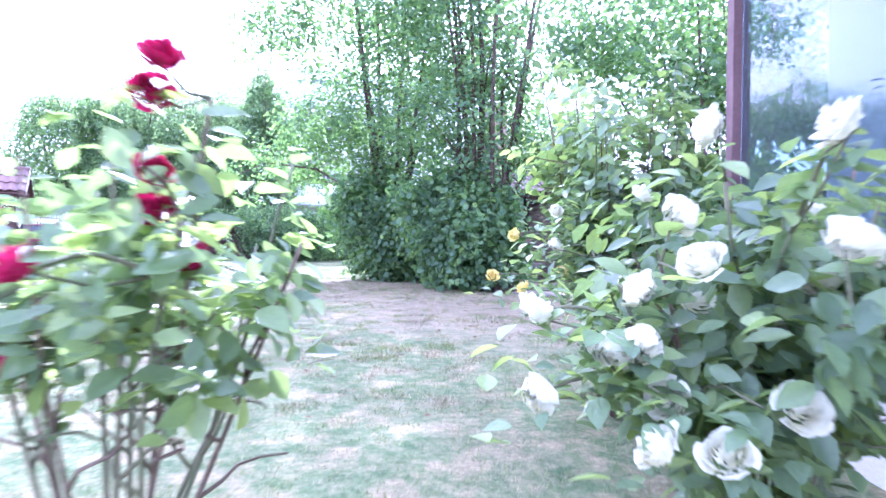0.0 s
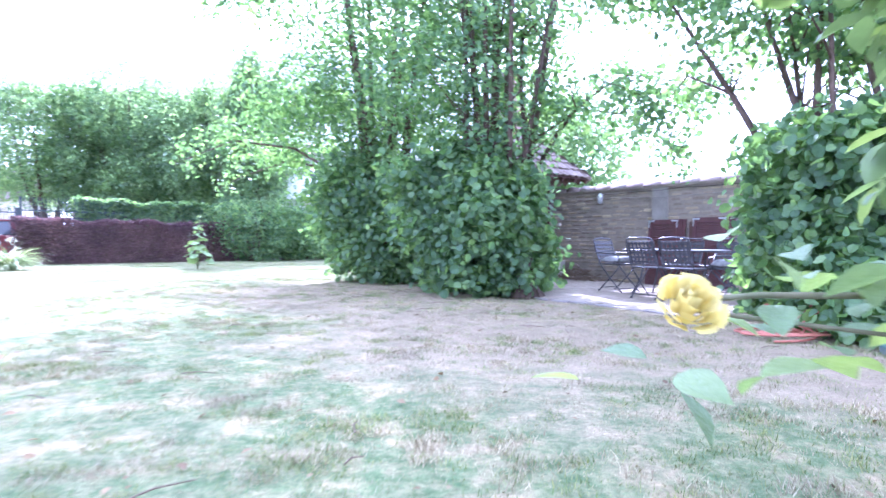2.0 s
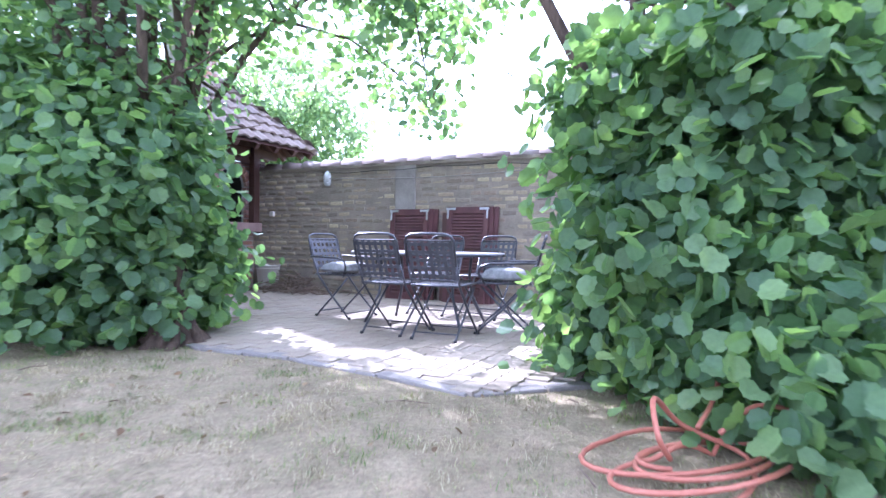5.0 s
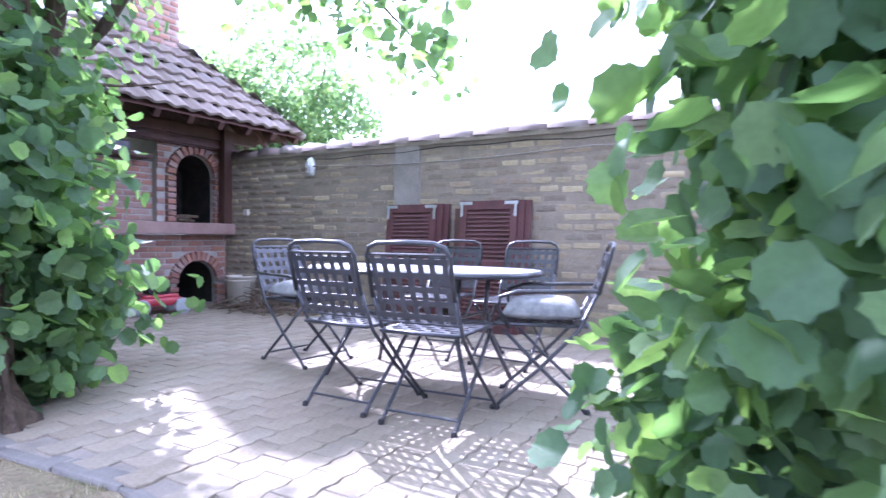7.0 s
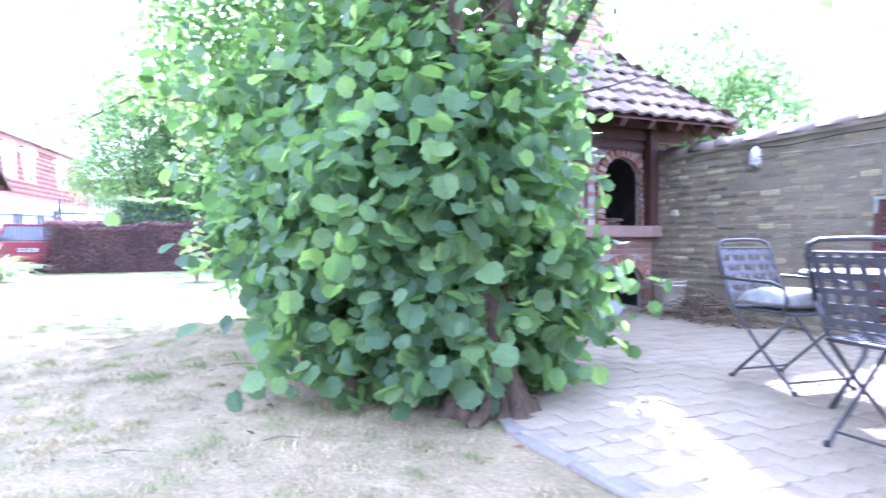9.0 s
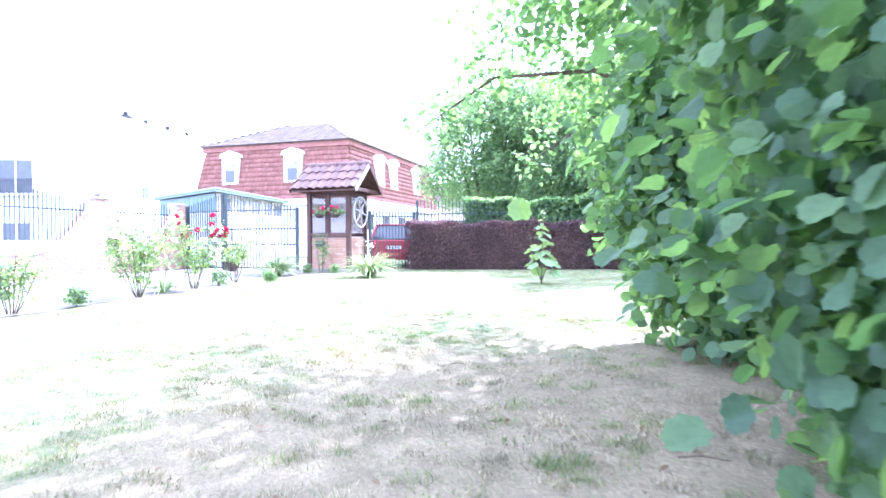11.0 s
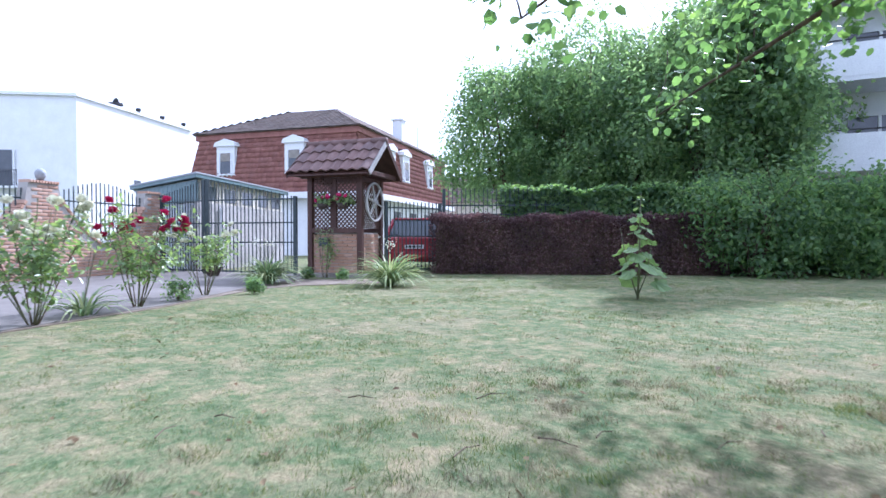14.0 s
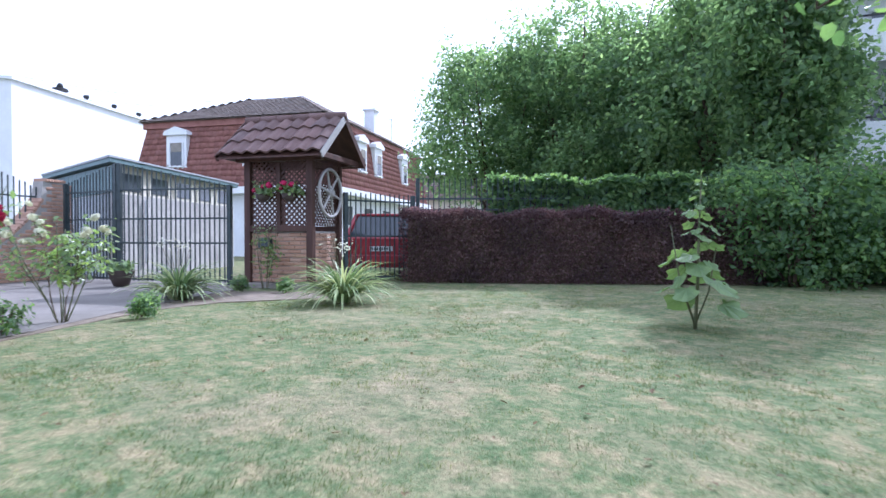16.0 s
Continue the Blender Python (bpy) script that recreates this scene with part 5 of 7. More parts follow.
part("tub", lathe(bmesh.new(), [(0.05, 0), (0.065, 0.07), (0.07, 0.07), (0.07, 0.08), (0.06, 0.08), (0.05, 0.02)], 14), M_BLUE, bl_box, "", True)
rp = thing("red_box", "small red box fixed to the brick counter wall", "box")
rp.matrix_world = terrace.matrix_world @ pose(0.78, -0.03, 0.88)
part("case", boxed((0, 0, 0), (0.12, 0.06, 0.14), bevel=0.01), M_RED_PAINT, rp)

gbx = thing("valve_box", "faded green irrigation valve box lid sunk in the lawn", "valve box", 3.5, 6.92, -0.035, -14)
part("body", boxed((0, 0, 0.04), (0.23, 0.17, 0.1), bevel=0.012), M_BOX_SIDE, gbx)
part("lid", boxed((0, 0, 0.095), (0.25, 0.19, 0.03), bevel=0.012), M_GREEN_BOX, gbx, "faded green plastic lid")

hose = thing("garden_hose", "coiled orange rubber hose lying at the foot of the linden", "hose")
hp2 = []
for k in range(110):
    a = 0.9 + k * 0.2
    r = 0.28 + 0.13 * math.sin(k * 0.173) + 0.06 * math.sin(k * 0.071 + 1)
    hp2.append((3.2 + r * 1.3 * math.cos(a) + 0.13 * math.sin(k * 0.06), 7.72 + r * 0.62 * math.sin(a) + 0.05 * math.cos(k * 0.05), 0.02 + 0.018 * (k % 31) / 8 + 0.26 * max(0.0, math.sin(k * 0.105)) ** 2 * max(0.0, math.cos(a - 0.5))))
hb2 = bmesh.new()
tube(hb2, hp2, 0.0105, 8)
part("tube", hb2, M_HOSE, hose, "", True)
for ends in (((3.2, 7.66, 0.14), (3.33, 7.6, 0.25), (3.46, 7.5, 0.22), (3.5, 7.38, 0.1), (3.5, 7.32, 0.015)), ((3.15, 7.72, 0.15), (3.35, 7.8, 0.26), (3.55, 7.95, 0.45), (3.75, 8.1, 0.62)), ((2.9, 7.62, 0.1), (2.82, 7.6, 0.2), (2.9, 7.7, 0.3), (3.1, 7.75, 0.16), (3.3, 7.62, 0.05), (3.1, 7.45, 0.02), (2.8, 7.4, 0.015))):
    h3 = bmesh.new()
    pts = [Vector(p) for p in ends]
    fine = []
    for i in range(len(pts) - 1):
        p0, p1, p2, p3 = pts[max(i - 1, 0)], pts[i], pts[i + 1], pts[min(i + 2, len(pts) - 1)]
        for k in range(6):
            f = k / 6
            fine.append(0.5 * ((2 * p1) + (p2 - p0) * f + (2 * p0 - 5 * p1 + 4 * p2 - p3) * f * f + (3 * p1 - p0 - 3 * p2 + p3) * f ** 3))
    tube(h3, fine + [pts[-1]], 0.0105, 8)
    part("loop", h3, M_HOSE, hose, "", True)

# ---- ornamental well house ----
well = thing("well_house", "dark wooden well house with lattice, brick base and brown tiled roof", "well", -14.43, 18.92, 0, 30)
WW, WD = 1.35, 1.15
part("footing", boxed((-WW / 2, WD / 2, 0.03), (WW + 0.5, WD + 0.5, 0.12), bevel=0.015), M_CONCRETE, well)
part("brick_core", boxed((-WW / 2, WD / 2, 0.58), (WW - 0.08, WD - 0.08, 1.02)), M_MORTAR, well)
wb = [(x - WW, y, z + 0.09, a, b, c) for x, y, z, a, b, c in brick_boxes(WW, 1.0, 0.24, 0.068)]
lay("brick", wb, BRICKS, M_BRICK_O, well, 80, Matrix.Translation((0, 0.02, 0)))
ws = [(x, y, z + 0.09, a, b, c) for x, y, z, a, b, c in brick_boxes(WD, 1.0, 0.24, 0.068)]
lay("brick", ws, BRICKS, M_BRICK_O, well, 70, Matrix.Translation((-0.02, 0, 0)) @ Matrix.Rotation(radians(90), 4, 'Z'))
for x in (0, -WW):
    for y in (0, WD):
        part("post", boxed((x, y, 1.3), (0.13, 0.13, 2.5), bevel=0.01), M_WOOD, well)
for y in (0, WD):
    part("sill", boxed((-WW / 2, y, 1.14), (WW - 0.135, 0.12, 0.12), bevel=0.008), M_WOOD, well)
    part("head", boxed((-WW / 2, y, 2.5), (WW + 0.5, 0.11, 0.13), bevel=0.008), M_WOOD, well)
for x in (0, -WW):
    part("side_head", boxed((x, WD / 2, 2.38), (0.1, WD - 0.135, 0.11), bevel=0.008), M_WOOD, well)
    part("tie_beam", boxed((x + (0.3 if x == 0 else -0.3), WD / 2, 2.52), (0.09, WD + 0.6, 0.11), bevel=0.008), M_WOOD, well)
part("mullion", boxed((-WW / 2, 0, 1.8), (0.08, 0.08, 1.2), bevel=0.006), M_WOOD, well)


def trellis(x0, x1, z0, z1, m):
    n = int((x1 - x0 + z1 - z0) / 0.11)
    for sgn in (1, -1):
        for k in range(n):
            c = k * 0.11
            a = (c if c < x1 - x0 else x1 - x0, 0 if c < x1 - x0 else c - (x1 - x0))
            b = (0 if c < z1 - z0 else c - (z1 - z0), c if c < z1 - z0 else z1 - z0)
            if abs(a[0] - b[0]) < 0.04:
                continue
            p, q = ((x0 + a[0], 0.006 * sgn, z0 + a[1]), (x0 + b[0], 0.006 * sgn, z0 + b[1]))
            if sgn < 0:
                p, q = ((x1 - a[0], 0.006 * sgn, z0 + a[1]), (x1 - b[0], 0.006 * sgn, z0 + b[1]))
            ob = part("lath", beam(bmesh.new(), p, q, 0.009, 0.036), M_WOOD, well)
            ob.matrix_basis = m


trellis(-WW + 0.07, -WW / 2 - 0.04, 1.2, 2.43, Matrix.Translation((0, 0.0, 0)))
trellis(-WW / 2 + 0.04, -0.07, 1.2, 2.43, Matrix.Translation((0, 0.0, 0)))
trellis(0.07, WD - 0.07, 1.2, 2.32, Matrix.Rotation(radians(90), 4, 'Z'))

# gable roof, ridge along x
RO, RYC, RTOP, REAVE = 0.42, WD / 2, 3.32, 2.5
for sgn in (-1, 1):
    e_y = RYC + sgn * 0.98
    pl = bmesh.new()
    vs = [pl.verts.new(p) for p in ((-WW - RO, e_y, REAVE - 0.02), (RO, e_y, REAVE - 0.02), (RO, RYC, RTOP - 0.02), (-WW - RO, RYC, RTOP - 0.02), (-WW - RO, e_y, REAVE - 0.05), (RO, e_y, REAVE - 0.05), (RO, RYC, RTOP - 0.05), (-WW - RO, RYC, RTOP - 0.05))]
    for f in ((0, 1, 2, 3), (7, 6, 5, 4), (0, 4, 5, 1), (1, 5, 6, 2), (2, 6, 7, 3), (3, 7, 4, 0)):
        pl.faces.new([vs[k] for k in f])
    part("roof_board", pl, M_WOOD, well)
    a, b = ((-WW - RO, e_y, REAVE + 0.02), (RO, e_y, REAVE + 0.02))
    c, d = ((-WW - RO, RYC, RTOP + 0.02), (RO, RYC, RTOP + 0.02))
    if sgn > 0:
        a, b, c, d = b, a, d, c
    tiled_slope("roof_tiling", well, a, b, c, d, M_TILE, 0.27, 0.42, 0.055, limit=40)
    for x in (RO + 0.02, -WW - RO - 0.02):
        part("barge_board", beam(bmesh.new(), (x, e_y, REAVE - 0.03), (x, RYC, RTOP - 0.01), 0.025, 0.13, 0.004), M_ROUGHCAST if sgn < 0 and x > 0 else M_WOOD, well, "pale painted barge board" if sgn < 0 and x > 0 else "")
for k in range(6):
    x0 = -WW - RO + k * (WW + 2 * RO) / 6
    part("ridge_tile", tube(bmesh.new(), [(x0, RYC, RTOP + 0.04), (x0 + 0.4, RYC, RTOP + 0.05)], [0.1, 0.085], 8), M_TILE[0], well, "", True)

# wheel on the gable side
wheel = thing("cart_wheel", "weathered wooden cart wheel hung on the well house", "wheel")
wheel.matrix_world = well.matrix_world @ pose(0.13, WD / 2 - 0.02, 1.85, 0, 90, 0)
wr = bmesh.new()
ring = [(0.47 * math.cos(2 * math.pi * k / 28), 0.47 * math.sin(2 * math.pi * k / 28), 0) for k in range(29)]
tube(wr, ring, 0.032, 6, False)
part("rim", wr, M_ROUGHCAST, wheel, "silvery weathered rim", True)
part("hub", lathe(bmesh.new(), [(0.06, -0.05), (0.085, -0.03), (0.085, 0.03), (0.06, 0.07)], 14), M_ROUGHCAST, wheel)
for k in range(6):
    a = math.pi * k / 3 + 0.3
    part("spoke", tube(bmesh.new(), [(0.06 * math.cos(a), 0.06 * math.sin(a), 0), (0.46 * math.cos(a), 0.46 * math.sin(a), 0)], [0.026, 0.02], 7), M_ROUGHCAST, wheel)
for k in range(2):
    hx = -WW * (0.28 + 0.42 * k)
    hg = thing("hanging_basket", "dark basket of red geraniums hung in the lattice", "flower basket", group="geranium baskets")
    hg.matrix_world = well.matrix_world @ pose(hx, -0.14, 1.75)
    part("bowl", lathe(bmesh.new(), [(0.05, -0.1), (0.12, -0.04), (0.15, 0.05), (0.13, 0.05), (0.1, 0.0)], 14), M_DARK_POT, hg, "", True)
    p, o = crown_points([(0, 0, 0.12, 0.22, 0.14, 0.12)], 40, 6, 0.03)
    leaf_cloud("foliage", p, o, 0.06, 0.3, M_ROSE_LEAF, hg)
    for j in range(4):
        fb = bmesh.new()
        bmesh.ops.create_icosphere(fb, subdivisions=2, radius=0.045, matrix=Matrix.Translation((rng.uniform(-0.2, 0.2), rng.uniform(-0.15, -0.05), rng.uniform(0.1, 0.26))))
        for v in fb.verts:
            v.co += Vector((noise.noise(v.co * 60), noise.noise(v.co * 61), noise.noise(v.co * 59))) * 0.025
        part("bloom", fb, M_PETAL_RED, hg, "red flower head")
mail = thing("mail_box", "small dark green metal box on the brick base", "box")
mail.matrix_world = well.matrix_world @ pose(-0.95, -0.06, 0.86)
part("case", boxed((0, 0, 0), (0.26, 0.1, 0.2), bevel=0.01), M_FENCE, mail)
part("flap", boxed((0, -0.055, 0.06), (0.2, 0.01, 0.04), bevel=0.003), M_FENCE, mail)


# ---- gates and railings ----
def railing(name, label, a, b, h0, h1, gap, rails, posts=True, z0=0.06, bow=0.0, cat="fence"):
    """Upright bars between a and b; the tops run from h0 to h1, with a bow."""
    a, b = Vector((*a, 0)), Vector((*b, 0))
    d = b - a
    l = d.length
    ob = thing(name, label, cat, a.x, a.y, 0, math.degrees(math.atan2(d.y, d.x)))
    n = int(l / gap)
    for k in range(n + 1):
        f = k / n
        h = h0 + (h1 - h0) * f + bow * math.sin(math.pi * f) + (0.02 if k % 2 else 0.0)
        part("bar", boxed((f * l, 0, (h + z0) / 2), (0.022, 0.022, h - z0)), M_FENCE, ob)
    for r in rails:
        part("rail", boxed((l / 2, 0, r), (l, 0.03, 0.035)), M_FENCE, ob)
    if posts:
        for x, ph in ((0, h0), (l, h1)):
            part("post", boxed((x, 0, ph / 2), (0.085, 0.085, ph + 0.02), bevel=0.006), M_FENCE, ob)
    return ob


GP, GW, P2, P1 = (-18.2, 16.65), (-16.04, 18.05), (-20.4, 15.9), (-18.7, 13.1)
railing("iron_gate", "tall dark green steel bar gate, closed", GP, GW, 2.5, 2.0, 0.11, (0.1, 0.85, 1.35, 1.95), cat="gate")
railing("iron_gate", "tall dark green steel bar gate, closed", (-20.05, 16.05), (-18.3, 16.61), 2.15, 2.5, 0.11, (0.1, 0.85, 1.35, 1.95), cat="gate")
railing("steel_fence", "short dark green steel railing beside the well house", (-14.85, 20.0), (-14.55, 21.6), 1.9, 1.9, 0.11, (0.12, 1.0, 1.75))
far_fence = railing("steel_fence", "dark green steel bar fence behind the hedge", (-14.55, 21.75), (-9.2, 26.6), 2.3, 2.3, 0.12, (0.12, 1.6, 1.85))
# kerb wall with brick pillars and concave brick curves
sw = thing("wall_street", "orange brick street wall with concave curves between pillars", "wall", kind="structure")
wdir = (Vector(P2) - Vector(P1)).normalized()
sw.matrix_world = pose(P1[0], P1[1], 0, 0, 0, math.degrees(math.atan2(wdir.y, wdir.x)))
seg = (Vector(P2) - Vector(P1)).length


def curve_top(x):
    """Height of the wall along it: pillars at 0, seg and -6."""
    for c in (-6.2, 0.0, seg):
        u = abs(x - c)
        if u < 0.4:
            return 2.2
    u = min(abs(x - c) for c in (-6.2, 0.0, seg)) - 0.4
    return 0.62 + 1.2 * max(0.0, 1 - u / 1.8) ** 2.2


xs = [-8 + 0.08 * k for k in range(int((seg + 8.4) / 0.08))]
cb2 = bmesh.new()
top = [(x, curve_top(x)) for x in xs]
poly = [(xs[0], -0.05)] + top + [(xs[-1], -0.05)]
fr = [cb2.verts.new((x, -0.14, z)) for x, z in poly]
bk = [cb2.verts.new((x, 0.14, z)) for x, z in poly]
for k in range(1, len(poly) - 2):
    lo0, lo1 = cb2.verts.new((poly[k][0], -0.14, -0.05)), cb2.verts.new((poly[k + 1][0], -0.14, -0.05))
    cb2.faces.new((lo0, lo1, fr[k + 1], fr[k]))
    cb2.faces.new((fr[k], fr[k + 1], bk[k + 1], bk[k]))
    l2, l3 = cb2.verts.new((poly[k][0], 0.14, -0.05)), cb2.verts.new((poly[k + 1][0], 0.14, -0.05))
    cb2.faces.new((l3, l2, bk[k], bk[k + 1]))
part("wall_core", cb2, M_MORTAR, sw)
sbr = [(x - 8, y, z, a, b, c) for x, y, z, a, b, c in brick_boxes(8 + seg + 0.3, 2.2, 0.24, 0.068)]
sbr = [it for it in sbr if it[2] + 0.05 < min(curve_top(it[0] - it[3] / 2), curve_top(it[0] + it[3] / 2))]
sbr.sort(key=lambda it: abs(it[0] + 0.2))
lay("brick", sbr, BRICKS, M_BRICK_O, sw, 0, Matrix.Translation((0, -0.14, 0)), "brickwork")
lay("brick", [(-x, y, z, a, b, c) for x, y, z, a, b, c in sbr], BRICKS, M_BRICK_O, sw, 200, Matrix.Translation((0, 0.14, 0)) @ Matrix.Rotation(math.pi, 4, 'Z'), "brickwork")
for x in [-8 + 0.07 * k for k in range(int((seg + 8.2) / 0.07))]:
    z0, z1 = curve_top(x), curve_top(x + 0.07)
    if abs(z1 - z0) > 0.3:
        continue
    ob = new("coping_brick", piece_mesh(BRICKS[0], M_BRICK_O[0]))
    ob.parent = sw
    ob.matrix_basis = Matrix.Translation((x + 0.035, 0, (z0 + z1) / 2 + 0.03)) @ Matrix.Rotation(-math.atan2(z1 - z0, 0.07), 4, 'Y') @ Matrix.Diagonal((0.06 * math.hypot(1, (z1 - z0) / 0.07), 0.36, 0.075, 1))
part("render_panel", boxed((-3.1, 0.0, 0.75), (3.6, 0.2, 0.5)), M_WHITE, sw, "pale blue-white rendered parapet")
part("render_panel", boxed((seg / 2, 0.0, 0.7), (1.6, 0.2, 0.4)), M_WHITE, sw, "pale blue-white rendered parapet")
for x0, x1, bow in ((-5.7, -0.45, 0.35), (0.45, seg - 0.45, 0.3)):
    p, q = sw.matrix_world @ Vector((x0, 0, 0)), sw.matrix_world @ Vector((x1, 0, 0))
    railing("steel_fence", "dark green steel bars on the street wall", p.xy, q.xy, 2.05, 2.05, 0.12, (1.0, 1.85), False, 0.9, bow)
lampb = thing("pillar_lamp", "round grey lamp globe on the brick pillar", "lamp")
lampb.matrix_world = sw.matrix_world @ pose(0, 0, 2.28)
part("globe", lathe(bmesh.new(), [(0.05, 0), (0.1, 0.06), (0.12, 0.14), (0.1, 0.22), (0.03, 0.27)], 16), M_GREY_PLASTIC, lampb, "", True)
part("collar", lathe(bmesh.new(), [(0.08, -0.02), (0.08, 0.01), (0.055, 0.02)], 14), M_IRON, lampb)

# ---- garage with teal eaves ----
gar = thing("garage", "grey rendered garage with teal eaves and clerestory windows", "garage")
GA, GB, GC, GD = Vector((-19.7, 16.9)), Vector((-23.8, 21.6)), Vector((-29.0, 21.0)), Vector((-25.2, 16.6))
part("wall", slab(bmesh.new(), [GA, GB, GC, GD], -0.05, 2.0), M_ROUGHCAST, gar)
inset = [GA.lerp(GC, 0.02), GB.lerp(GD, 0.02), GC.lerp(GA, 0.02), GD.lerp(GB, 0.02)]
part("upper_wall", slab(bmesh.new(), inset, 2.0, 2.68), M_CREAM, gar)
part("roof", slab(bmesh.new(), [GA + (GA - GC) * 0.03, GB + (GB - GD) * 0.03, GC + (GC - GA) * 0.03, GD + (GD - GB) * 0.03], 2.68, 2.78), M_TEAL, gar, "teal painted eaves board")
part("roof_sheet", slab(bmesh.new(), [GA + (GA - GC) * 0.035, GB + (GB - GD) * 0.035, GC + (GC - GA) * 0.035, GD + (GD - GB) * 0.035], 2.784, 2.83), M_GREY_PLASTIC, gar, "pale sheet metal roof")
rdir = (GB - GA).normalized()
for k in range(5):
    c = inset[0] + (inset[1] - inset[0]) * ((k + 0.5) / 5)
    t = math.degrees(math.atan2(rdir.y, rdir.x))
    wobj = part("window", boxed((0, 0, 0), (0.8, 0.04, 0.42)), M_DARK_GLASS, gar, "dark clerestory pane")
    wobj.matrix_basis = pose(c.x, c.y, 2.3, 0, 0, t)
    for sx in (-1, 1):
        fo = part("window_post", boxed((sx * 0.43, -0.01, 0), (0.07, 0.07, 0.56), bevel=0.004), M_CREAM, gar)
        fo.matrix_basis = pose(c.x, c.y, 2.31, 0, 0, t)
fdir = (GD - GA).normalized()
for k in range(2):
    c = GA + fdir * (1.4 + 2.5 * k)
    do = part("garage_door", boxed((0, 0, 0.98), (2.3, 0.06, 1.96), bevel=0.01), M_GREY_PLASTIC, gar, "grey panelled garage door")
    do.matrix_basis = pose(c.x, c.y, 0.02, 0, 0, math.degrees(math.atan2(fdir.y, fdir.x)))
for k in range(14):
    c = GA + fdir * (0.2 + 0.38 * k)
    pn = part("gable_panel", boxed((0, 0, 0), (0.36, 0.04, 0.62), bevel=0.006), M_TEAL, gar)
    pn.matrix_basis = pose(c.x, c.y, 2.33, 0, 0, math.degrees(math.atan2(fdir.y, fdir.x)))
dp = part("downpipe", tube(bmesh.new(), [(0, 0, 0.3), (0, 0, 1.9)], 0.04, 8), M_WHITE, gar)
c = GA + rdir * 1.2 + Vector((rdir.y, -rdir.x)) * 0.06
dp.matrix_basis = pose(c.x, c.y, 0)

# ---- mansard house ----
HR, HL = Vector((-28.9, 28.6)), Vector((-38.6, 22.8))
hx = (HR - HL).normalized()
hy = Vector((-hx.y, hx.x))
hlen, hdep = (HR - HL).length, 17.0
house = thing("mansard_house", "two-storey white house with a red tiled mansard roof", "house", HL.x, HL.y, 0, math.degrees(math.atan2(hx.y, hx.x)))
part("wall", boxed((hlen / 2, hdep / 2, 1.6), (hlen - 0.5, hdep - 0.5, 3.4)), M_WHITE, house)
part("eaves_slab", boxed((hlen / 2, hdep / 2, 3.4), (hlen + 0.7, hdep + 0.7, 0.35), bevel=0.02), M_WHITE, house)
mb2 = bmesh.new()
def ring4(i, z):
    return [mb2.verts.new(p) for p in ((i, i, z), (hlen - i, i, z), (hlen - i, hdep - i, z), (i, hdep - i, z))]
r0, r1 = ring4(-0.1, 3.55), ring4(0.5, 6.95)
for k in range(4):
    mb2.faces.new((r0[k], r0[(k + 1) % 4], r1[(k + 1) % 4], r1[k]))
part("mansard_boarding", mb2, M_ROOF_RED[1], house)
tiled_slope("mansard_tiling", house, (-0.15, -0.15, 3.55), (hlen + 0.15, -0.15, 3.55), (0.45, 0.42, 6.9), (hlen - 0.45, 0.42, 6.9), M_ROOF_RED, 0.3, 0.3, 0.03)
tiled_slope("mansard_tiling", house, (hlen + 0.15, -0.15, 3.55), (hlen + 0.15, hdep, 3.55), (hlen - 0.42, 0.45, 6.9), (hlen - 0.42, hdep - 0.5, 6.9), M_ROOF_RED, 0.3, 0.3, 0.03)
tb = bmesh.new()
tvs = [tb.verts.new(p) for p in ((0.1, 0.1, 7.17), (hlen - 0.1, 0.1, 7.17), (hlen - 0.1, hdep, 7.17), (0.1, hdep, 7.17), (4.0, 4.8, 9.25), (hlen - 4.0, 4.8, 9.25), (hlen - 4.0, hdep - 4.8, 9.25), (4.0, hdep - 4.8, 9.25))]
for fc in ((0, 1, 5, 4), (1, 2, 6, 5), (2, 3, 7, 6), (3, 0, 4, 7), (4, 5, 6, 7), (3, 2, 1, 0)):
    tb.faces.new([tvs[k] for k in fc])
part("top_roof_boarding", tb, M_TILE_PALE[1], house)
part("cornice", boxed((hlen / 2, hdep / 2, 7.02), (hlen - 0.5, hdep - 0.5, 0.34), bevel=0.03), M_ROOF_RED[1], house, "red sheet metal cornice")
tiled_slope("top_roof_tiling", house, (0.1, 0.1, 7.2), (hlen - 0.1, 0.1, 7.2), (4.0, 4.8, 9.3), (hlen - 4.0, 4.8, 9.3), M_TILE_PALE, 0.3, 0.35, 0.03)
tiled_slope("top_roof_tiling", house, (hlen - 0.1, 0.1, 7.2), (hlen - 0.1, hdep, 7.2), (hlen - 4.0, 4.8, 9.3), (hlen - 4.0, hdep - 4.8, 9.3), M_TILE_PALE, 0.3, 0.35, 0.03)
tiled_slope("top_roof_tiling", house, (0.1, hdep, 7.2), (0.1, 0.1, 7.2), (4.0, hdep - 4.8, 9.3), (4.0, 4.8, 9.3), M_TILE_PALE, 0.3, 0.35, 0.03)


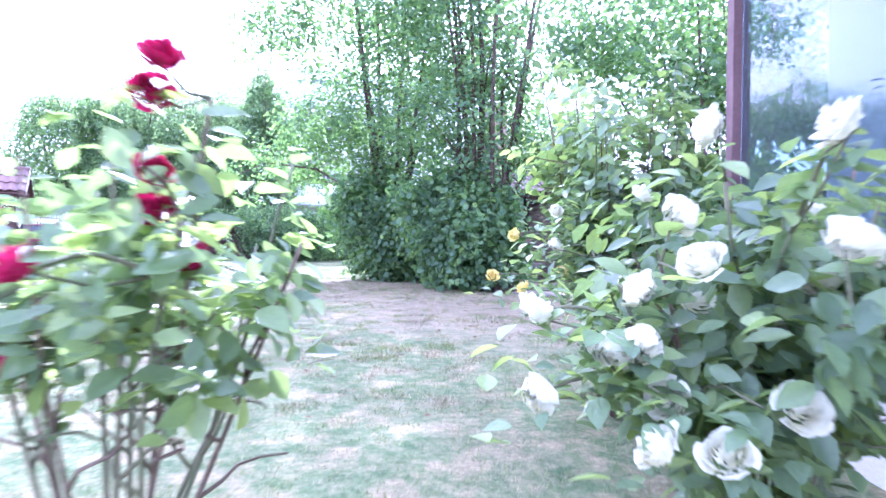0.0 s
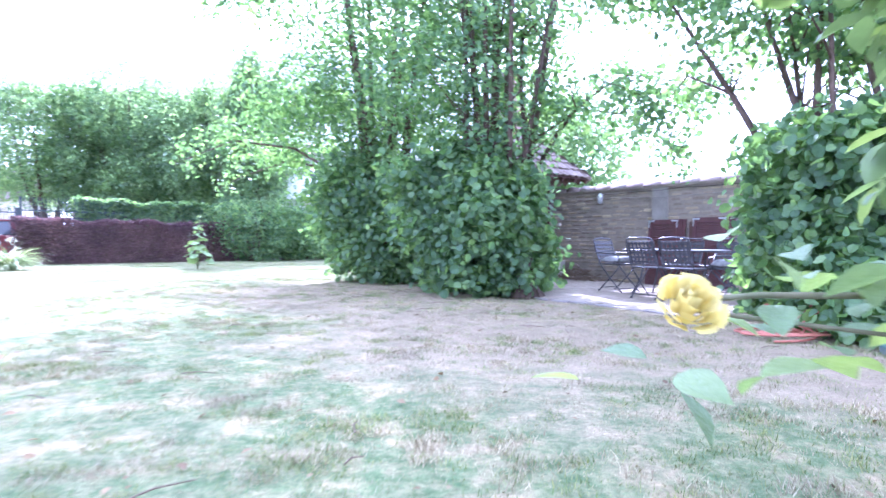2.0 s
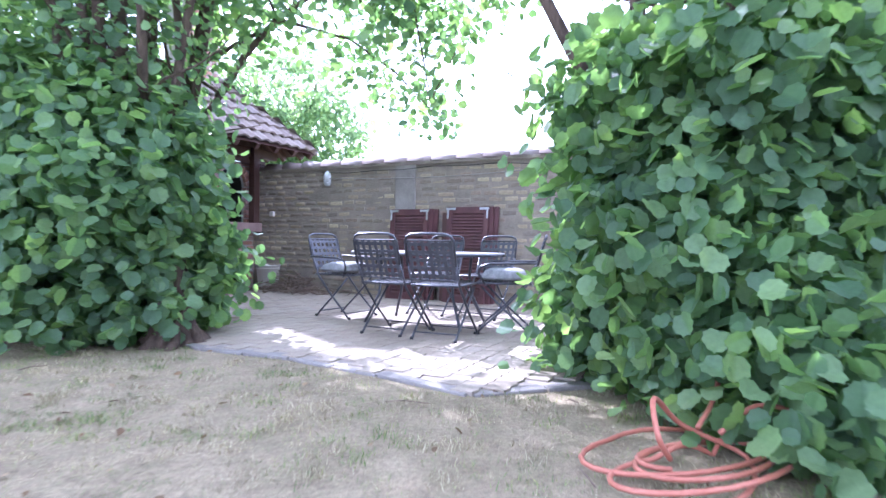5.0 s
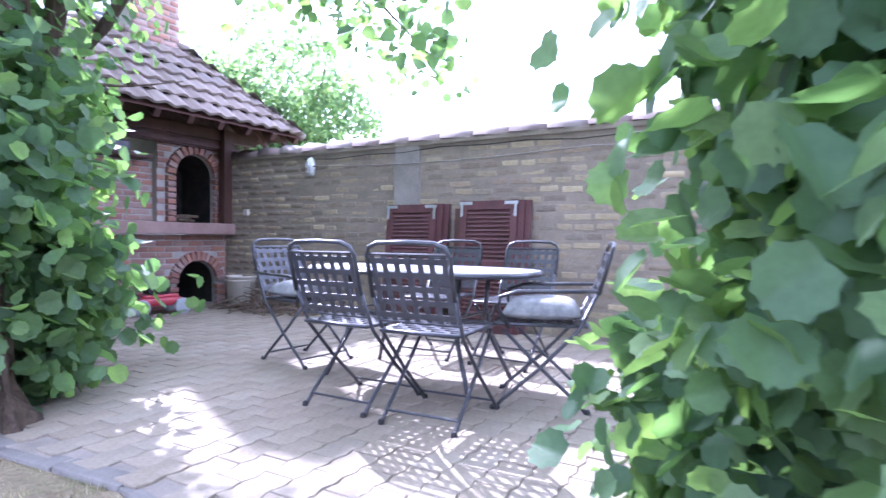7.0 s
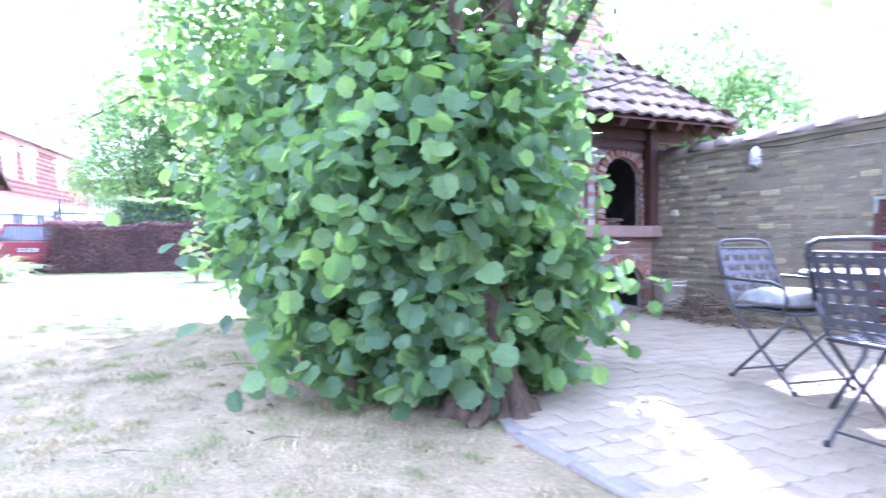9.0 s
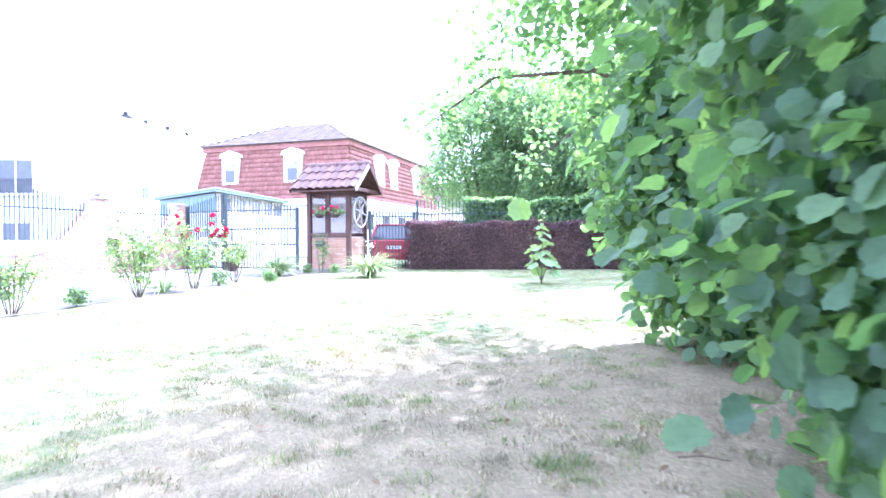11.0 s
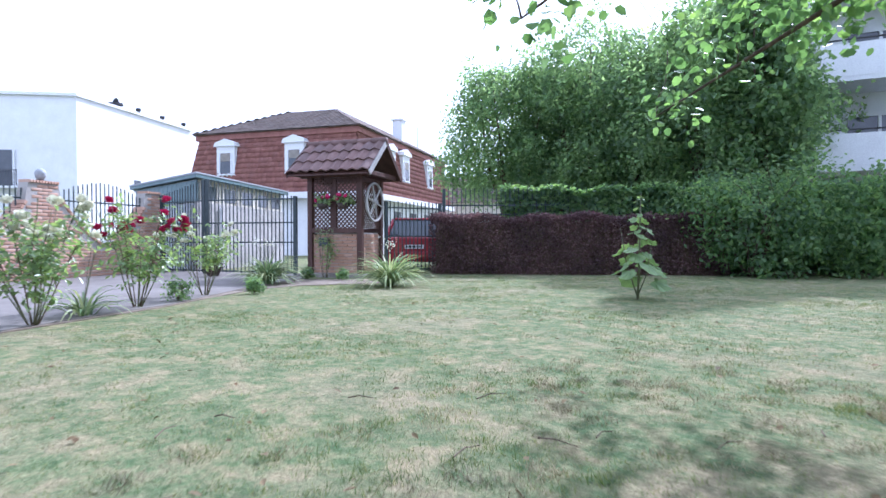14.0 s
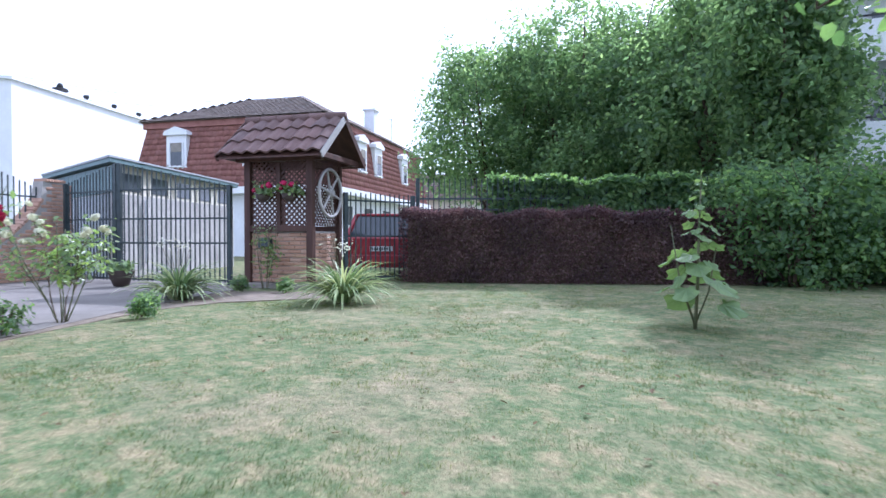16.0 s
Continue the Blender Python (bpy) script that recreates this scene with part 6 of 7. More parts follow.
def dormer(parent, m, w=1.25, h=1.9):
    d = part("dormer", boxed((0, 0.35, h / 2), (w, 0.9, h)), M_WHITE, parent, "white dormer with pedimented head")
    d.matrix_basis = m
    pb = bmesh.new()
    pr = [(-w / 2 - 0.14, h), (w / 2 + 0.14, h), (w / 2 + 0.05, h + 0.22), (0, h + 0.45), (-w / 2 - 0.05, h + 0.22)]
    part("pediment", extrude_front(pr, -0.22, 0.8), M_WHITE, d)
    part("pane", boxed((0, -0.11, h * 0.47), (w * 0.55, 0.03, h * 0.62)), M_DARK_GLASS, d, "dark window with a lowered blind")
    part("blind", boxed((0, -0.13, h * 0.66), (w * 0.53, 0.02, h * 0.25)), M_CONCRETE, d, "grey roller blind")
    part("window_sill", boxed((0, -0.15, h * 0.12), (w * 0.8, 0.12, 0.07)), M_WHITE, d)
    for sx in (-1, 1):
        part("jamb", boxed((sx * w * 0.33, -0.13, h * 0.47), (0.09, 0.05, h * 0.64)), M_WHITE, d)


for x in (2.6, 7.2):
    dormer(house, Matrix.Translation((x, 0.1, 4.5)))
for y in (4.5, 7.0, 12.0):
    dormer(house, Matrix.Translation((hlen - 0.1, y, 4.5)) @ Matrix.Rotation(radians(90), 4, 'Z'))
part("chimney", boxed((hlen - 1.5, 9.5, 8.0), (0.7, 0.7, 2.6), bevel=0.02), M_WHITE, house)
part("chimney_cap", boxed((hlen - 1.5, 9.5, 9.36), (0.9, 0.9, 0.12), bevel=0.02), M_WHITE, house)
for y in (3, 6, 9, 12, 15):
    part("window", boxed((hlen - 0.24, y, 2.2), (0.05, 1.2, 1.0)), M_DARK_GLASS, house)
part("aerial", tube(bmesh.new(), [(hlen - 1.0, 12, 6.5), (hlen - 1.0, 12, 9.3)], 0.05, 6), M_STEEL, house)

# farther roof
fh = thing("far_house", "distant low house with a brown tiled roof", "house", -36.5, 46.0, 0, 31)
part("wall", boxed((0, 4, 2), (10, 8, 4)), M_CREAM, fh)
tiled_slope("roof_tiling", fh, (-5.3, -0.4, 4), (5.3, -0.4, 4), (-5.3, 4, 6.6), (5.3, 4, 6.6), M_TILE_PALE, 0.3, 0.35, 0.03)
part("gable", extrude_front([(-4.4, 4.0), (4.4, 4.0), (0, 6.6)], 0, 10.0), M_CREAM, fh).matrix_basis = Matrix.Translation((5.0, 4, 0)) @ Matrix.Rotation(radians(90), 4, 'Z')

# big white building with a balcony window
wh = thing("white_building", "large plain white rendered apartment building", "building")
WC, WE, WF = Vector((-49.5, 18.8)), Vector((-57.6, 29.1)), Vector((-57, 7.9))
part("wall", slab(bmesh.new(), [WC, WE, WE + Vector((-12, -6)), WF + Vector((-6, 2)), WF], -0.05, 10.9), M_WHITE, wh)
part("roof_edge", slab(bmesh.new(), [WC + Vector((0.2, 0)), WE + Vector((0.2, 0.1)), WE + Vector((-12, -6)), WF + Vector((-6, 2)), WF + Vector((0.2, -0.2))], 10.9, 11.1), M_WHITE, wh, "thin pale roof edge")
wd2 = (WF - WC).normalized()
wt = math.degrees(math.atan2(wd2.y, wd2.x)) + 180
for s, z, w, h in ((5.2, 5.2, 2.4, 2.5), (8.8, 5.2, 1.4, 1.6), (5.2, 1.4, 2.0, 1.6)):
    c = WC + wd2 * s
    wo = part("window", boxed((0, -0.03, 0), (w, 0.1, h)), M_DARK_GLASS, wh, "pale curtained window")
    wo.matrix_basis = pose(c.x, c.y, z + h / 2 - 0.6, 0, 0, wt)
    for sx in (-1, 0, 1):
        part("frame", boxed((sx * w / 2, -0.1, 0), (0.12, 0.08, h)), M_WHITE, wo)
    if s == 5.2 and z > 3:
        for k in range(24):
            part("baluster", boxed((-1.7 + k * 0.148, -0.7, -0.75), (0.03, 0.03, 1.1)), M_IRON, wo)
        part("balcony_slab", boxed((0, -0.4, -1.35), (3.6, 0.8, 0.15)), M_WHITE, wo)
        part("hand_rail", boxed((0, -0.7, -0.2), (3.5, 0.06, 0.06)), M_IRON, wo)
sdir = (WE - WC).normalized()
for s, z in ((6, 5.2), (9.5, 4.6)):
    c = WC + sdir * s
    wo = part("window", boxed((0, 0, 0), (0.7, 0.1, 0.9)), M_DARK_GLASS, wh)
    wo.matrix_basis = pose(c.x, c.y, z, 0, 0, math.degrees(math.atan2(sdir.y, sdir.x)))
for k, s in enumerate((3.5, 6.0, 9.0, 12.0)):
    c = WC + sdir * s - Vector((1.5, -0.5))
    vp = part("roof_cowl", lathe(bmesh.new(), [(0.16, 0), (0.16, 0.4), (0.55, 0.45), (0.5, 0.6), (0.2, 0.62), (0.22, 0.8), (0.08, 1.0)] if k == 0 else [(0.12, 0), (0.12, 0.5), (0.22, 0.55), (0.2, 0.75)], 12, (c.x, c.y, 11.0)), M_RUBBER, wh, "dark metal roof cowl")

# apartment block with balconies behind the trees
ap = thing("apartment_block", "white apartment block with solid balcony parapets behind the trees", "building", -8.9, 33.8, 0, 22)
part("wall", boxed((7, 6.5, 6), (14, 9, 12)), M_WHITE, ap)
for z in (3.2, 6.2, 9.2):
    bl = part("balcony", boxed((4.5, 0.9, z + 0.08), (9.0, 2.2, 0.2)), M_WHITE, ap)
    part("parapet", boxed((4.5, -0.15, z + 0.68), (9.0, 0.12, 1.1)), M_WHITE, bl)
    part("parapet_side", boxed((0.06, 0.95, z + 0.68), (0.12, 1.99, 1.1)), M_WHITE, bl)
    part("hand_rail", tube(bmesh.new(), [(0.05, 1.9, z + 1.36), (0.05, -0.15, z + 1.36), (9, -0.15, z + 1.36)], 0.03, 6), M_IRON, bl)
    for x in (2.2, 6.5):
        wi = part("window", boxed((x, 1.98, z + 1.3), (1.9, 0.08, 1.7)), M_DARK_GLASS, ap)
        part("frame", boxed((x, 1.92, z + 2.18), (2.05, 0.1, 0.12)), M_WHITE, wi)
        part("frame", boxed((x, 1.92, z + 1.3), (0.1, 0.1, 1.66)), M_WHITE, wi)

# ---- red car ----
car = thing("red_car", "red estate car parked beyond the fence, seen from behind", "car", -15.75, 21.75, 0, 47)
cbm = bmesh.new()
secs = [(-0.9, 0.30, 0.95, 0.76), (-0.75, 0.28, 1.0, 0.84), (0.0, 0.28, 1.0, 0.86), (2.4, 0.28, 0.96, 0.86), (3.2, 0.3, 0.86, 0.8), (3.35, 0.36, 0.72, 0.7)]
rings = []
for y, zb, zt, hw in secs:
    rings.append([cbm.verts.new(p) for p in ((-hw, y, zb), (-hw - 0.02, y, (zb + zt) / 2), (-hw + 0.04, y, zt), (hw - 0.04, y, zt), (hw + 0.02, y, (zb + zt) / 2), (hw, y, zb))])
for a, b in zip(rings, rings[1:]):
    for k in range(6):
        cbm.faces.new((a[k], a[(k + 1) % 6], b[(k + 1) % 6], b[k]))
cbm.faces.new(rings[0][::-1])
cbm.faces.new(rings[-1])
part("body", cbm, M_RED_PAINT, car)
cab = bmesh.new()
lo = [cab.verts.new(p) for p in ((-0.8, -0.72, 1.002), (0.8, -0.72, 1.002), (0.8, 2.1, 1.002), (-0.8, 2.1, 1.002))]
hi = [cab.verts.new(p) for p in ((-0.62, -0.42, 1.47), (0.62, -0.42, 1.47), (0.62, 1.2, 1.5), (-0.62, 1.2, 1.5))]
for k in range(4):
    cab.faces.new((lo[k], lo[(k + 1) % 4], hi[(k + 1) % 4], hi[k]))
cab.faces.new(hi)
part("cabin", cab, M_DARK_GLASS, car, "tinted cabin glass")
part("roof", boxed((0, 0.4, 1.5), (1.26, 1.7, 0.06), bevel=0.025), M_RED_PAINT, car)
for sx in (-1, 1):
    part("pillar", beam(bmesh.new(), (sx * 0.79, -0.74, 1.0), (sx * 0.62, -0.44, 1.48), 0.08, 0.06), M_RED_PAINT, car)
    part("tail_light", boxed((sx * 0.68, -0.9, 0.82), (0.2, 0.05, 0.16), bevel=0.015), M_RED_PAINT, car, "dark red tail light")
    for y in (-0.3, 2.4):
        wm = bmesh.new()
        lathe(wm, [(0.16, -0.09), (0.27, -0.09), (0.3, -0.05), (0.3, 0.05), (0.27, 0.09), (0.16, 0.09)], 20)
        bmesh.ops.rotate(wm, verts=wm.verts, cent=(0, 0, 0), matrix=Matrix.Rotation(radians(90), 3, 'Y'))
        bmesh.ops.translate(wm, verts=wm.verts, vec=(sx * 0.8, y, 0.3))
        wh2 = part("wheel", wm, M_RUBBER, car)
part("bumper", boxed((0, -0.93, 0.48), (1.66, 0.14, 0.2), bevel=0.03), M_RED_PAINT, car)
pl = part("number_plate", boxed((0, -0.945, 0.72), (0.52, 0.015, 0.11)), M_WHITE, car, "white number plate with dark figures")
for k in range(8):
    part("figure", boxed((-0.2 + 0.055 * k, -0.955, 0.72), (0.03, 0.006, 0.06)), M_RUBBER, pl)

# overhead wires
for a, b in (((-50, 19, 11.3), (-36, 33, 9.5)), ((-60, 14, 11.8), (-30, 52, 10)), ((-13.5, 26, 13), (-12.0, 29.5, 7.5))):
    wi = thing("overhead_wire", "thin dark overhead cable against the sky", "cable", group="overhead wires")
    wb2 = bmesh.new()
    tube(wb2, [Vector(a).lerp(Vector(b), k / 10) - Vector((0, 0, 1.2 * math.sin(math.pi * k / 10) * 0.5)) for k in range(11)], 0.012, 5)
    part("wire", wb2, M_RUBBER, wi)

# ---- glazed porch of the house behind the roses ----
porch = thing("glazed_porch", "brown framed glazed porch on the house wall", "porch", kind="structure")
part("low_wall", boxed((2.95, 0.0, 0.3), (2.4, 6.9, 0.7)), M_CREAM, porch)
for k, y in enumerate((3.45, 1.9, 0.3, -1.3, -2.9)):
    part("mullion", boxed((1.78, y, 1.65), (0.1, 0.08, 2.0), bevel=0.006), M_BROWN_FRAME, porch)
for y0, y1 in ((3.41, 1.94), (1.86, 0.34), (0.26, -1.26), (-1.34, -2.86)):
    g = part("pane", boxed((1.79, (y0 + y1) / 2, 1.65), (0.012, y0 - y1, 1.9)), M_GLASS, porch)
    g.visible_shadow = False
for x in (2.6, 3.4, 4.1):
    part("mullion", boxed((x, 3.45, 1.65), (0.08, 0.1, 2.0), bevel=0.006), M_BROWN_FRAME, porch)
for x0, x1 in ((1.83, 2.56), (2.64, 3.36), (3.44, 4.06)):
    g = part("pane", boxed(((x0 + x1) / 2, 3.45, 1.65), (x1 - x0, 0.012, 1.9)), M_GLASS, porch)
    g.visible_shadow = False
part("head_rail", boxed((2.95, 0.0, 2.72), (2.45, 7.0, 0.14), bevel=0.01), M_BROWN_FRAME, porch)
part("roof", boxed((3.0, 0.0, 2.9), (2.9, 7.3, 0.2), bevel=0.02), M_CONCRETE, porch)
part("house_wall", boxed((4.3, -0.2, 2.4), (0.3, 7.4, 4.9)), M_CREAM, porch)
cu = part("curtain", boxed((1.98, 1.95, 1.65), (0.03, 1.9, 1.9)), M_WHITE, porch, "white inner curtain")

# ---- ivy over the fence ----
I0, I1 = Vector((-13.4, 22.83, 0)), Vector((-2.6, 31.6, 0))
idv = (I1 - I0).normalized()
inn = Vector((-idv.y, idv.x, 0))
ivy = thing("ivy_fence", "fence smothered in dense green climbing vine", "climbing vine")
ip, io = strip_points(I0, idv, inn, (I1 - I0).length, 38000, 0.05, 2.3, 0.9, 0.1)
leaf_cloud("leaves", ip, io, 0.125, 0.45, M_IVY, ivy, OVAL_LEAF, wild=0.7)
ib = bmesh.new()
box(ib, (0, 0, 0), ((I1 - I0).length, 0.4, 2.0), Matrix.Rotation(math.atan2(idv.y, idv.x), 4, 'Z'))
for v in ib.verts:
    v.co += (I0 + I1) / 2 + inn * 0.45 + Vector((0, 0, 1.0))
part("inner_growth", ib, M_TWIG, ivy, "dark tangled inner stems")
shrub_tree("sumac_shrub", "bushy green shrub leaning out over the hedge end", fan(-8.2, 26.2, 6, 1.2, 2.2, 0.04), [(-8.2, 26.0, 1.2, 1.3, 1.0, 1.1), (-7.2, 26.8, 1.6, 1.3, 1.0, 1.0), (-9.0, 25.7, 1.8, 0.9, 0.8, 0.6), (-6.0, 27.8, 1.3, 1.4, 1.1, 1.2)], 1300, 10, 0.16, 0.11, M_IVY, None, OVAL_LEAF)


# ---- roses ----
rng = np.random.default_rng(21)
random.seed(21)


def petal_bloom(size, material, parent, at, tilt, open_=1.0):
    """A full rose head: rings of cupped petals round a bud."""
    bm = bmesh.new()
    for ringk, (n, r, lean, h) in enumerate(((3, 0.12, 0.0, 0.86), (4, 0.24, 0.05, 0.9), (5, 0.38, 0.12, 0.86), (6, 0.52, 0.26, 0.82), (7, 0.66, 0.42, 0.76), (8, 0.78, 0.68, 0.64))):
        for k in range(n):
            a = 2 * math.pi * (k + 0.5 * ringk) / n + random.uniform(-0.3, 0.3)
            grow, tip = random.uniform(0.86, 1.14), random.uniform(0.82, 1.1)
            w = 2 * math.pi * max(r, 0.25) / n * 1.25
            rows = []
            for j in range(4):
                f = j / 3
                ang = lean * open_ * f
                rad = (r * (0.62 + 0.5 * f - 0.35 * f * f) + math.sin(ang) * h * 0.55 * f) * (1 + (grow - 1) * f)
                z = 0.05 + h * tip * f * math.cos(ang * 0.8) - 0.1 * f * f * ringk / 3
                row = []
                for i in range(4):
                    g = i / 3 - 0.5
                    aa = a + g * w / max(r, 0.25) * (0.55 + 0.6 * f - 0.35 * f ** 3)
                    rr = rad * (1 - 0.12 * abs(g)) + 0.02 * random.uniform(-1, 1)
                    row.append(bm.verts.new((math.cos(aa) * rr, math.sin(aa) * rr, z - 0.1 * abs(g) * f + 0.06 * random.uniform(-1, 1))))
                rows.append(row)
            for j in range(3):
                for i in range(3):
                    bm.faces.new((rows[j][i], rows[j][i + 1], rows[j + 1][i + 1], rows[j + 1][i]))
    bmesh.ops.create_icosphere(bm, subdivisions=2, radius=0.2, matrix=Matrix.Translation((0, 0, 0.42)))
    bmesh.ops.scale(bm, verts=bm.verts, vec=(size, size, size))
    me = bpy.data.meshes.new("bloom")
    bm.to_mesh(me)
    bm.free()
    ob = linked("bloom", me, material, parent, "", True)
    ob.matrix_basis = Matrix.Translation(at) @ Euler((tilt[0], tilt[1], random.uniform(0, 6))).to_matrix().to_4x4()
    return ob


LEAF_ME = {}


def leaf_object(parent, at, size, material, key):
    if key not in LEAF_ME:
        me = bpy.data.meshes.new("leaf")
        v, f = [], []
        n = 7
        for k in range(n + 1):
            t = k / n
            w = 0.33 * math.sin(math.pi * min(1, t * 0.97 + 0.02) ** 0.8) * (1 + 0.06 * (k % 2))
            z = -0.12 * t * t
            v += [(-w, t, z + w * 0.3), (0, t, z), (w, t, z + w * 0.3)]
        for k in range(n):
            b = k * 3
            f += [(b, b + 1, b + 4, b + 3), (b + 1, b + 2, b + 5, b + 4)]
        me.from_pydata(v, [], f)
        me.materials.append(material)
        me.polygons.foreach_set("use_smooth", [True] * len(f))
        LEAF_ME[key] = me
    ob = new("leaf", LEAF_ME[key])
    ob.parent = parent
    ob.matrix_basis = Matrix.Translation(at) @ Euler((random.uniform(-0.7, 0.5), random.uniform(-0.5, 0.5), random.uniform(0, 6.28))).to_matrix().to_4x4() @ Matrix.Scale(size, 4)
    return ob


def leaf_variants(dark, mid, light, tint):
    """Leaves that are objects of their own: the tone follows the object."""
    m, nt, b = shader("rose_leaf_single", 0.38, 0.0, 0.5)
    r = piece_random(nt, False)
    c = ramp(nt, r, (0.0, dark), (0.5, mid), (1.0, light))
    vein = noise_tex(nt, 6.0, 3)
    c = mixed(nt, 0.5, c, ramp(nt, vein, (0.3, (0.75, 0.8, 0.75)), (0.7, (1.1, 1.1, 1.05))), 'MULTIPLY')
    nt.links.new(c, b.inputs["Base Color"])
    bumped(nt, b, vein, 0.3, 0.05)
    tr = nt.nodes.new("ShaderNodeBsdfTranslucent")
    nt.links.new(mixed(nt, 1.0, c, tint, 'MULTIPLY'), tr.inputs["Color"])
    mx = nt.nodes.new("ShaderNodeMixShader")
    mx.inputs[0].default_value = 0.42
    nt.links.new(b.outputs[0], mx.inputs[1])
    nt.links.new(tr.outputs[0], mx.inputs[2])
    nt.links.new(mx.outputs[0], nt.nodes["Material Output"].inputs[0])
    return m


M_LEAF_ONE = leaf_variants((0.13, 0.19, 0.12), (0.19, 0.27, 0.15), (0.29, 0.37, 0.17), (2.0, 2.0, 0.9))


def rose_bush(label, x, y, height, radius, canes, sprays, size, blooms, material, singles=0, low=0.12, bloom_size=0.05, extra=()):
    """Canes from one root; sprays of leaves along them; blooms at given places."""
    ob = thing("rose_bush", label, "rose bush", x, y, 0.02, group="")
    pts = []
    for k in range(canes):
        a = 2 * math.pi * k / canes + rng.uniform(-0.5, 0.5)
        r = radius * rng.uniform(0.3, 1.0)
        top = Vector((math.cos(a) * r, math.sin(a) * r, height * rng.uniform(0.7, 1.0)))
        cb3 = bmesh.new()
        line = limb(cb3, (math.cos(a) * 0.05, math.sin(a) * 0.05, 0), top, 0.0085, 0.004, 0.0, 8, 0.02, 6)
        pts += line[2:]
        for j in range(4):
            p = line[3 + j % 5]
            q = p + Vector((rng.uniform(-0.45, 0.45) * radius, rng.uniform(-0.45, 0.45) * radius, rng.uniform(0.02, 0.22)))
            pts += limb(cb3, p, q, 0.006, 0.003, 0.02, 4, 0.02, 5)[1:]
        part("cane", cb3, M_STEM if k % 3 else M_TWIG, ob, "", True)
    pts = [p for p in pts if p.z > low]
    base = np.array([tuple(p) for p in pts])
    pick = rng.integers(0, len(base), sprays)
    c = base[pick] + rng.normal(size=(sprays, 3)) * 0.045
    place = np.repeat(c, 5, axis=0) + rng.normal(size=(sprays * 5, 3)) * size * 0.55
    out = unit(place * np.array([1, 1, 0.2]) + 1e-4)
    leaf_cloud("leaves", place, out, size, 0.35, M_ROSE_LEAF, ob, OVAL_LEAF)
    for k in range(singles):
        p = pts[rng.integers(0, len(pts))] + Vector(rng.normal(size=3)) * 0.05
        leaf_object(ob, p, size * rng.uniform(0.8, 1.35), M_LEAF_ONE, "rose")
    for bx, by, bz, s, m in extra:
        at = Vector((bx - x, by - y, bz - 0.02))
        for q in range(5):
            leaf_object(ob, at + Vector((random.uniform(-0.1, 0.1), random.uniform(-0.02, 0.14), random.uniform(-0.16, -0.03))), size * random.uniform(0.8, 1.3), M_LEAF_ONE, "rose")
        petal_bloom(s, m, ob, at - Vector((0, 0, s * 0.4)), (random.uniform(0.6, 1.35), random.uniform(-0.5, 0.5)))
        st = bmesh.new()
        near = min(pts, key=lambda p: (p - at).length + (0.3 if p.z > at.z else 0))
        if (near - at).length > 0.16:
            shoot = limb(st, near, at - Vector((0, 0, s * 0.3)), 0.006, 0.004, 0.03, 6, 0.006, 6)
            for p in shoot[1:-1]:
                for q in range(7):
                    leaf_object(ob, p + Vector((random.uniform(-0.06, 0.06), random.uniform(-0.08, 0.08), random.uniform(-0.1, 0.07))), size * random.uniform(0.7, 1.1), M_LEAF_ONE, "rose")
        tube(st, [near, near.lerp(at, 0.5) - Vector((0, 0, 0.03)), at - Vector((0, 0, s * 0.35))], [0.004, 0.003, 0.003], 6)
        part("stalk", st, M_STEM, ob, "", True)
    tips = sorted(pts, key=lambda p: -p.z)[: max(1, len(pts) // 3)]
    for k in range(blooms):
        p = tips[rng.integers(0, len(tips))]
        petal_bloom(bloom_size * rng.uniform(0.75, 1.15), material, ob, p + Vector((p.x * 0.12, p.y * 0.12, 0.06)), (rng.uniform(-0.7, 0.7), rng.uniform(-0.7, 0.7)))
    return ob


# the two bushes that frame the start of the walk, and the yellow climber behind them
WHITE = [(0.67, 1.38, 1.27), (0.55, 1.36, 1.05), (0.57, 1.22, 0.94), (0.47, 1.29, 0.87), (0.21, 1.38, 0.81), (0.37, 1.29, 0.73), (0.21, 1.33, 0.62), (0.62, 1.43, 0.85), (0.43, 1.25, 0.75), (0.45, 1.12, 0.57), (0.57, 1.12, 0.56), (0.71, 1.0, 0.98), (0.77, 1.07, 1.21), (0.53, 1.29, 0.63), (0.73, 1.16, 0.65), (0.82, 1.38, 0.78)]
rose_bush("large cream-white rose bush in full bloom by the porch", 0.9, 1.65, 1.2, 0.62, 18, 640, 0.075, 5, M_PETAL_WHITE, 170, 0.1, 0.06,
          [(a, b, c, 0.068, M_PETAL_WHITE) for a, b, c in WHITE])
YELLOW = [(0.36, 2.74, 1.02), (0.4, 2.72, 0.76), (0.28, 3.22, 0.79), (0.53, 2.7, 1.13), (0.53, 2.7, 0.96), (0.6, 2.89, 0.83), (0.85, 3.0, 1.25)]
rose_bush("tall yellow-flowered climbing rose with long green shoots", 0.98, 3.1, 1.95, 0.56, 18, 1200, 0.068, 3, M_PETAL_YELLOW, 150, 0.12, 0.04,
          [(a, b, c, 0.05, M_PETAL_WHITE if k in (3, 4) else M_PETAL_YELLOW) for k, (a, b, c) in enumerate(YELLOW)])
RED = [(-0.6, 0.82, 0.93), (-0.53, 1.02, 1.24), (-0.5, 1.0, 1.29), (-0.55, 1.05, 1.1), (-0.55, 1.08, 1.03), (-0.47, 1.1, 0.94), (-0.9, 1.1, 0.72)]
rose_bush("leggy crimson rose bush with long bare canes", -0.75, 1.3, 1.2, 0.47, 13, 180, 0.07, 0, M_PETAL_RED, 95, 0.68, 0.04,
          [(a, b, c, 0.052, M_PETAL_RED) for a, b, c in RED])

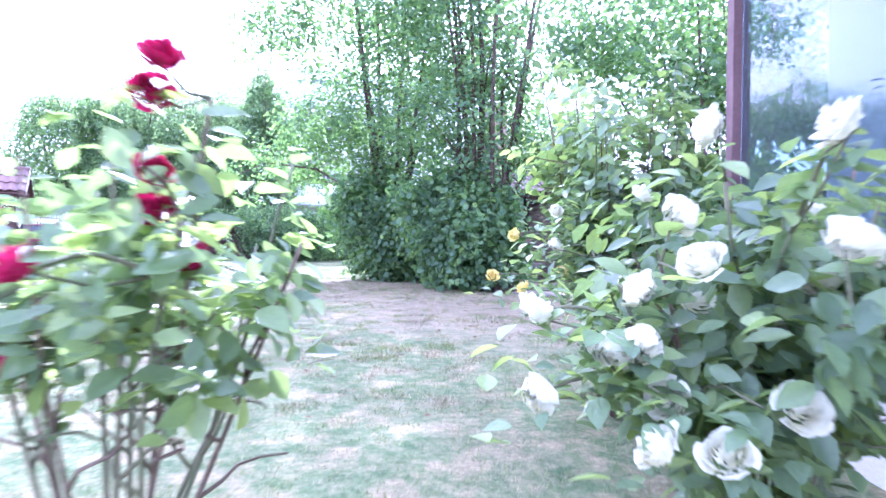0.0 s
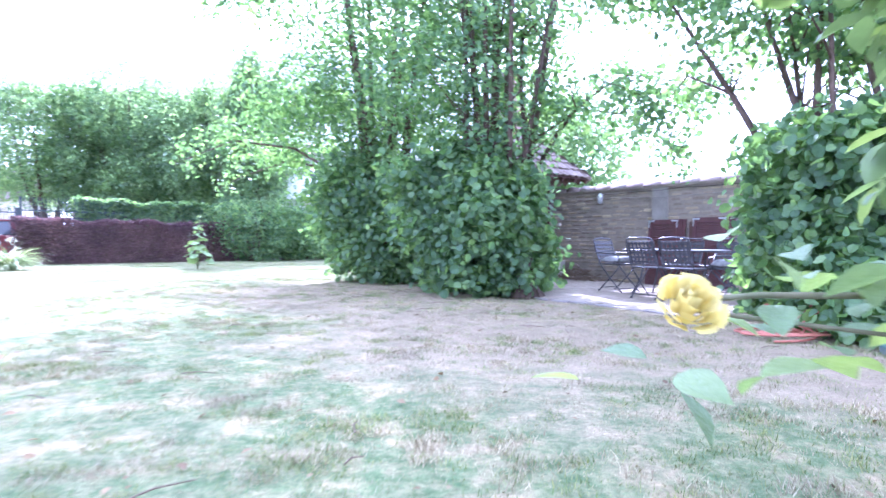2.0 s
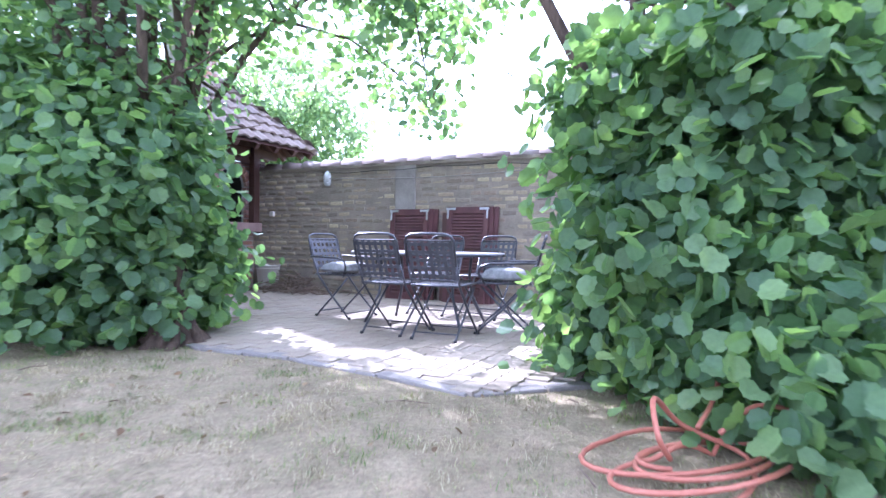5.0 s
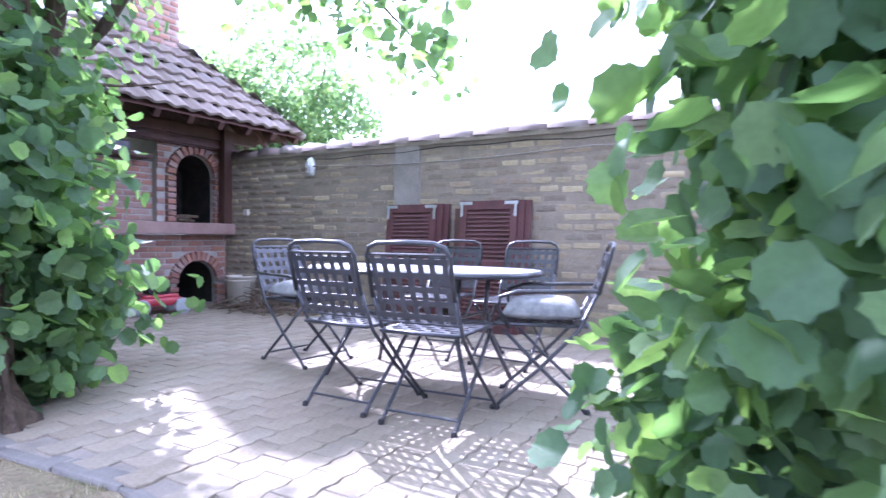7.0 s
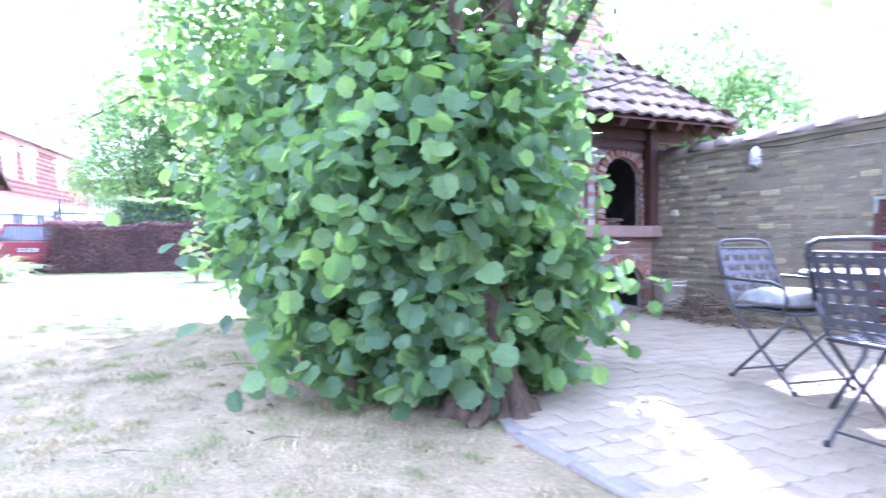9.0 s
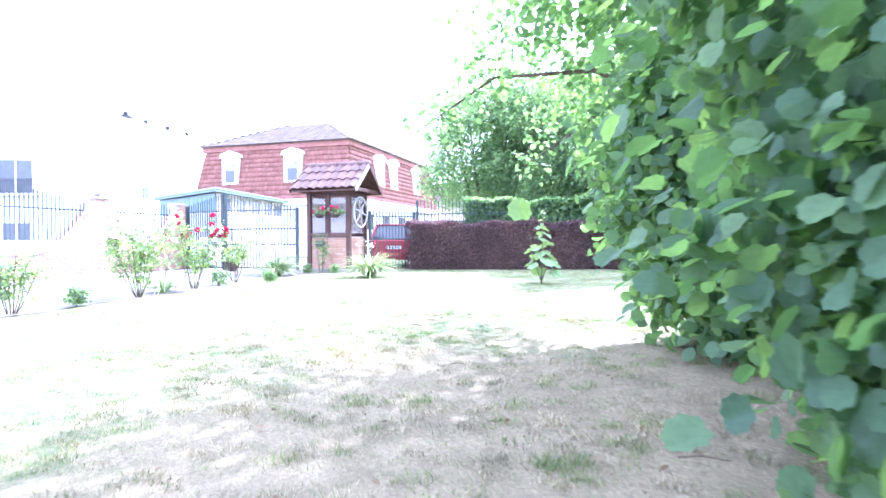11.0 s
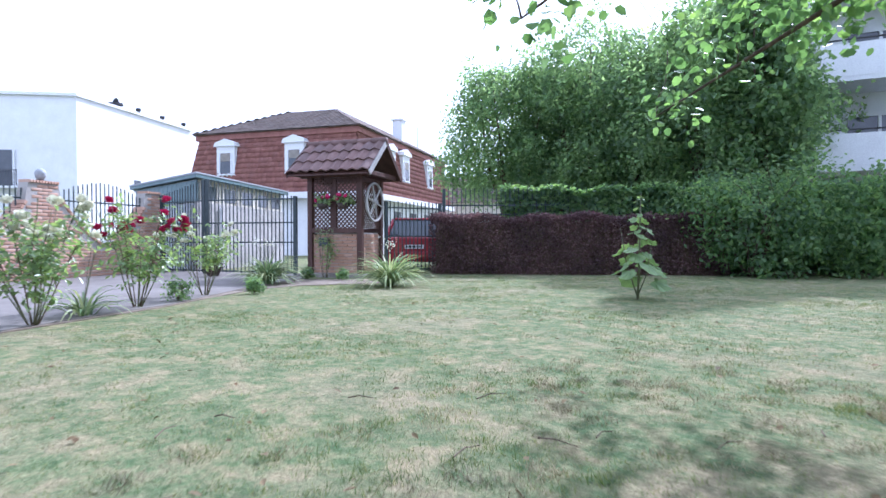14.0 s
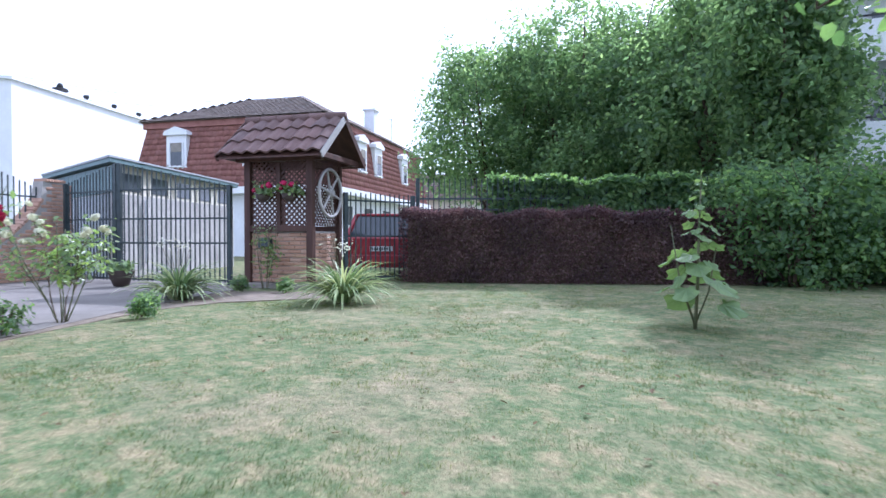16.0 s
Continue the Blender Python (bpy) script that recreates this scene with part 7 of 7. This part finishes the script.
# roses along the drive
rose_bush("white rose bush in the bed along the drive", -10.35, 12.05, 1.45, 0.75, 12, 260, 0.065, 44, M_PETAL_WHITE, 0, 0.2, 0.085)
rose_bush("red rose bush in the bed along the drive", -11.35, 13.3, 1.4, 0.72, 11, 230, 0.065, 24, M_PETAL_RED, 0, 0.3, 0.085)
rose_bush("pale rose bush with bare lower canes beside the drive", -12.4, 14.55, 1.3, 0.62, 9, 150, 0.065, 18, M_PETAL_WHITE, 0, 0.5, 0.075)
rose_bush("small pink-white rose bush beside the drive", -9.0, 10.2, 0.95, 0.4, 8, 130, 0.06, 3, M_PETAL_WHITE, 0, 0.1, 0.04)
rose_bush("thin young rose climbing before the well house", -14.85, 18.2, 1.25, 0.25, 5, 70, 0.06, 0, M_PETAL_WHITE, 0, 0.15, 0.04)
for x, y, s in ((-11.8, 13.95, 0.3), (-9.45, 11.0, 0.25), (-12.2, 15.3, 0.2), (-14.6, 17.6, 0.22), (-13.9, 18.1, 0.2), (-12.9, 15.6, 0.18)):
    sh = thing("low_shrub", "small rounded green shrub at the bed edge", "shrub", x, y, 0.02, group="bed edging shrubs")
    p, o = crown_points([(0, 0, s * 0.6, s * 0.7, s * 0.7, s * 0.6)], 60, 8, 0.03, 0.3)
    leaf_cloud("foliage", p, o, 0.045, 0.3, M_IVY, sh, OVAL_LEAF)
    sb2 = bmesh.new()
    for k in range(6):
        a = k * 1.05
        tube(sb2, [(0, 0, 0), (math.cos(a) * s * 0.4, math.sin(a) * s * 0.4, s * 0.9)], [0.006, 0.003], 5)
    part("stem", sb2, M_TWIG, sh)

for x, y, n, l, lab in ((-11.95, 17.95, 240, 1.0, "large clump of cream-striped strap leaves before the well"), (-14.0, 16.35, 200, 0.9, "clump of cream-striped strap leaves before the gate"), (-10.9, 12.6, 40, 0.6, "small tuft of striped strap leaves among the roses")):
    yu = thing("striped_lily", lab, "plant", x, y, 0.015)
    spiky("strap_leaves", n, l, 0.02, 1.9, M_STRAP, yu, 0.0, 0.14, (0.6, 1.45))
    fs = bmesh.new()
    for k in range(9 if n > 100 else 3):
        a = rng.uniform(0, 6.28)
        r = rng.uniform(0.05, 0.3)
        tube(fs, [(0, 0, 0.1), (math.cos(a) * r * 0.5, math.sin(a) * r * 0.5, 0.5), (math.cos(a) * r, math.sin(a) * r, rng.uniform(0.75, 0.95))], [0.005, 0.004, 0.003], 5)
    part("flower_stalk", fs, M_STEM, yu)
    p, o = crown_points([(0, 0, 0.85, 0.3, 0.3, 0.12)], 16 if n > 100 else 4, 4, 0.02, 0.2)
    leaf_cloud("florets", p, o, 0.035, 0.3, M_PETAL_WHITE, yu, OVAL_LEAF)

# hollyhock alone in the lawn
hh = thing("hollyhock", "tall pale green hollyhock growing alone in the lawn", "plant", -7.38, 19.25, 0)
hs = bmesh.new()
tube(hs, [(0, 0, 0), (0.02, 0.01, 0.5), (0.03, 0, 1.0), (0.05, 0.0, 1.62)], [0.02, 0.017, 0.012, 0.005], 7)
tube(hs, [(0, 0, 0.05), (-0.12, -0.1, 0.5), (-0.2, -0.16, 1.1)], [0.014, 0.01, 0.004], 6)
tube(hs, [(0, 0, 0.05), (0.1, 0.1, 0.4), (0.16, 0.14, 0.9)], [0.012, 0.009, 0.004], 6)
part("stem", hs, M_STEM, hh, "", True)
for k in range(38):
    f = k / 37
    z = 0.3 + 1.28 * f + random.uniform(-0.08, 0.08)
    r = (0.36 * (1 - f) ** 1.3 + 0.03) * random.uniform(0.6, 1.2)
    a = k * 2.4
    key = "hollyhock"
    if key not in LEAF_ME:
        me = bpy.data.meshes.new("leaf")
        v, fc = [(0, 0, 0)], []
        for j in range(17):
            t = math.pi * (0.08 + 1.84 * j / 16) - math.pi / 2
            rr = 0.5 * (1 + 0.16 * math.cos(t * 5)) * (1.0 if 0 < j < 16 else 0.7)
            v.append((math.cos(t + math.pi / 2 + math.pi / 2) * rr, 0.3 + math.sin(t + math.pi) * rr * -1, 0.05 * math.cos(t * 5)))
        fc = [(0, j, j + 1) for j in range(1, 17)]
        me.from_pydata(v, [], fc)
        me.materials.append(M_MALLOW)
        LEAF_ME[key] = me
    ob = new("leaf", LEAF_ME[key])
    ob.parent = hh
    ob.matrix_basis = Matrix.Translation((math.cos(a) * r * 0.8 + 0.03 * f, math.sin(a) * r * 0.8, z)) @ Euler((-0.9 + 0.5 * random.random(), random.uniform(-0.4, 0.4), a - math.pi / 2)).to_matrix().to_4x4() @ Matrix.Scale((0.29 * (1 - f) ** 1.3 + 0.06) * random.uniform(0.7, 1.2), 4)

# potted plant on the drive
pp = thing("plant_pot", "dark brown bowl pot with a low green plant", "potted plant", -17.0, 16.35, 0.037)
part("pot", lathe(bmesh.new(), [(0.13, 0), (0.2, 0.18), (0.24, 0.28), (0.25, 0.3), (0.22, 0.3), (0.18, 0.2)], 20), M_DARK_POT, pp, "", True)
p, o = crown_points([(0, 0, 0.36, 0.22, 0.22, 0.1)], 40, 6, 0.03, 0.2)
leaf_cloud("foliage", p, o, 0.08, 0.3, M_MALLOW, pp, OVAL_LEAF)

# ---- pieces of the setting: pavers, wall bricks, coping, kerb ----
def inside(poly, x, y):
    c = False
    n = len(poly)
    for i in range(n):
        (x1, y1), (x2, y2) = poly[i], poly[(i + 1) % n]
        if (y1 > y) != (y2 > y) and x < (x2 - x1) * (y - y1) / (y2 - y1) + x1:
            c = not c
    return c


def paver_mesh():
    """A zigzag interlocking paver, 0.22 by 0.14, softened top edge."""
    l, w, zg = 0.2275, 0.1435, 0.012
    out = [(-l / 2, -w / 2 + zg), (-l / 4, -w / 2 - zg * 0.2), (0, -w / 2 + zg), (l / 4, -w / 2 - zg * 0.2), (l / 2, -w / 2 + zg), (l / 2, w / 2 + zg), (l / 4, w / 2 - zg * 0.2), (0, w / 2 + zg), (-l / 4, w / 2 - zg * 0.2), (-l / 2, w / 2 + zg)]
    me = bpy.data.meshes.new("paver")
    v = [(x, y, -0.03) for x, y in out] + [(x, y, 0.0) for x, y in out] + [(x * 0.97, y * 0.96, 0.004) for x, y in out]
    n = len(out)
    f = [tuple(range(2 * n, 3 * n))]
    for k in range(n):
        j = (k + 1) % n
        f += [(k, j, n + j, n + k), (n + k, n + j, 2 * n + j, 2 * n + k)]
    me.from_pydata(v, [], f)
    return me


patio = thing("patio", "patio of worn grey interlocking concrete pavers", "patio", 0, 0, 0, kind="structure")
PM = paver_mesh()
PM.materials.append(M_PAVER[0])
ang = radians(WALL_TURN + 90)
ca, sa = math.cos(ang), math.sin(ang)
spots = []
for i in range(-40, 60):
    for j in range(-60, 80):
        u, v = i * 0.232 + (j % 2) * 0.116, j * 0.148
        x, y = 3.0 + u * ca - v * sa, 12.0 + u * sa + v * ca
        if all(inside(PATIO, x + 0.06 * dx, y + 0.06 * dy) for dx, dy in ((-1, 0), (1, 0), (0, -1), (0, 1))):
            spots.append((x, y))
spots.sort(key=lambda s: (s[0] - 2.7) ** 2 + (s[1] - 10.3) ** 2)
for x, y in spots[:300]:
    ob = new("paver", PM)
    ob.parent = patio
    ob.matrix_basis = pose(x, y, 0.026 + rng.uniform(-0.002, 0.003), rng.uniform(-0.6, 0.6), rng.uniform(-0.6, 0.6), math.degrees(ang) + rng.uniform(-0.8, 0.8))
rest = np.array([(x, y, 0.026 + rng.uniform(-0.002, 0.003)) for x, y in spots[300:]])
n = len(rest)
tv = [v.co[:] for v in PM.vertices]
tf = [tuple(p.vertices) for p in PM.polygons]
me = scatter("paving", tv, tf, rest, np.tile([ca, sa, 0], (n, 1)), np.tile([-sa, ca, 0], (n, 1)), np.tile([0, 0, 1.0], (n, 1)), 1.0)
linked("paving", me, M_PAVER[1], patio)["kind"] = "stuff"

edge = PATIO[:6]
for (x0, y0), (x1, y1) in zip(edge, edge[1:]):
    l = math.hypot(x1 - x0, y1 - y0)
    m = max(1, round(l / 0.5))
    for k in range(m):
        f = (k + 0.5) / m
        kb = part("kerb_stone", boxed((0, 0, 0), (l / m - 0.012, 0.11, 0.13), bevel=0.012), M_OLD_CONCRETE, patio)
        kb.matrix_basis = pose(x0 + (x1 - x0) * f, y0 + (y1 - y0) * f, -0.042 + rng.uniform(-0.006, 0.004), rng.uniform(-1.5, 1.5), rng.uniform(-1, 1), math.degrees(math.atan2(y1 - y0, x1 - x0)))

wall_bricks = [(x - 0.5, y, z, a, b, c) for x, y, z, a, b, c in brick_boxes(WALL_LEN + 0.4, WALL_H - 0.02, 0.225, 0.064, 0.028, 0.04, 0.014, 0.005, 0.35) if not 3.05 < x < 3.45 and rng.uniform() > 0.07]
wall_bricks.sort(key=lambda it: abs(it[0] - 3.4) + 0.6 * abs(it[2] - 1.2))
ROUGH = [brick_mesh("brick", 0.05) for _ in range(6)]
lay("brick", wall_bricks, ROUGH, M_BRICK_Y, garden_wall, 300, None, "brickwork")
for k in range(int(WALL_LEN / 0.4) + 1):
    ct = bmesh.new()
    x0 = k * 0.4 - 0.4
    prof = [(0.17 * math.cos(math.pi * j / 8), 0.09 * math.sin(math.pi * j / 8)) for j in range(9)]
    r0 = [ct.verts.new((x0, 0.13 + a * 1.2, WALL_H + 0.045 + b * 1.45)) for a, b in prof]
    r1 = [ct.verts.new((x0 + 0.43, 0.13 + a * 0.9, WALL_H + 0.03 + b * 0.95)) for a, b in prof]
    for j in range(8):
        ct.faces.new((r0[j], r0[j + 1], r1[j + 1], r1[j]))
    ct.faces.new(r0[::-1])
    ct.faces.new(r1)
    part("coping_tile", ct, M_COPING, garden_wall, "", True)

cable = thing("cable", "thin pale cable slung along the brick garden wall", "cable", WALL_A.x, WALL_A.y, 0, WALL_TURN)
cpts = [(1.35 + 0.25 * k, -0.035, 1.83 - 0.05 * abs(math.sin(0.9 * k * 0.25))) for k in range(30)]
part("lead", tube(bmesh.new(), cpts, [0.007] * len(cpts), 6), M_CONCRETE, cable, "", True)

# ---- grass ----
TUFT, TF = [], []
for k in range(9):
    a = 2.4 * k
    lean = 0.3 + 0.5 * ((k * 7) % 5) / 5
    bx, by = 0.9 * math.sqrt(k / 9) * math.cos(a * 1.7), 0.9 * math.sqrt(k / 9) * math.sin(a * 1.7)
    sx, sy = -math.sin(a) * 0.05, math.cos(a) * 0.05
    h = 0.45 + 0.5 * ((k * 3) % 4) / 4
    i = len(TUFT)
    TUFT += [(bx - sx, by - sy, 0), (bx + sx, by + sy, 0), (bx + math.cos(a) * lean, by + math.sin(a) * lean, h)]
    TF += [(i, i + 1, i + 2)]


def lawn(name, count, size, material, dry):
    x = rng.uniform(-13.5, 5.0, count)
    y = rng.uniform(0.4, 25.0, count)
    worn = np.zeros(count)
    for cx, cy, rad in ((1.4, 8.8, 3.8), (-1.0, 12.0, 3.6), (3.8, 6.4, 2.6)):
        d = np.hypot(x - cx, y - cy)
        worn = np.maximum(worn, np.clip((rad - d) / (rad * 0.65), 0, 1))
    patch = 0.5 + 0.25 * np.sin(x * 1.3 + 2 * np.sin(y * 0.7)) + 0.25 * np.sin(y * 1.9 + 1.5 * np.sin(x * 1.1 + 1))
    patch = np.clip(patch + rng.normal(size=count) * 0.2, 0, 1)
    worn = worn * np.clip(0.35 + patch, 0, 1) * 0.85
    p_keep = np.clip(0.45 + worn, 0, 1) * (1.15 - patch) if dry else np.clip(1 - worn * 0.8, 0, 1) * (0.3 + 0.9 * patch)
    ok = rng.uniform(size=count) < p_keep
    ok &= (x * 0.83 + y * 0.02 > -11.5)
    # left of the bed line is drive
    ok &= ~((x < -8.2 - (y - 9.5) * 0.72) & (y < 18.2))
    ok &= ~((x < -14.2) | ((y - 20.4) > (x + 14.3) * 0.86))
    keep = [bool(a) and not inside(PATIO, float(px), float(py)) and not (px > 4.2 and py < 9) for a, px, py in zip(ok, x, y)]
    x, y = x[keep], y[keep]
    n = len(x)
    a = rng.uniform(0, 2 * math.pi, n)
    z = np.zeros(n)
    right = np.stack([np.cos(a), np.sin(a), z], 1)
    fwd = np.stack([-np.sin(a), np.cos(a), z], 1)
    upv = unit(np.stack([rng.normal(size=n) * 0.25, rng.normal(size=n) * 0.25, np.ones(n)], 1))
    me = scatter(name, TUFT, TF, np.stack([x, y, z - 0.012], 1), right, fwd, upv, size * rng.uniform(0.5, 1.25, n))
    ob = linked(name, me, material)
    tagged(ob, "short uneven lawn grass" if not dry else "dry straw-coloured grass on worn ground", "grass", kind="stuff")


lawn("grass", 115000, 0.05, M_GRASS, False)
lawn("dry_grass", 115000, 0.045, M_DRY, True)



def clumps(name, count, each, material, label):
    """Grass that stands in small clumps on the worn ground."""
    cx, cy = rng.uniform(-5.5, 4.6, count), rng.uniform(3.2, 15.5, count)
    x = np.repeat(cx, each) + rng.normal(size=count * each) * 0.045
    y = np.repeat(cy, each) + rng.normal(size=count * each) * 0.045
    keep = [not inside(PATIO, float(a), float(b)) and not (a > 4.0 and b > 6.2) for a, b in zip(x, y)]
    x, y = x[keep], y[keep]
    n = len(x)
    a = rng.uniform(0, 2 * math.pi, n)
    z = np.zeros(n)
    me = scatter(name, TUFT, TF, np.stack([x, y, z - 0.01], 1), np.stack([np.cos(a), np.sin(a), z], 1), np.stack([-np.sin(a), np.cos(a), z], 1), unit(np.stack([rng.normal(size=n) * 0.3, rng.normal(size=n) * 0.3, np.ones(n)], 1)), 0.055 * rng.uniform(0.6, 1.3, n))
    tagged(linked(name, me, material), label, "grass", kind="stuff")


clumps("grass_clumps", 700, 10, M_GRASS, "small green grass clumps on worn ground")
clumps("straw_clumps", 1200, 11, M_DRY, "small straw-coloured grass clumps on worn ground")

litter = thing("fallen_leaves", "scattered dry brown leaves and twigs on the lawn", "leaf litter", kind="stuff")
n = 900
lx, ly = rng.uniform(-10, 4, n), rng.uniform(3, 18, n)
ok = [not inside(PATIO, float(a), float(b)) and a > -8.0 - (b - 9.5) * 0.6 for a, b in zip(lx, ly)]
lx, ly = lx[ok], ly[ok]
n = len(lx)
r, f, u = leaf_frames(np.tile([0, 0, 1.0], (n, 1)) + rng.normal(size=(n, 3)) * 0.25)
me = scatter("dry_leaf_litter", OVAL_LEAF, LEAF_FACES, np.stack([lx, ly, np.full(n, 0.025)], 1), r, f, u, rng.uniform(0.025, 0.055, n))
linked("dry_leaf_litter", me, M_DEAD_LEAF, litter)["kind"] = "stuff"
sb3 = bmesh.new()
for k in range(90):
    x, y, a, l = rng.uniform(-6, 3.6), rng.uniform(4, 15), rng.uniform(0, 3.14), rng.uniform(0.06, 0.26)
    if inside(PATIO, x, y):
        continue
    d = Vector((math.cos(a), math.sin(a), 0)) * l
    p = Vector((x, y, 0.03))
    tube(sb3, [p, p + d * 0.5 + Vector((0, 0, 0.012)), p + d + Vector((0.02, 0.01, 0.0))], [0.004, 0.0035, 0.002], 5)
part("dry_sticks", sb3, M_TWIG, litter)["kind"] = "stuff"
